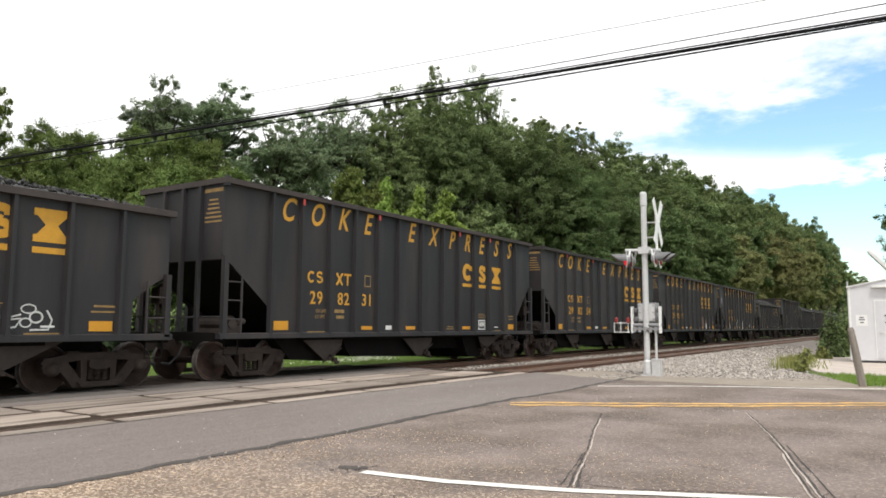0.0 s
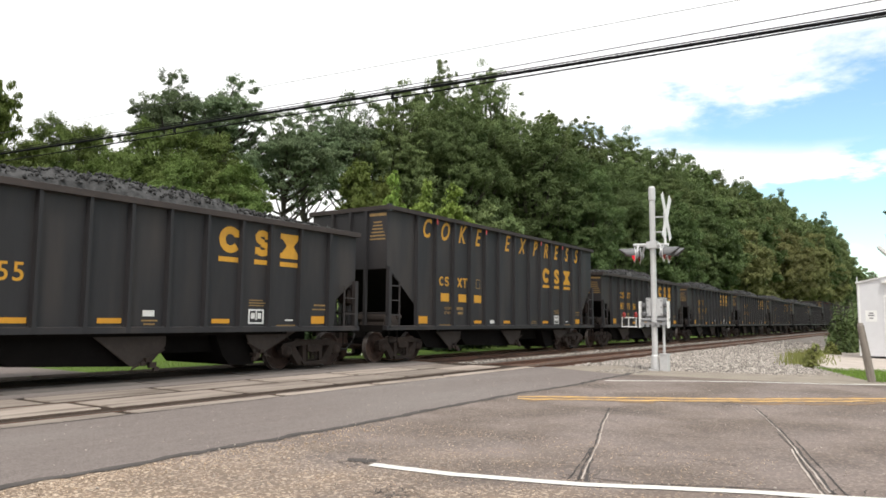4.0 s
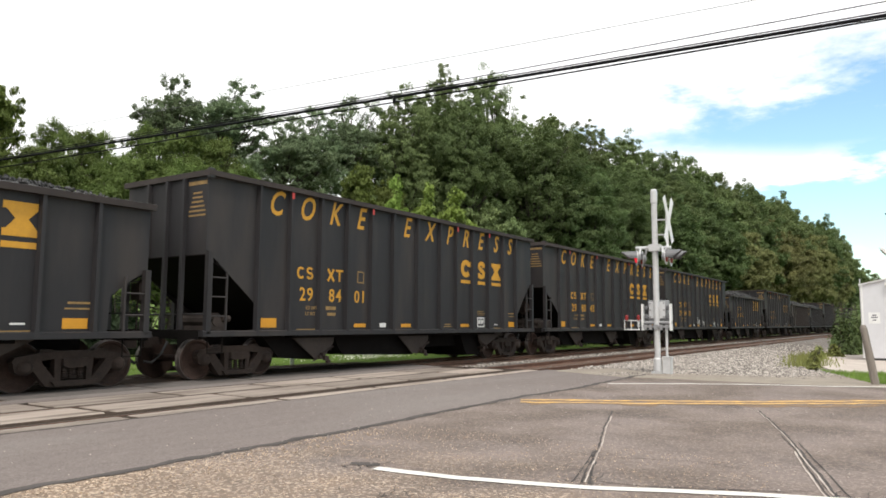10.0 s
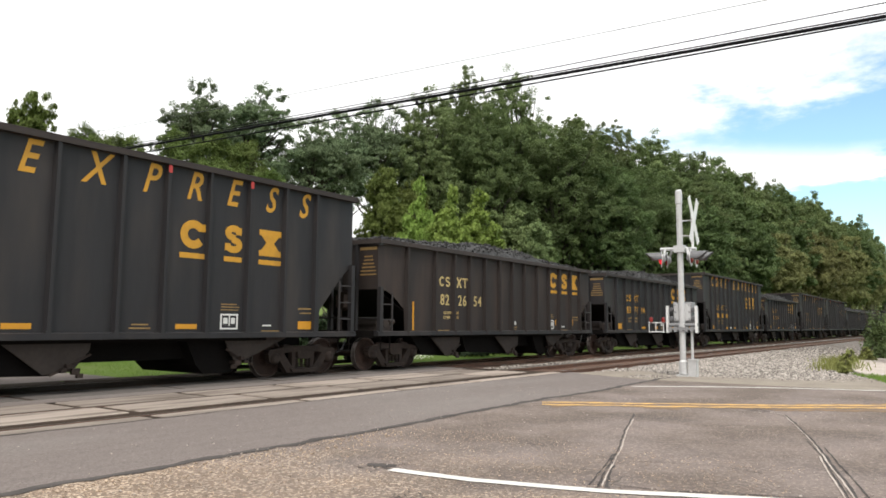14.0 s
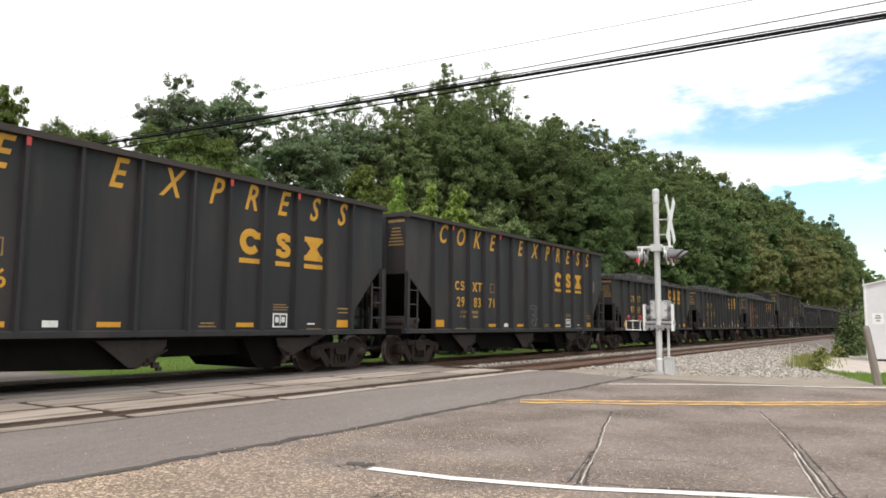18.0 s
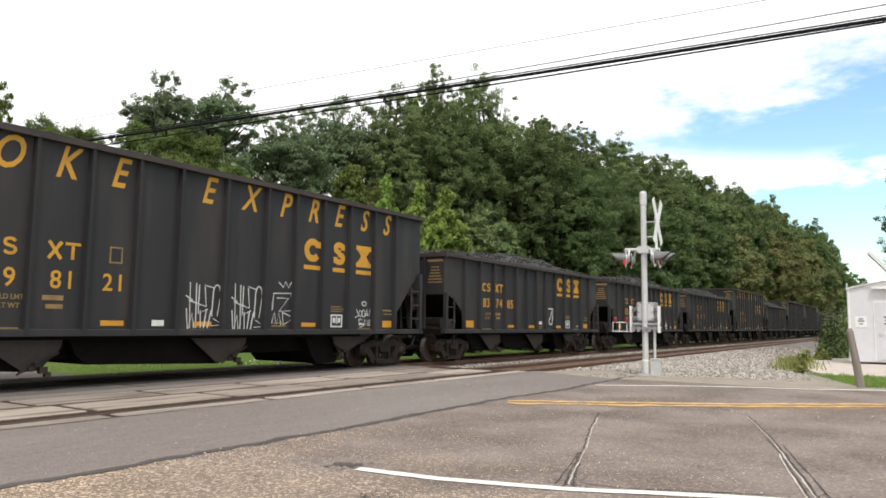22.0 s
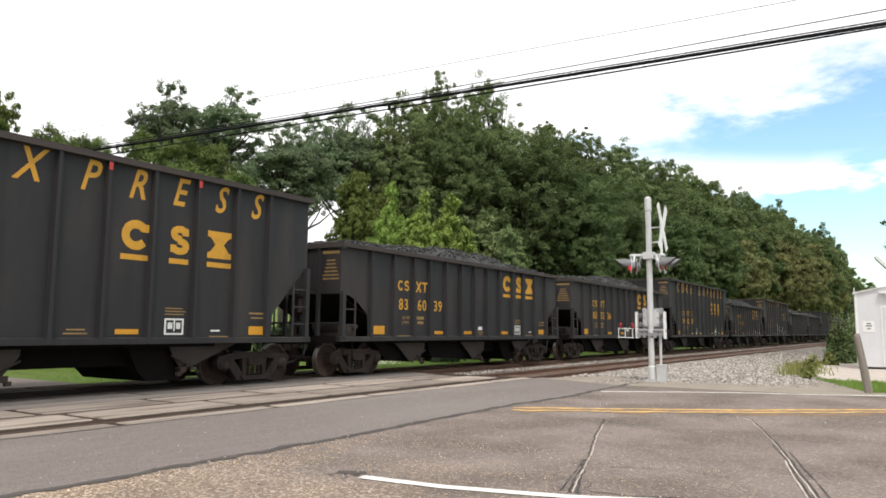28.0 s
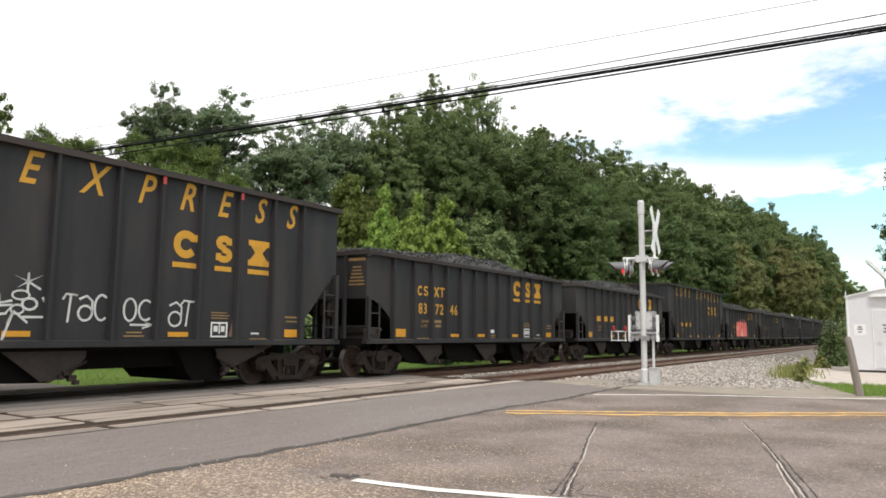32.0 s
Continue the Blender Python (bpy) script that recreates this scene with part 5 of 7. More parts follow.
    for x0, x1 in ((0.06, 0.52), (L - 0.52, L - 0.06)):
        for sg in (-1, 1):
            bm = bmesh.new()
            xp = x1 if x0 < 2 else x0
            tube(bm, [(xp, sg * (HALF - 0.03), SILL + 0.05), (xp, sg * (HALF - 0.03), cut - (0.37 if tall else 0.1))], 0.03, 6)
            for z in np.arange(SILL + 0.38, cut - 0.2, 0.42):
                tube(bm, [(x0, sg * (HALF - 0.03), z), (x1, sg * (HALF - 0.03), z)], 0.018, 5)
            part("ladder", bm, "car", car, "steel ladder rungs")
            bm = bmesh.new()
            tube(bm, [(x0 + 0.02, sg * (HALF - 0.06), SILL - 0.05), (x0 + 0.02, sg * (HALF - 0.06), 0.62), (x1 - 0.05, sg * (HALF - 0.06), 0.62), (x1 - 0.05, sg * (HALF - 0.06), SILL - 0.05)], 0.02, 5)
            part("step", bm, "car_under", car, "bent steel sill step")
    for x in (-0.02, L + 0.02):
        bm = bmesh.new()
        tube(bm, [(x, -HALF + 0.08, SILL + 0.42), (x, HALF - 0.08, SILL + 0.42)], 0.018, 5)
        part("grab_iron", bm, "car", car)
    # brake gear on the leading platform
    bm = bmesh.new()
    tube(bm, [(0.75, -0.95, 1.33), (0.75, 0.1, 1.33)], 0.17, 12)
    box(bm, 0.6, -0.9, 1.08, 0.9, 0.0, 1.2)
    part("air_reservoir", bm, "hopper", car, "dusty air brake reservoir")
    bm = bmesh.new()
    tube(bm, [(0.35, -HALF + 0.1, 1.3), (0.35, -HALF + 0.38, 1.3)], 0.12, 10)
    box(bm, 0.2, -HALF + 0.12, 1.1, 0.62, -HALF + 0.34, 1.28)
    tube(bm, [(0.5, -HALF + 0.14, 1.36), (0.7, -HALF + 0.14, 1.36)], 0.07, 8)
    part("brake_valve", bm, "hopper", car, "grey brake control valve")
    # hand brake on the trailing end
    bm = bmesh.new()
    box(bm, L + 0.015, -1.2, 1.72, L + 0.16, -0.92, 2.06)
    lathe(bm, [(L + 0.16, 0.05), (L + 0.17, 0.25), (L + 0.185, 0.27), (L + 0.2, 0.25), (L + 0.19, 0.06)], 16, "x", (0, -1.06, 1.9))
    tube(bm, [(L + 0.08, -1.06, 1.74), (L + 0.08, -1.06, 1.12)], 0.02, 5)
    part("hand_brake", bm, "truck", car, "rusty hand brake wheel and housing")
    # hopper chutes
    # each bay: two upright side plates, a body blackened for shade between the rails, a gate with its latch
    if tall:
        plates = ([(2.65, 1.0), (3.6, 0.35), (3.9, 0.37), (4.25, 0.75), (4.3, 1.0)], [(6.95, 1.0), (7.78, 0.36), (8.3, 0.4), (8.6, 0.78), (8.62, 1.0)], [(11.55, 1.0), (11.7, 0.68), (11.9, 0.42), (12.02, 0.42), (13.3, 0.94), (13.36, 1.0)])
        bodies = ([(1.9, 1.0), (2.5, 0.42), (3.75, 0.33), (4.1, 1.0)], [(4.45, 1.0), (4.63, 0.62), (4.85, 0.42), (8.0, 0.32), (8.5, 1.0)], [(10.7, 1.0), (11.0, 0.4), (11.2, 0.2), (11.9, 0.2), (12.8, 1.0)])
    else:
        plates = ([(2.5, 1.0), (3.38, 0.34), (3.85, 0.37), (4.15, 0.7), (4.17, 1.0)], [(6.15, 1.0), (7.08, 0.31), (7.5, 0.33), (7.85, 0.7), (7.86, 1.0)], [(9.93, 1.0), (10.05, 0.72), (10.28, 0.42), (10.4, 0.42), (11.5, 0.94), (11.58, 1.0)])
        bodies = ([(1.8, 1.0), (2.4, 0.42), (3.7, 0.31), (4.0, 1.0)], [(4.5, 1.0), (4.72, 0.5), (4.86, 0.4), (7.4, 0.29), (7.75, 1.0)], [(9.2, 1.0), (9.45, 0.45), (9.65, 0.22), (10.35, 0.2), (10.95, 1.0)])
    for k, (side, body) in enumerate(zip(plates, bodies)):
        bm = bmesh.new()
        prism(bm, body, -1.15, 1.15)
        bay = part("hopper_chute", bm, "car_under", car, "grimy discharge chute between the rails, shade in its colour")
        for sg in (-1, 1):
            bm = bmesh.new()
            prism(bm, side, sg * 1.33, sg * 1.3)
            part("chute_side", bm, "hopper", bay, "dusty slanted side plate")
        gx, gz, back = (side[2][0], side[2][1], -1) if k < 2 else (side[2][0], side[2][1], 1)
        bm = bmesh.new()
        bay_gate(bm, gx, gz, back)
        part("gate", bm, "truck", bay, "dusty discharge gate with latch")
    # couplers and hose
    for x, sx in ((0, -1), (L, 1)):
        reach = (0.5 if tall else 0.72) - 0.01
        bm = bmesh.new()
        box(bm, min(x, x + sx * reach * 0.7), -0.07, 0.78, max(x, x + sx * reach * 0.7), 0.07, 0.95)
        prism(bm, [(x + sx * reach * 0.6, -0.14), (x + sx * reach, -0.15), (x + sx * reach, 0.02), (x + sx * (reach - 0.1), 0.14), (x + sx * reach * 0.6, 0.14)], 0.72, 1.0, "z")
        part("coupler", bm, "truck", car, "knuckle coupler")
        bm = bmesh.new()
        tube(bm, [(x + sx * 0.1, -0.4, 0.85), (x + sx * 0.25, -0.42, 0.6), (x + sx * reach * 0.8, -0.3, 0.4), (x + sx * reach, -0.15, 0.42)], 0.03, 6)
        part("air_hose", bm, "black", car)
    tc = 1.27 if tall else 1.18
    for x in (tc, L - tc):
        truck(car, x, 1)
    for x in (tc - 0.89, tc + 0.89, L - tc - 0.89, L - tc + 0.89):
        wheelset(car, x)
    # load
    part("coal_load", coal_mesh(L, TOP - (0.1 if tall else 0), 0.16 if tall else 0.5, 3 if tall else 5), "coal", car, "black coke load" if tall else "heaped black coal load")
    tagged(part("loose_coal", coal_lumps(L, TOP - (0.1 if tall else 0), 0.16 if tall else 0.5, 3 if tall else 5), "coal", car), kind="stuff")
    # lettering on the near side
    def decal(name, mesh, x, z, dy=0.0):
        o = part(name, mesh, "yellow", car)
        o.matrix_basis = pose(x, DECAL_Y + dy, z)
        return o

    ex, ez = ((10.27, 11.36, 12.31), 2.82) if tall else ((8.98, 10.0, 10.8), 2.73)
    for x, me, wdt in zip(ex, (SHAPE_RING, SHAPE_CURL, SHAPE_GLASS), (0.6, 0.47, 0.65)):
        decal("emblem_shape", me, x, ez)
        decal("emblem_bar", SHAPE_BARS[wdt], x, ez - 0.2)
    mx, mz = ((2.71, 3.8), 2.36) if tall else ((2.52, 3.45), 2.45)
    decal("reporting_mark", MARK_A, mx[0], mz), decal("reporting_mark", MARK_B, mx[1], mz)
    if tall:
        for ch, x in zip("COKEEXPRESS", (2.05, 3.07, 4.12, 5.16, 7.29, 8.48, 9.6, 10.58, 11.6, 12.66, 13.69)):
            decal("letter", glyph(ch, 0.58, 0.34, 0.012), x, 3.86)
        decal("small_box", mesh_of("small_box", flat_box(0, 0, 0.27, 0.32, 0.004), "dull_yellow"), 5.0, 2.36)
        decal("small_box_fill", mesh_of("small_box_fill", flat_box(0.03, 0.03, 0.24, 0.29, 0.006), "car"), 5.0, 2.36)
        for x in (2.43, 5.52, 9.91, 11.98):
            o = part("red_mark", mesh_of("red_mark", flat_box(-0.04, 0, 0.04, 0.15, 0.006), "red_paint"), "red_paint", car, "small red paint mark")
            o.matrix_basis = pose(x, -HALF, TOP - 0.3)
        patches = [(1.55, 1.16, 2.03, 1.38), (4.84, 1.16, 5.32, 1.26), (6.94, 1.16, 7.42, 1.26), (10.2, 1.16, 10.7, 1.26), (13.5, 1.15, 14.0, 1.34)]
        white = [(5.94, 1.16, 6.22, 1.28)]
        sq, lines, nb = 11.33, [(2.7, 1.1, 3.35, 1.125), (12.4, 1.1, 13.0, 1.125)], [(3.72, 1.61, 4.1, 1.7), (3.79, 1.46, 4.1, 1.54), (9.2, 1.16, 9.65, 1.19), (9.25, 1.23, 9.6, 1.26), (13.5, 1.62, 14.0, 1.66), (13.55, 1.52, 14.0, 1.55)]
    else:
        patches = [(1.38, 1.16, 1.87, 1.4), (4.43, 1.16, 4.92, 1.26), (6.2, 1.16, 6.69, 1.26), (8.81, 1.16, 9.29, 1.26), (11.87, 1.15, 12.34, 1.34)]
        white = [(7.14, 1.3, 7.4, 1.42)]
        sq, lines, nb = 9.88, [(2.5, 1.1, 3.32, 1.125), (10.7, 1.1, 11.45, 1.125)], [(3.46, 1.61, 3.83, 1.7), (3.51, 1.47, 3.82, 1.55), (7.12, 1.2, 7.48, 1.23), (7.17, 1.13, 7.42, 1.16), (11.95, 1.6, 12.48, 1.64), (11.9, 1.5, 12.48, 1.53)]
    for word, x, z in (("LD LMT", 3.26, 1.61), ("LT WT", 3.22, 1.46)):
        decal("stencil_word", glyph(word, 0.085, 0.0, 0.002, "dull_yellow"), x if tall else x - 0.28, z)
    for q in patches:
        decal("yellow_patch", mesh_of("yellow_patch", flat_box(*q), "orange"), 0.05, 0)
    for q in white:
        decal("white_plate", mesh_of("white_plate", flat_box(*q), "decal_white"), 0.05, 0)
    for q in lines + nb:
        decal("text_bar", mesh_of("text_bar", flat_box(*q, 0.003), "dull_yellow"), 0.05, 0)
    bm = bmesh.new()
    for a, b, c, d in ((0, 0, 0.46, 0.035), (0, 0.3, 0.46, 0.335), (0, 0.035, 0.04, 0.3), (0.42, 0.035, 0.46, 0.3), (0.22, 0.08, 0.25, 0.3), (0.08, 0.12, 0.19, 0.25), (0.28, 0.12, 0.38, 0.25)):
        box(bm, a, -0.005, b, c, 0, d)
    decal("square_stencil", mesh_of("square_stencil", bm, "decal_white"), sq, 1.15)
    for z, w0 in ((1.62, 0.5), (1.68, 0.42), (1.56, 0.46)):
        decal("text_bar", mesh_of("text_bar", flat_box(0, 0, w0, 0.022, 0.003), "dull_yellow"), sq, z)
    decal("white_plate", mesh_of("white_plate", flat_box(0, 0, 0.25, 0.035), "decal_white"), sq + 1.15, 1.22)
    # stencilled lines on the leading end
    for k, (z, w) in enumerate(((TOP - 0.3, 0.62), (TOP - 0.5, 0.3), (TOP - 0.6, 0.34), (TOP - 0.7, 0.4), (TOP - 0.8, 0.48), (TOP - 0.9, 0.56), (TOP - 1.0, 0.58))):
        bm = bmesh.new()
        box(bm, -0.006, -1.12 - w / 2, z, 0.0, -1.12 + w / 2, z + (0.085 if k == 0 else 0.04))
        part("stencil_line", bm, "dull_yellow", car)
    return car


PROTO_C = hopper_car(True)
PROTO_L = hopper_car(False)
LABEL_C = "tall charcoal hopper car with yellow lettering and emblem, loaded with coke"
LABEL_L = "low charcoal hopper car with yellow numbers, heaped with coal"

# kind, number and the place of the leading end at the start, in running order
SEQ = [
    ("L", "", -4.23), ("C", "298231", 10.72), ("C", "298254", 27.22), ("C", "298277", 43.7), ("C", "298227", 60.17), ("L", "839855", 76.87), ("C", "", 91.83), ("L", "837536", 108.52),
    ("L", "836467", 123.69), ("L", "835277", 138.85), ("L", "836844", 153.96), ("L", "835822", 169.1), ("L", "836941", 184.23), ("C", "298401", 199.19), ("C", "298043", 215.68), ("C", "298405", 232.15),
    ("L", "835836", 248.84), ("C", "298332", 263.79), ("L", "822654", 280.22), ("L", "837114", 295.47), ("C", "", 310.43), ("L", "837064", 327.12), ("C", "298166", 342.08), ("C", "298371", 358.56),
    ("L", "836367", 375.33), ("L", "837355", 390.39), ("L", "837334", 405.57), ("C", "298121", 420.66), ("L", "837485", 437.45), ("L", "835531", 452.61), ("L", "835493", 467.74), ("C", "298390", 482.67),
    ("L", "837575", 499.34), ("C", "", 514.26), ("C", "298193", 530.7), ("L", "836039", 547.36), ("L", "835236", 562.51), ("C", "298239", 577.47), ("L", "836328", 594.16), ("C", "298341", 609.14),
    ("L", "837246", 625.81), ("L", "", 640.96), ("C", "", 655.91), ("L", "", 672.6), ("L", "", 687.75), ("L", "", 702.9), ("L", "", 718.05), ("L", "", 733.2),
    ("L", "", 748.35), ("L", "", 763.5), ("L", "", 778.65), ("L", "", 793.8),
]
CARS = []
for i, (kind, number, x) in enumerate(SEQ):
    proto = PROTO_C if kind == "C" else PROTO_L
    if kind not in [c[0] for c in CARS]:
        ob = proto
        ob.matrix_basis = on_track(x, TRACK_B)
    else:
        ob = copy_thing(proto, on_track(x, TRACK_B))
    if i > 40:
        # too far off to show its small lettering and latches
        for ch in list(ob.children_recursive):
            if ch.name.split(".")[0] in ("text_bar", "stencil_line", "red_mark", "square_stencil", "white_plate", "small_box", "small_box_fill", "gate", "grab_iron", "emblem_bar", "reporting_mark", "step", "air_hose", "brake_valve", "corner_cap"):
                bpy.data.objects.remove(ch)
    ob["label"] = LABEL_C if kind == "C" else LABEL_L
    CARS.append((kind, number, x, ob))
BAR = mesh_of("number_bar", flat_box(-0.24, 0.04, 0.24, 0.3, 0.004), "yellow")
for kind, number, x, ob in CARS:
    cx, z = ((3.06, 4.12, 5.12), 1.83) if kind == "C" else ((2.83, 3.78, 4.66), 1.89)
    for k in range(3):
        pair = number[2 * k:2 * k + 2]
        if not pair:
            o = part("number_bar", BAR, "yellow", ob)
            o.matrix_basis = pose(cx[k], DECAL_Y, z)
        for j, ch in enumerate(pair):
            o = part("digit", glyph(ch, 0.32, 0.0, 0.004), "yellow", ob)
            o.matrix_basis = pose(cx[k] - 0.13 + 0.26 * j, DECAL_Y, z)


def car_of(number):
    return next(c[3] for c in CARS if c[1] == number)


SCRAWLS = {
    "rounded": [[(0, 0.6), (0.07, 0.12), (0.1, 0.58), (0.2, 0.55), (0.2, 0.1)], arc(0.27, 0.88, 0.05, 0.08, 0, 360), [(0.29, 0.55), (0.3, 0.12)], arc(0.42, 0.35, 0.08, 0.22, 40, 320), arc(0.56, 0.35, 0.07, 0.22, 0, 330), [(0.63, 0.6), (0.62, 0.05)],
                arc(0.72, 0.3, 0.08, 0.2, 30, 380), arc(0.87, 0.3, 0.12, 0.28, 100, 440), [(0.78, 0.6), (0.85, 1.0), (0.98, 0.6)], [(0.1, -0.04), (0.3, 0.0)]],
    "peaked": [[(0, 0.75), (0.12, 1.0), (0.1, 0.55), (0.3, 0.8)], [(0.05, 0.5), (0.2, 0.85), (0.25, 0.3), (0.35, 0.8), (0.45, 0.35)], arc(0.55, 0.85, 0.18, 0.13, 0, 350), [(0.5, 0.7), (0.55, 0.3)], arc(0.75, 0.55, 0.22, 0.3, -120, 140), [(0.15, 0.3), (0.7, 0.28)], [(0.72, 0.35), (0.85, 0.0)]],
    "two_rows": [[(0.1, 0.68), (0.2, 0.42), (0, 0.36)], arc(0.3, 0.52, 0.08, 0.12, 0, 350), arc(0.48, 0.52, 0.09, 0.14, 60, 400), [(0.6, 0.42), (0.66, 0.7), (0.74, 0.42), (0.6, 0.52)], [(0.8, 0.42), (0.84, 0.72), (0.95, 0.44), (1.0, 0.74)], arc(0.5, 0.91, 0.12, 0.08, 0, 350),
                 arc(0.32, 0.22, 0.09, 0.09, 20, 270) + arc(0.34, 0.06, 0.09, 0.08, 90, -140), [(0.5, 0.02), (0.55, 0.3), (0.62, 0.08), (0.7, 0.3), (0.74, 0.04)], [(1.0, 0.28), (0.8, 0.26), (0.8, 0.05), (1.0, 0.08)], [(0.84, 0.17), (0.95, 0.17)]],
    "loopy": [[(0, 0.45), (0.1, 0.3), (0.18, 0.5), (0.08, 0.05)], arc(0.3, 0.85, 0.14, 0.12, 200, 520) + [(0.3, 0.35)], arc(0.33, 0.42, 0.09, 0.16, 90, 430), [(0.42, 0.55), (0.46, 0.3), (0.54, 0.6), (0.56, 0.3)], arc(0.68, 0.6, 0.07, 0.14, 0, 360), [(0.68, 0.46), (0.66, 0.05), (0.58, 0.15)], arc(0.88, 0.45, 0.11, 0.22, 120, 460), [(0.8, 0.75), (0.8, 0.3)]],
    "drips": [[(0, 0.55), (0.12, 0.5), (0.15, 0.9), (0.2, 0.45), (0.05, 0.48)], [(0.2, 0.48), (0.2, 0.0)], arc(0.35, 0.72, 0.1, 0.2, 180, 500), [(0.45, 0.9), (0.62, 0.92), (0.5, 0.55), (0.65, 0.5)], arc(0.75, 0.6, 0.09, 0.2, 20, 340), arc(0.92, 0.5, 0.09, 0.18, 0, 330), [(0.42, 0.2), (0.5, 0.4), (0.58, 0.1), (0.45, 0.25)], [(1.0, 0.4), (0.92, 0.05), (0.82, 0.12)]],
    "spikes": [[(0.02, 0.72), (0.2, 0.62)], [(0.12, 1.0), (0.15, 0.05)], [(0.28, 0.98), (0.3, 0.05)], [(0.36, 0.95), (0.35, 0.35), (0.6, 0.45)], [(0.5, 0.95), (0.75, 0.9)], [(0.5, 0.92), (0.55, 0.5), (0.1, 0.62)], arc(0.82, 0.75, 0.1, 0.22, 0, 180), [(0.92, 0.75), (0.85, 0.3)], [(0.72, 0.75), (0.7, 0.3)],
               [(0.05, 0.45), (0.1, 0.0), (0.2, 0.35), (0.25, 0.05)], [(0.4, 0.42), (0.42, 0.05)], [(0.56, 0.45), (0.5, 0.05)], [(0.68, 0.42), (0.6, 0.05)], [(0.75, 0.25), (1.0, 0.12), (0.7, 0.1)]],
    "boxy": [[(0, 0.35), (0.05, 0.72), (0.8, 0.74), (0.92, 0.35), (0.3, 0.32), (0.7, 0.62), (0.2, 0.62)], [(0, 0.05), (0.1, 0.3), (0.2, 0.02), (0.3, 0.28), (0.4, 0.02)], [(0.45, 0.3), (0.5, 0.02), (0.97, 0.18), (0.45, 0.3)], [(0.25, 0.98), (0.45, 0.86), (0.55, 1.0), (0.68, 0.86), (0.82, 1.0)]],
    "dense": [arc(0.2, 0.7, 0.18, 0.25, 0, 360), arc(0.6, 0.75, 0.16, 0.2, 30, 390), [(0, 0.95), (0.9, 1.0), (0.95, 0.55), (0.7, 0.4)], [(0.1, 0.4), (0.3, 0.5), (0.5, 0.35), (0.75, 0.5)], arc(0.45, 0.2, 0.25, 0.16, 0, 360), [(0.2, 0.3), (0.7, 0.25), (0.3, 0.12), (0.8, 0.1)], arc(0.85, 0.7, 0.12, 0.3, -90, 90), [(0.05, 0.55), (0.15, 0.3), (0.4, 0.0), (0.75, 0.05)]],
    "tangle": [[(0.05, 0.85), (0.08, 0.5), (0.3, 0.6)], arc(0.45, 0.8, 0.16, 0.16, 0, 360), [(0.0, 0.4), (0.3, 0.45), (0.2, 0.15), (0.0, 0.1)], arc(0.62, 0.5, 0.14, 0.2, 40, 400), arc(0.4, 0.3, 0.12, 0.16, 0, 350), [(0.85, 0.75), (0.97, 0.4), (0.9, 0.05), (0.5, 0.04)]],
}


def tag(car, x, z, w, h, material, style, label="white spray-painted scribble", width=0.03):
    """A sprayed scribble in several strokes."""
    bm = bmesh.new()
    for k, ln in enumerate(SCRAWLS[style]):
        stroke(bm, [(x + a * w, z + b * h) for a, b in ln], width * (1.0 - 0.25 * (k % 3 == 1)), 0.003 + 0.0004 * k)
    o = part("graffiti", bm, material, car, label)
    o.matrix_basis = pose(0, DECAL_Y - 0.002, 0)


def band(car, lines, material, label, width=0.05):
    bm = bmesh.new()
    for k, ln in enumerate(lines):
        stroke(bm, ln, width, 0.005 + 0.0004 * k)
    o = part("graffiti", bm, material, car, label)
    o.matrix_basis = pose(0.08, DECAL_Y - 0.002, 0)


def patch(car, outline, material, label):
    bm = bmesh.new()
    prism(bm, outline, -0.003, 0)
    o = part("bare_patch", bm, material, car, label)
    o.matrix_basis = pose(0.08, DECAL_Y, 0)


c = car_of("298227")
tag(c, 2.6, 1.12, 1.12, 0.62, "spray_white", "rounded", width=0.042), tag(c, 5.95, 1.12, 0.72, 0.78, "spray_white", "peaked", width=0.03)
tag(c, 7.0, 1.3, 0.76, 0.55, "spray_grey", "dense", "faded grey spray-painted scribble", 0.02), tag(c, 8.05, 1.1, 0.9, 0.68, "spray_white", "two_rows", width=0.032)
c = car_of("298405")
tag(c, 6.78, 1.15, 0.95, 0.6, "spray_white", "loopy", width=0.03), tag(c, 7.97, 1.13, 0.9, 0.46, "spray_white", "drips", width=0.03)
c = car_of("298121")
for o in [o for o in c.children if o.name.startswith("red_mark")]:
    bpy.data.objects.remove(o)
tag(c, 6.75, 1.07, 1.02, 1.03, "spray_white", "spikes", "grey-white spray-painted scribble", 0.028), tag(c, 7.97, 1.03, 1.02, 1.1, "spray_white", "spikes", "grey-white spray-painted scribble", 0.028)
tag(c, 9.24, 1.18, 0.76, 1.08, "spray_white", "boxy", "grey-white spray-painted scribble", 0.03), tag(c, 12.31, 1.17, 0.77, 0.7, "spray_white", "two_rows", width=0.028)
c = car_of("298341")
tag(c, 6.85, 1.48, 0.92, 0.5, "spray_white", "tangle", "white spray-painted scribble with a star", 0.045)
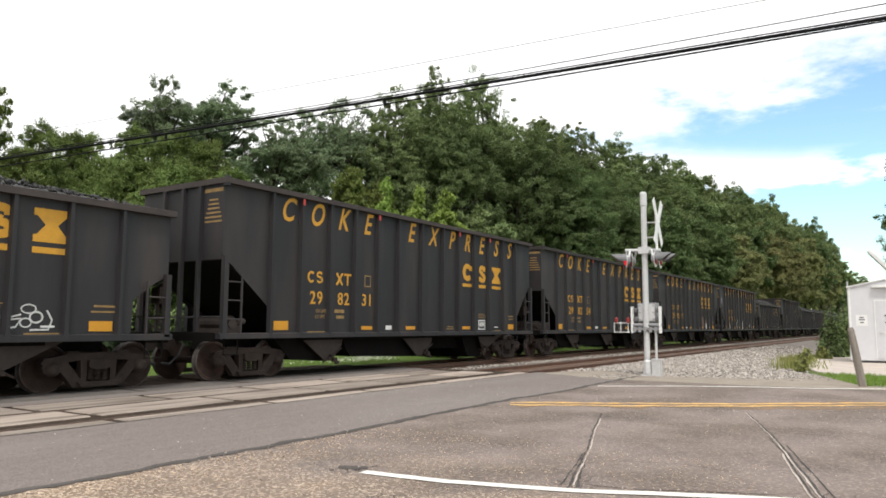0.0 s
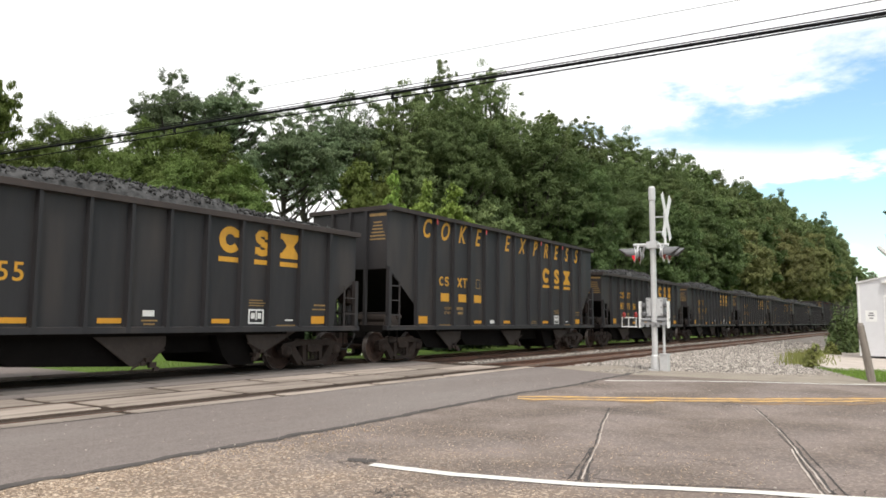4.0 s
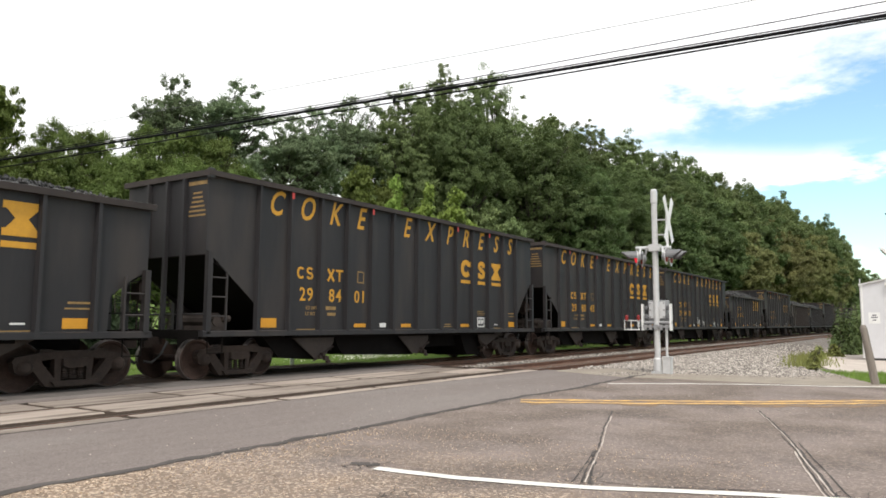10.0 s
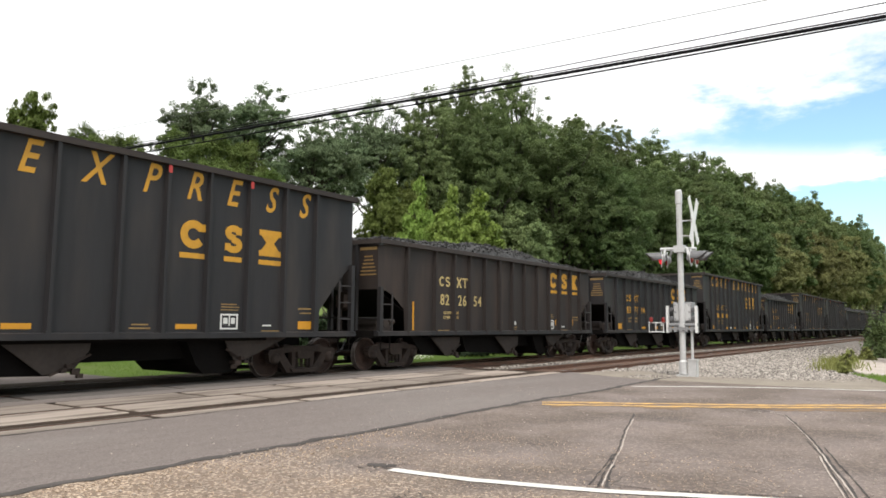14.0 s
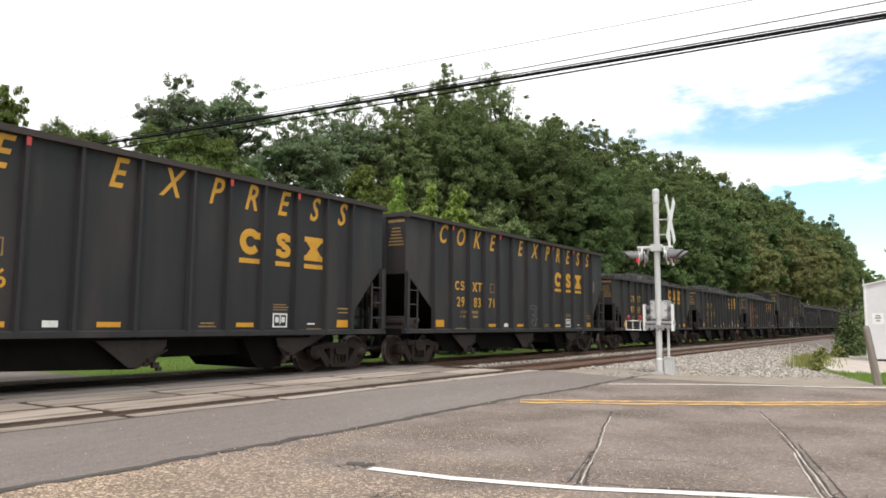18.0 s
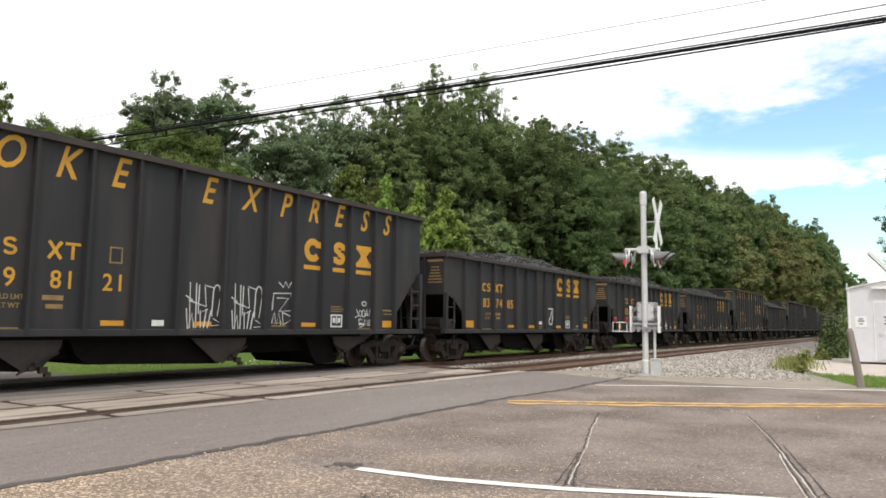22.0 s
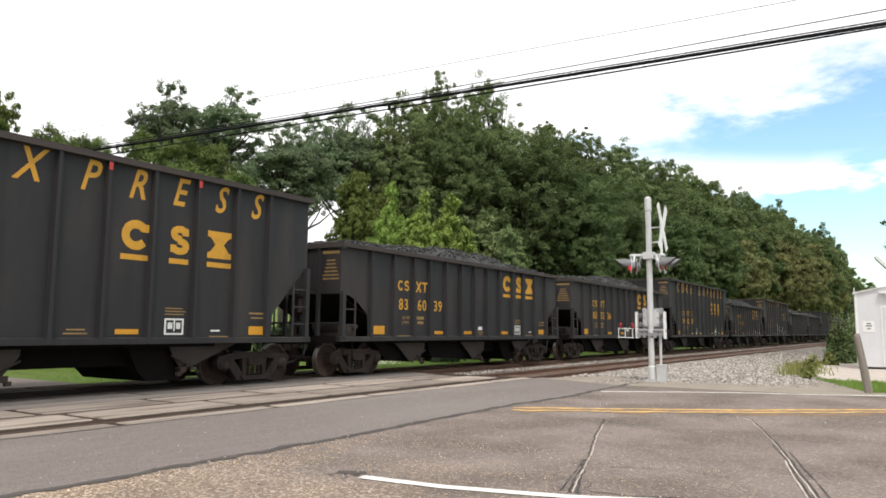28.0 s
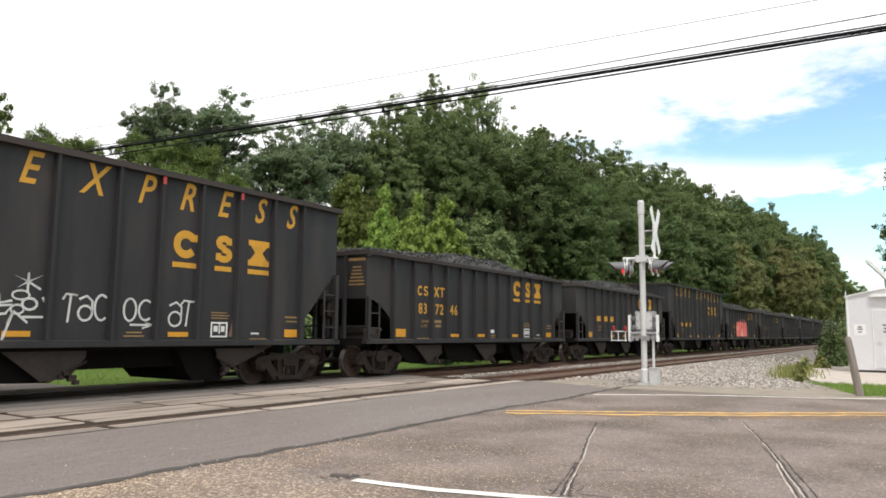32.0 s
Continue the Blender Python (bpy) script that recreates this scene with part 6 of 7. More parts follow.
LETTERS = {
    "T": [(0.0, 0.8), (0.12, 1.0), (0.55, 0.96), (0.3, 0.95), (0.22, 0.0)],
    "A": [(0.05, 0.85), (0.3, 1.0), (0.5, 0.8)] + arc(0.27, 0.3, 0.23, 0.3, 0, 400, 16),
    "C": arc(0.3, 0.5, 0.3, 0.5, 50, 310, 14),
    "O": arc(0.28, 0.5, 0.26, 0.5, 100, 480, 16),
    "arrow": [(0.0, 0.5), (1.0, 0.5), (0.6, 0.95), (1.0, 0.5), (0.55, 0.05)],
    "star": [(0.5, 0.0), (0.5, 1.0), (0.5, 0.55), (0.0, 0.85), (0.5, 0.55), (1.0, 0.9), (0.5, 0.55), (0.1, 0.2), (0.5, 0.55), (0.95, 0.2)],
    "fork": [(0.0, 0.0), (0.35, 1.0), (0.1, 0.55), (0.35, 1.0), (0.9, 0.6)],
}
for ch, x, z, w, h in (("T", 8.0, 1.42, 0.5, 0.52), ("A", 8.28, 1.46, 0.58, 0.46), ("C", 8.62, 1.47, 0.46, 0.48), ("O", 9.21, 1.47, 0.52, 0.44), ("C", 9.55, 1.49, 0.52, 0.4), ("arrow", 9.37, 1.32, 0.5, 0.15),
                       ("A", 10.22, 1.38, 0.66, 0.5), ("T", 10.52, 1.38, 0.7, 0.54), ("star", 7.12, 1.92, 0.5, 0.36), ("fork", 7.0, 1.1, 0.45, 0.5)):
    bm = bmesh.new()
    stroke(bm, [(x + a * w, z + b * h) for a, b in LETTERS[ch]], 0.042, 0.005)
    o = part("graffiti", bm, "spray_white", c, "white spray-painted sign")
    o.matrix_basis = pose(0, DECAL_Y - 0.003, 0)
# an older car with pale lettering set further back and no yellow patches
c = car_of("822654")
AGED = {}
for o in list(c.children):
    kind = o.name.split(".")[0]
    if kind.startswith("emblem"):
        # one bay further back
        o.matrix_basis = pose(1.05 if o.location.x < 10.5 else 1.0, 0, 0) @ o.matrix_basis
    elif kind == "rib" and o.location.x > 2:
        # its ribs stand further back too
        o.matrix_basis = pose(0.3 if o.location.x < 12 else 0.1, 0, 0) @ o.matrix_basis
    elif kind == "yellow_patch":
        bpy.data.objects.remove(o)
        continue
    if kind in ("digit", "reporting_mark", "stencil_word"):
        o.matrix_basis = pose(0.3, 0, 0) @ o.matrix_basis
    coat = {"digit": "pale_yellow", "reporting_mark": "pale_yellow", "stencil_word": "pale_yellow", "rib": "car_brown", "side_sheet": "car_brown", "end_sheet": "car_brown"}.get(kind)
    if coat:
        if o.data not in AGED:
            AGED[o.data] = o.data.copy()
            AGED[o.data].materials[0] = M[coat]
        o.data = AGED[o.data]
for x, z in ((1.45, 1.95), (4.3, 1.55), (6.35, 1.42), (10.4, 1.5), (11.9, 1.55)):
    bm = flat_box(x, 1.12 if x < 6 else 1.3, x + (0.07 if x < 6 else 0.05), z)
    o = part("yellow_strip", bm, "orange", c, "narrow upright yellow strip")
    o.matrix_basis = pose(0.08, DECAL_Y, 0)
c = car_of("835836")
tag(c, 5.38, 1.17, 0.6, 0.75, "spray_grey", "dense", "faint grey spray-painted scribble", 0.025)
c = car_of("837064")
tag(c, 10.78, 1.12, 0.6, 0.42, "spray_grey", "tangle", "faint grey spray-painted scribble", 0.025)
tag(CARS[0][3], 10.45, 1.16, 0.8, 0.48, "spray_white", "tangle", "small white spray-painted scribble", 0.032)
band(car_of("837485"), [[(7.98, 1.96), (8.62, 1.96), (8.4, 1.93), (8.32, 1.75)], [(8.5, 1.9), (8.42, 1.5)] + arc(8.24, 1.42, 0.16, 0.12, 20, -160, 8) + [(8.1, 1.52), (8.2, 1.58)], [(8.3, 1.8), (8.22, 1.55)]], "spray_white", "white spray-painted hook shape", 0.055)
band(car_of("298371"), [[(8.0, 1.84), (7.98, 1.99), (8.36, 1.98), (8.6, 1.9), (8.58, 1.86), (8.44, 1.88)] + arc(8.26, 1.38, 0.18, 0.19, 10, -190, 9) + [(8.13, 1.46), (8.2, 1.36), (8.28, 1.42), (8.38, 1.84), (8.0, 1.84)],
                        [(8.12, 1.62), (8.26, 1.66), (8.1, 1.58), (8.28, 1.6)], [(8.52, 1.4), (8.58, 1.5), (8.5, 1.44)], [(8.4, 1.2), (8.5, 1.3)]], "spray_grey", "grey spray-painted outlined hook", 0.022)
patch(car_of("298371"), [(14.25, 2.75), (14.35, 2.7), (14.4, 3.0), (14.33, 3.3), (14.27, 3.1)], "spray_grey", "pale scuffed patch in the paint")
patch(car_of("298341"), [(11.75, 1.17), (11.98, 1.15), (11.97, 1.6), (11.85, 1.55)], "rust", "small bare brown patch in the paint")
c = car_of("298277")
patch(c, [(10.1, 1.15), (10.75, 1.15), (10.85, 1.6), (10.62, 2.0), (10.3, 1.95), (10.12, 1.5)], "rust", "bare brown patch in the paint")
patch(c, [(11.15, 1.12), (11.75, 1.15), (11.8, 1.5), (11.5, 1.7), (11.2, 1.4)], "rust", "bare brown patch in the paint")
c = car_of("837334")
patch(c, [(1.56, 1.14), (1.74, 1.3), (1.86, 1.36), (1.96, 1.7), (2.03, 2.2), (2.05, 2.9), (2.0, 3.26), (1.92, 3.2), (1.82, 2.8), (1.66, 2.4), (1.52, 2.3), (1.5, 2.0), (1.56, 1.76), (1.47, 1.56), (1.38, 1.44), (1.4, 1.38), (1.52, 1.34)], "rust", "large bare tan patch in the paint")
o = part("stencil_frame", flat_box(1.62, 1.55, 1.86, 1.7, 0.004), "black", c, "small dark stencilled box")
o.matrix_basis = pose(0.08, DECAL_Y - 0.002, 0)
bm = bmesh.new()
box(bm, 2.27 - 0.064, -HALF - 0.004, 1.06, 2.27 + 0.064, DECAL_Y, 3.42)
part("painted_rib", bm, "rust_bright", c, "rib covered in orange rust")
w = min((o for o in c.children if o.name.startswith("wheelset")), key=lambda o: o.location.x)
for o in [o for o in w.children if o.name.startswith("wheel")]:
    o.data = o.data.copy()
    o.data.materials[0] = M["rust_bright"]
    o["label"] = "orange rusty wheel"
for number in ("839855",):
    patch(car_of(number), [(0.95, 2.0), (1.1, 1.9), (1.15, 2.4), (1.0, 2.5)], "rust", "small rusty patch")
patch(CARS[43][3], [(3.6, 1.2), (8.6, 1.2), (8.8, 1.9), (8.0, 2.5), (7.0, 2.85), (5.4, 2.6), (4.2, 2.5), (3.9, 1.9), (3.3, 1.7)], "mural", "large pink and red painted mural patch")
for x in (4.13, 5.05, 5.97, 6.83, 7.7):
    bm = bmesh.new()
    box(bm, x - 0.062, -HALF - 0.004, 1.22, x + 0.062, DECAL_Y, 2.45)
    part("painted_rib", bm, "mural", CARS[43][3], "rib painted over with the mural")
for number, z in (("835622", 1.6), ("835822", 1.5), ("298239", 1.5)):
    if any(cc[1] == number for cc in CARS):
        patch(car_of(number), [(6.0, 1.2), (6.5, 1.2), (6.45, z), (6.1, z + 0.1)], "spray_grey", "pale scuffed patch in the paint")
tag(car_of("835531"), 10.75, 1.3, 0.62, 0.38, "spray_red", "drips", "faint red spray-painted scribble", 0.025)
tag(car_of("835493"), 1.4, 1.44, 0.3, 0.12, "spray_cyan", "drips", "small turquoise spray-painted scribble", 0.02)
tag(car_of("298227"), 0.3, 2.9, 0.55, 0.75, "spray_lilac", "peaked", "lilac spray-painted scribble", 0.03)
for number in ("298227", "298405", "298121", "298341"):
    car_of(number)["label"] = "tall charcoal hopper car with yellow lettering and white graffiti"
car_of("837334")["label"] = "low charcoal hopper car with a large rusty bare patch"
car_of("298277")["label"] = "tall charcoal hopper car with yellow lettering and brown patches"
car_of("822654")["label"] = "low brownish charcoal hopper car with pale lettering and yellow strips"
car_of("837485")["label"] = "low charcoal hopper car with a white painted hook"
CARS[43][3]["label"] = "low charcoal hopper car with a pink painted mural"


# ---- crossing signal ----


def crossing_signal(x, y):
    s = thing("crossing_signal", "galvanised crossing signal mast with crossbuck, red flashers and gate mechanism", "crossing signal", at=pose(x, y, 0))
    bm = bmesh.new()
    lathe(bm, [(0.1, 0.078), (4.5, 0.075), (4.52, 0.09), (4.84, 0.09), (4.89, 0.065)], 16, "z")
    part("mast", bm, "galv", s, "silver painted steel mast")
    bm = bmesh.new()
    box(bm, -0.14, -0.14, 0, 0.14, 0.14, 0.05)
    lathe(bm, [(0.06, 0.115), (0.38, 0.105), (0.42, 0.08)], 14, "z")
    part("base_casting", bm, "galv", s)
    bm = bmesh.new()
    box(bm, -0.08, -0.36, 0.0, 0.1, -0.15, 0.44)
    box(bm, -0.095, -0.375, 0.42, 0.115, -0.135, 0.455)
    part("junction_box", bm, "galv", s, "grey junction box at the foot")
    bm = bmesh.new()
    tube(bm, [(0.02, -0.24, 0.45), (0.02, -0.24, 1.2)], 0.035, 8)
    part("conduit", bm, "galv", s)
    # crossbuck faces along the road
    bm = bmesh.new()
    tube(bm, [(0.1, -0.3, 3.0), (0.1, -0.3, 4.2)], 0.035, 8)
    part("sign_post", bm, "white_paint", s)
    for a, dy in ((58, -0.34), (-58, -0.352)):
        bm = bmesh.new()
        box(bm, -0.68, dy - 0.004, -0.115, 0.68, dy + 0.004, 0.115, Matrix.Translation((0.1, 0, 4.06)) @ Matrix.Rotation(radians(a), 4, "Y"))
        part("crossbuck_board", bm, "white_paint", s, "white crossbuck board")
    for z in (3.66, 4.06):
        bm = bmesh.new()
        tube(bm, [(0.03, -0.05, z), (0.1, -0.32, z)], 0.018, 6)
        part("sign_bracket", bm, "galv", s)
    # flasher arm
    bm = bmesh.new()
    tube(bm, [(0, 0.52, 3.33), (0, -0.42, 3.3)], 0.045, 10)
    box(bm, -0.12, -0.14, 3.22, 0.12, 0.14, 3.4)
    part("flasher_arm", bm, "galv", s)
    for sg, yo, lit in ((1, 0.42, True), (-1, -0.34, False)):
        for dx in (-0.22, 0.24):
            bm = bmesh.new()
            tube(bm, [(dx * 0.5, yo - 0.1 * sg, 3.3), (dx, yo - 0.06 * sg, 3.12)], 0.03, 6)
            lamp = part("flasher", bm, "galv", s, "crossing flasher with hood")
            lamp.matrix_basis = pose(dx, yo, 0, 0, 0, 24 if sg > 0 else 6) @ pose(-dx, -yo, 0)
            bm = bmesh.new()
            lathe(bm, [(yo, 0.22), (yo + 0.012 * sg, 0.22)], 22, "y", (dx, 0, 3.05))
            part("backplate", bm, "galv", lamp, "pale round backplate")
            bm = bmesh.new()
            lathe(bm, [(yo - 0.1 * sg, 0.05), (yo - 0.06 * sg, 0.1), (yo, 0.13)], 18, "y", (dx, 0, 3.05))
            part("housing", bm, "mech", lamp)
            bm = bmesh.new()
            lathe(bm, [(yo + 0.014 * sg, 0.15), (yo + 0.05 * sg, 0.13), (yo + 0.07 * sg, 0.05)], 18, "y", (dx, 0, 3.05))
            part("lens", bm, "red_lit" if lit and dx < 0 else "red_lens", lamp)
            bm = bmesh.new()
            n = 12
            for k in range(n):
                a0, a1 = radians(-10 + 200 * k / n), radians(-10 + 200 * (k + 1) / n)
                q = []
                for a in (a0, a1):
                    for u, r in ((0.0, 0.175), (0.42, 0.16)):
                        q.append((dx + math.cos(a) * r, yo + sg * u * (0.55 + 0.45 * math.sin(max(0, a))), 3.05 + math.sin(a) * r))
                vs = [bm.verts.new(p) for p in (q[0], q[1], q[3], q[2])]
                bm.faces.new(vs)
            bmesh.ops.remove_doubles(bm, verts=bm.verts[:], dist=0.0005)
            bmesh.ops.solidify(bm, geom=bm.faces[:], thickness=0.006)
            part("hood", bm, "hood_grey", lamp)
    # gate mechanism
    bm = bmesh.new()
    box(bm, 0.06, -0.25, 1.38, 0.36, 0.25, 1.92)
    bmesh.ops.bevel(bm, geom=bm.edges[:], offset=0.02, segments=1, affect="EDGES")
    mech = part("gate_mechanism", bm, "mech", s, "grey gate mechanism housing")
    bm = bmesh.new()
    box(bm, 0.035, -0.21, 1.44, 0.058, 0.21, 1.88)
    part("cover", bm, "galv", mech, "bolted grey cover plate")
    for yy in (-0.18, 0.18):
        for zz in (1.48, 1.66, 1.84):
            bm = bmesh.new()
            box(bm, 0.02, yy - 0.018, zz - 0.018, 0.036, yy + 0.018, zz + 0.018)
            part("bolt", bm, "mech", mech)
    for yy, zz, rr in ((-0.29, 1.72, 0.06), (0.29, 1.72, 0.06), (-0.29, 1.48, 0.07), (0.29, 1.48, 0.07)):
        bm = bmesh.new()
        lathe(bm, [(0.0, rr * 0.7), (0.02, rr), (0.16, rr), (0.18, rr * 0.7)], 14, "x", (0, yy, zz))
        part("crank_disc", bm, "hood_grey", mech, "dark round crank disc")
    for y0 in (-0.37, 0.37):
        bm = bmesh.new()
        box(bm, -0.06, y0 - 0.025, 1.12, 0.06, y0 + 0.025, 1.82)
        part("counterweight_arm", bm, "white_paint", s, "white counterweight arm")
    bm = bmesh.new()
    tube(bm, [(0, -0.4, 1.33), (0, 0.4, 1.33)], 0.045, 8)
    box(bm, -0.1, -0.34, 1.2, 0.1, 0.34, 1.26)
    for k in range(5):
        box(bm, -0.12, -0.31 + k * 0.14, 1.14, -0.04, -0.24 + k * 0.14, 1.28)
    part("main_shaft", bm, "mech", s)
    bm = bmesh.new()
    for z in (1.14, 1.38):
        tube(bm, [(-0.1, 0.42, z), (-0.1, 0.84, z)], 0.011, 6)
    for y0 in (0.46, 0.66, 0.84):
        tube(bm, [(-0.1, y0, 1.12), (-0.1, y0, 1.4)], 0.01, 6)
    part("gate_bracket", bm, "white_paint", s, "white steel gate arm bracket")
    for y0 in (0.46, 0.78):
        bm = bmesh.new()
        lathe(bm, [(1.38, 0.02), (1.4, 0.045), (1.5, 0.045), (1.53, 0.015)], 10, "z", (-0.1, y0, 0))
        part("gate_lamp", bm, "red_lens", s, "small red gate lamp")
    return s


crossing_signal(18.98, 5.78)

# ---- signal shed ----


def signal_shed(x, y):
    s = thing("signal_shed", "white aluminium railway signal shed with pitched roof and closed door", "shed", at=pose(x, y, 0.03))
    W, D, H, R = 2.3, 3.0, 2.72, 2.98
    bm = bmesh.new()
    prism(bm, [(0, 0.08), (0, H), (-W / 2, R), (-W, H), (-W, 0.08)], 0, D, "x")
    part("wall", bm, "shed", s)
    bm = bmesh.new()
    for sg in (0, 1):
        a, b = (0.07, -W / 2) if sg == 0 else (-W - 0.07, -W / 2)
        prism(bm, [(a, H - 0.01), (b, R + 0.005), (b, R + 0.045), (a, H + 0.03)], -0.08, D + 0.08, "x")
    part("roof", bm, "white_paint", s, "low pitched white metal roof")
    bm = bmesh.new()
    box(bm, 0.05, -W + 0.05, 0, D - 0.05, -0.05, 0.08)
    part("skid", bm, "black", s)
    bm = bmesh.new()
    box(bm, -0.02, -0.05, 0.08, 0.0, 0.03, H)
    part("corner_trim", bm, "white_paint", s)
    bm = bmesh.new()
    box(bm, -0.035, -1.72, 0.16, -0.003, -0.82, 2.22)
    door = part("door", bm, "shed_door", s, "closed grey-white door")
    for q in ((-1.76, 0.12, -1.72, 2.26), (-0.82, 0.12, -0.78, 2.26), (-1.72, 2.22, -0.82, 2.26)):
        bm = bmesh.new()
        box(bm, -0.025, q[0], q[1], 0, q[2], q[3])
        part("door_frame", bm, "white_paint", door)
    bm = bmesh.new()
    box(bm, -0.06, -0.98, 1.0, -0.035, -0.92, 1.14)
    tube(bm, [(-0.08, -0.95, 1.08), (-0.08, -1.08, 1.08)], 0.015, 6)
    part("handle", bm, "galv", door, "steel door handle")
    for k, (w, z) in enumerate(((0.42, 1.66), (0.34, 1.54), (0.4, 1.42))):
        bm = bmesh.new()
        for j in range(3):
            y0 = -1.27 + (j - 1.5) * w / 3
            box(bm, -0.04, y0, z, -0.036, y0 + w / 3 - 0.03, z + 0.06)
        part("text_bar", bm, "grey_ink", door)
    bm = bmesh.new()
    box(bm, -0.045, -1.55, 0.35, -0.036, -1.15, 0.65)
    part("vent", bm, "white_paint", door)
    bm = bmesh.new()
    box(bm, -0.012, -0.56, 1.32, -0.003, -0.2, 1.72)
    sign = part("notice", bm, "white_paint", s, "white notice plate")
    for k, (w, z) in enumerate(((0.14, 1.6), (0.2, 1.52), (0.12, 1.42))):
        bm = bmesh.new()
        box(bm, -0.016, -0.38 - w / 2, z, -0.0125, -0.38 + w / 2, z + 0.045)
        part("text_bar", bm, "grey_ink", sign)
    bm = bmesh.new()
    box(bm, -0.2, -1.8, H - 0.02, -0.003, -0.75, H + 0.07)
    part("door_canopy", bm, "white_paint", s)
    bm = bmesh.new()
    tube(bm, [(-0.02, 0.02, 0.1), (-0.02, 0.02, H + 0.22)], 0.02, 6)
    part("corner_conduit", bm, "galv", s)
    return s


signal_shed(30.35, 1.73)
# tilted white panel on its pole, beyond the shed
pn = thing("solar_panel", "white-backed tilted panel on a steel pole", "solar panel", at=pose(38.0, 0.7, -0.15))
bm = bmesh.new()
tube(bm, [(0, -0.1, 0), (0, -0.1, 4.1)], 0.05, 8)
part("pole", bm, "galv", pn)
bm = bmesh.new()
prism(bm, [(0.62, 4.85), (0.5, 4.9), (-0.75, 3.5), (-0.6, 3.42)], -0.9, 0.9, "x")
part("panel", bm, "white_paint", pn)

post = thing("wooden_post", "weathered grey leaning timber post in the grass", "post", at=pose(18.5, 0.87, -0.02, 0, 0, 0) @ Matrix.Rotation(radians(-8), 4, "X"))
bm = bmesh.new()
lathe(bm, [(-0.2, 0.085), (0.6, 0.08), (1.26, 0.076), (1.33, 0.05)], 9, "z")
for v in bm.verts:
    v.co += Vector((noise.noise(v.co * 4) * 0.012, noise.noise(v.co * 5) * 0.012, 0))
part("timber", bm, "wood", post)

mk = thing("marker_post", "thin white marker post in the grass beyond the track", "post", at=pose(16.9, 17.0, ground_height(16.9, 17.0)))
bm = bmesh.new()
box(bm, -0.07, -0.02, -0.1, 0.07, 0.02, 0.64)
part("stake", bm, "white_paint", mk)

# ---- overhead lines ----


def line_x(y):
    return 18.55 - 0.105 * y


def cable(name, z_of, radius, material, label, dx=0.0, y0=-34, y1=72):
    bm = bmesh.new()
    ys = np.linspace(y0, y1, 60)
    tube(bm, [(line_x(y) + dx, y, z_of(y)) for y in ys], radius, 6)
    return single(name, bm, material, label, "overhead cable", "overhead lines", smooth=True)


def sag(z, s):
    return lambda y: z + s * ((y - 17) / 40) ** 2


cable("overhead_cable", sag(8.22, 0.28), 0.045, "cable", "thick black communication cable over the road")
cable("overhead_cable", sag(8.31, 0.3), 0.016, "cable", "black overhead cable over the road", 0.03)
cable("overhead_cable", lambda y: 8.34 + 0.3 * ((y - 17) / 40) ** 2 + 0.012 * max(0, 14 - y), 0.013, "cable", "thin black overhead cable over the road", -0.1)
cable("overhead_cable", lambda y: 8.1 + 0.2 * ((y - 17) / 40) ** 2 - 0.008 * (y - 10), 0.022, "cable", "black service cable under the main one", 0.05)
cable("overhead_wire", sag(9.25, 0.25), 0.009, "wire", "thin bare power wire over the road", 0.2)
for y, z in ((13.2, 8.14), (22.5, 8.14)):
    bm = bmesh.new()
    tube(bm, [(line_x(y) + 0.02, y, z - 0.1), (line_x(y) + 0.02, y, z + 0.12)], 0.05, 8)
    single("cable_clamp", bm, "cable", "black clamp on the overhead cable", "cable clamp")
for y in (-34, 72):
    p = thing("utility_pole", "brown wooden utility pole beside the road", "utility pole", at=pose(line_x(y), y, ground_height(line_x(y), y)))
    bm = bmesh.new()
    lathe(bm, [(-0.3, 0.17), (10.5, 0.12)], 10, "z")
    part("pole", bm, "wood", p)
    bm = bmesh.new()
    box(bm, -0.9, -0.06, 9.0 - p.location.z, 0.9, 0.06, 9.12 - p.location.z)
    part("crossarm", bm, "wood", p)

# ---- grass, bushes, flowers ----


def grass(name, count, place, h, material, label, seed):
    r = np.random.default_rng(seed)
    c = np.array([place(r) for _ in range(count)])
    a = r.uniform(0, math.tau, count)
    hh = r.uniform(h[0], h[1], count)
    w = hh * 0.06 + 0.006
    d = np.stack([np.cos(a), np.sin(a), np.zeros(count)], -1)
    tip = c + np.stack([r.normal(0, 0.25, count) * hh, r.normal(0, 0.25, count) * hh, hh], -1)
    v = np.stack([c - d * w[:, None], c + d * w[:, None], tip], 1).reshape(-1, 3)
    f = np.arange(count * 3).reshape(-1, 3)
    return single(name, raw_mesh(name, v, f, material), material, label, kind="stuff")


def patch_near(r):
    while True:
        x, y = r.uniform(18.3, 24.5), r.uniform(-3, 2.5)
        if y < 0.9 + (x - 18.6) * 0.35 and y > -3 and x - 18.4 > (1.0 - y) * 0.45 and x < 22.6 + r.uniform(-0.3, 0.8):
            return (x, y, 0.0)


def field(r):
    x, y = r.uniform(4, 60), 16.6 + abs(r.normal(0, 5))
    if x < 10 and y < 40:
        x += 7
    return (x, y, ground_height(x, y))


def weeds(r):
    x = r.uniform(24.5, 33)
    return (x, 2.75 + (x - 25) * 0.1 + r.normal(0.2, 0.35), -0.05)


grass("grass", 12000, patch_near, (0.03, 0.09), "grass", "bright green mown grass beside the road", 1)
grass("grass", 50000, field, (0.02, 0.05), "grass", "green meadow grass beyond the tracks", 2)
grass("weeds", 900, weeds, (0.08, 0.38), "weed", "tall yellow-green weeds beside the ballast", 3)


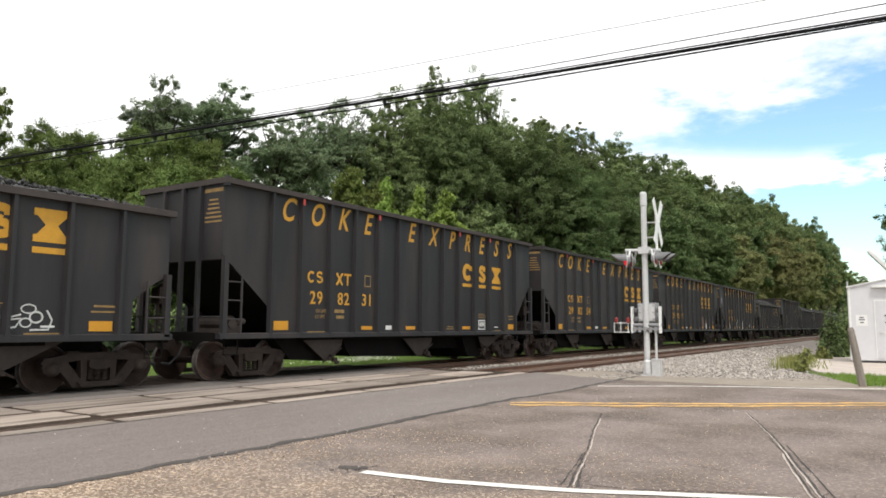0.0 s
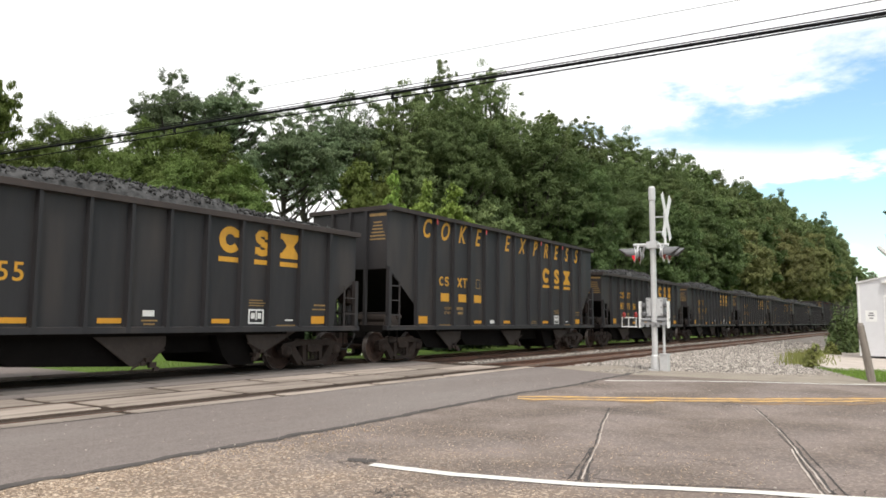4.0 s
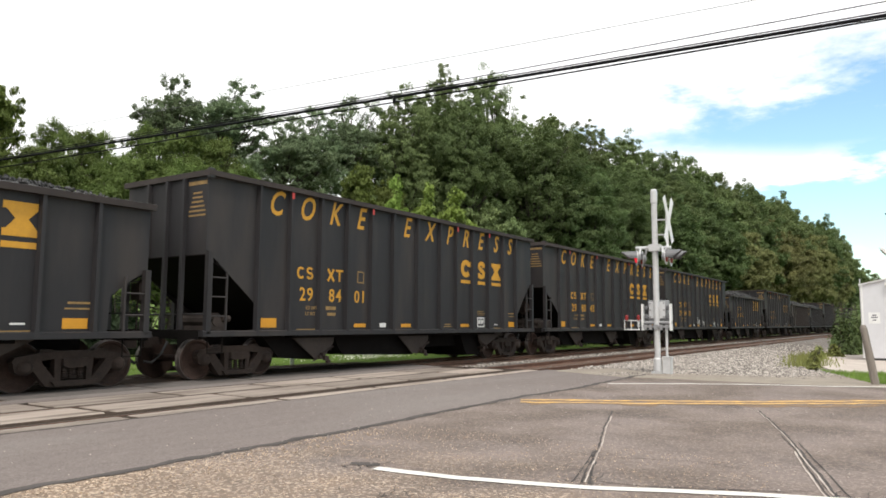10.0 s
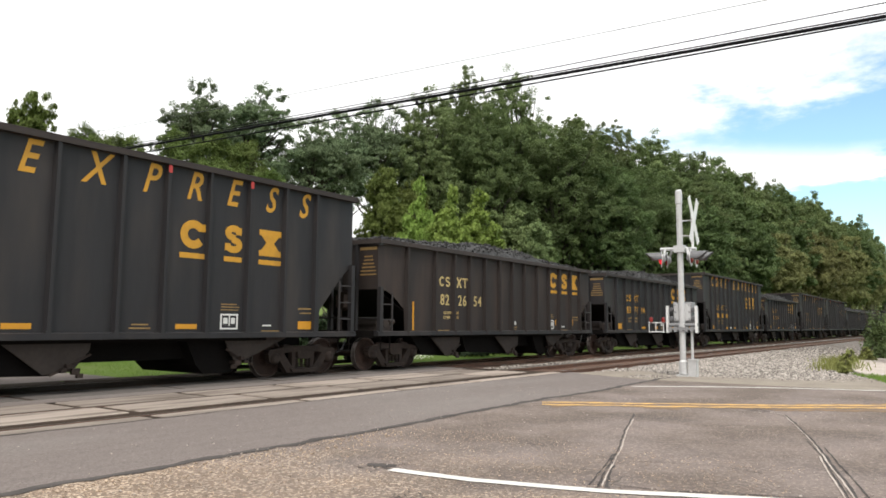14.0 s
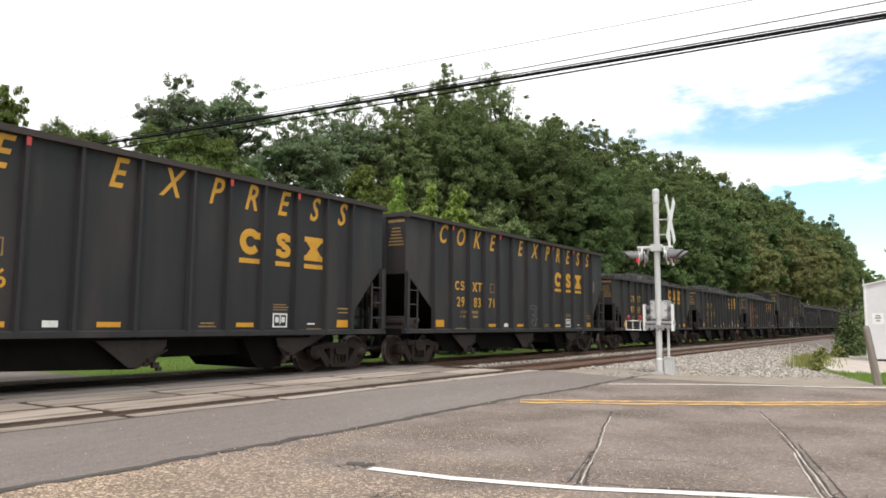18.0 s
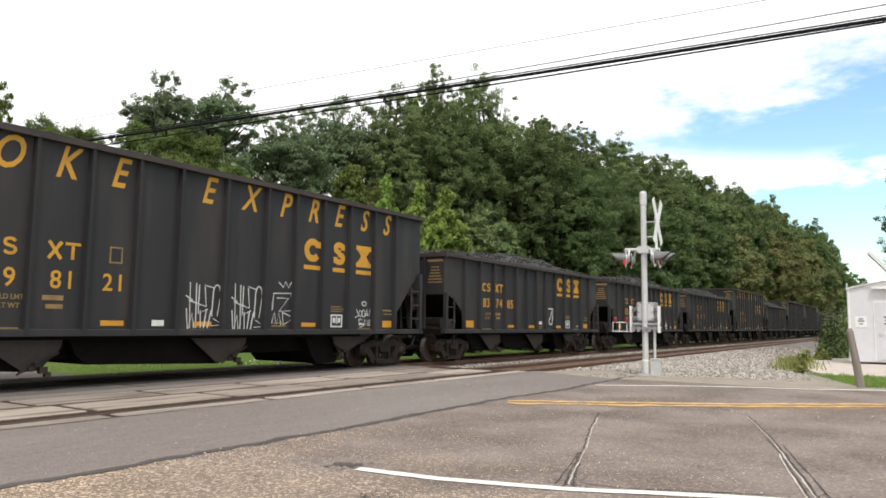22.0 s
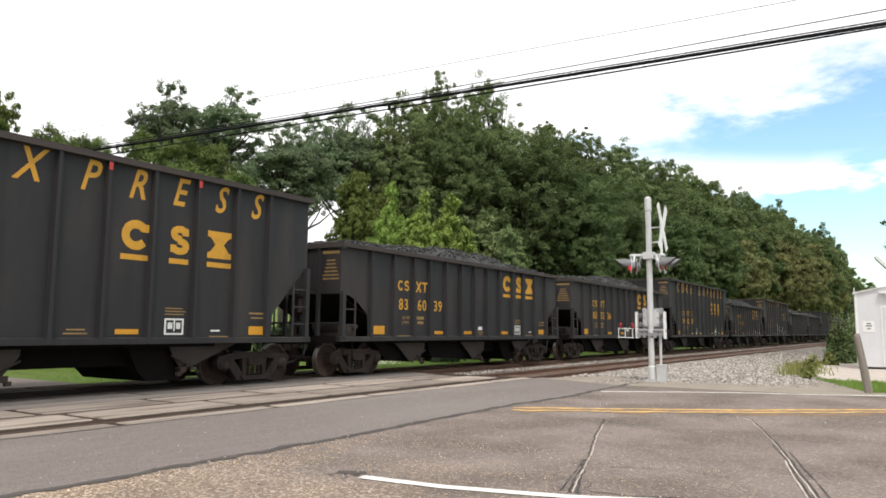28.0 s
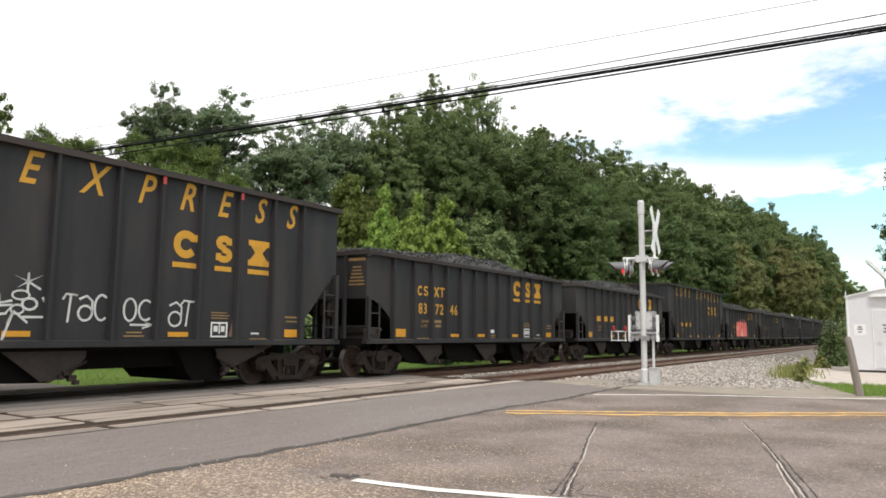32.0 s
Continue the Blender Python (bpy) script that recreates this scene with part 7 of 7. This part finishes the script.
def daisies(r):
    x = 21.3 + r.normal(0, 1.0) if r.random() < 0.7 else r.uniform(15.5, 23.5)
    return (x, 17.3 + r.normal(0, 0.25), ground_height(x, 17.3) + r.uniform(0.06, 0.22))


r = np.random.default_rng(9)
cen = np.array([daisies(r) for _ in range(420)])
single("wildflowers", leaves("wildflowers", cen, np.tile((0.0, -0.5, 1.0), (420, 1)), 0.075, "flower", 4), "flower", "white wildflowers in the grass beyond the track", kind="stuff")


def bush(x, y, w, h, material, label, seed, n=900, size=0.2, name="bush"):
    r = np.random.default_rng(seed)
    b = thing(name, label, "bush", at=pose(x, y, ground_height(x, y)))
    bm = bmesh.new()
    for k in range(5):
        a = r.uniform(0, math.tau)
        tube(bm, [(0, 0, -0.2), (math.cos(a) * w * 0.3, math.sin(a) * w * 0.3, h * 0.5), (math.cos(a) * w * 0.5, math.sin(a) * w * 0.5, h * 0.85)], [0.04, 0.025, 0.008], 5)
    part("stem", bm, "bark", b)
    d = r.normal(0, 1, (n, 3))
    d /= np.linalg.norm(d, axis=1)[:, None]
    d[:, 2] = np.abs(d[:, 2])
    lump = np.array([0.7 + 0.5 * noise.noise(Vector(q) * 2.2 + Vector((seed, 0, 0))) for q in d])
    p = d * (lump * r.uniform(0.55, 1.0, n))[:, None] * np.array((w, w, h)) + np.array((0, 0, 0.05))
    part("foliage", leaves("foliage", p, d, size, material, seed + 2), material, b)


for i, (x, y, w, h, mt) in enumerate(((35.6, 2.75, 0.95, 2.9, "leaf_dark"), (33.0, 2.9, 0.4, 0.8, "weed"), (28.5, 3.1, 0.3, 0.7, "weed"), (26.0, 2.9, 0.28, 0.5, "weed"), (24.6, 2.7, 0.3, 0.3, "weed"), (30.5, 3.2, 0.3, 0.7, "weed"),
                                      (44, 2.7, 0.8, 3.0, "leaf_mid"), (52, 3.0, 1.1, 3.4, "leaf_dark"), (62, 3.4, 1.4, 4.0, "leaf_mid"), (80, 4.2, 2, 5, "leaf_dark"), (105, 4.6, 3.0, 6.5, "leaf_mid"))):
    bush(x, y, w, h, mt, "low green bush beside the track", 60 + i, 1600 if h > 2 and x < 45 else 900 if x < 45 else 1300, 0.15 if x < 45 else 0.35)
for i in range(16):
    x = 27 + i * 4.2
    bush(x, 25.5 + (i % 3) * 0.8, 2.0, 2.6 + (i % 4) * 0.5, ("leaf_dark", "leaf_shaded", "leaf_dark")[i % 3], "green undergrowth along the edge of the wood", 90 + i, 1300, 0.32)
# meadow-edge undergrowth, canopy shade put into the leaf colour
for i in range(16):
    x = 5 + i * 1.55
    bush(x, 24.4 + (i % 3) * 0.7, 1.3, 1.9 + (i % 4) * 0.35, "leaf_shaded", "green undergrowth at the meadow edge, leaves darkened for canopy shade", 130 + i, 1100, 0.3)

# scrub added so that the gap under the far cars reads as shaded
for i in range(24):
    x = 27 + i * (2.6 + i * 0.09)
    bush(x, 18.0 + (i % 3) * 0.25, 1.7 + i * 0.04, 0.85 + (i % 4) * 0.12, "leaf_shaded", "low green scrub added beside the railway, dark for shade under cars", 170 + i, 900, 0.26)

# ---- what moves ----
RADIUS = 0.457


# small changes of pace, in metres ahead or behind
PACE = {3: -0.02, 14: -0.04, 17: 0.1, 19: -0.07, 21: -0.1, 22: 0.22, 23: 0.06, 24: 0.04, 28: -0.09}


def travelled(t):
    u = t / 16
    return -0.1 + t * (18.81697 + 0.213115 * u - 0.073171 * u ** 2 - 0.006027 * u ** 3 + 0.009821 * u ** 4)


def motions():
    for kind, number, x, ob in CARS:
        walk(ob, [(float(t), on_track(x - travelled(t) + PACE.get(t, 0.0), TRACK_B)) for t in range(33)])
        # wheels turn while the car is near the crossing
        near = [f for f in range(0, 961) if -16 < x - travelled(f / 30) < 34]
        for w in [c for c in ob.children if c.name.startswith("wheelset")]:
            px = w.location.x
            rows, first = [], near[0] if near else 0
            for f in sorted({0, 960, *near}):
                g = min(max(f, near[0]), near[-1]) if near else 0
                rows.append((f / 30, pose(px, 0, RADIUS) @ Matrix.Rotation(-(travelled(g / 30) - travelled(first / 30)) / RADIUS, 4, "Y")))
            walk(w, rows)


motions()
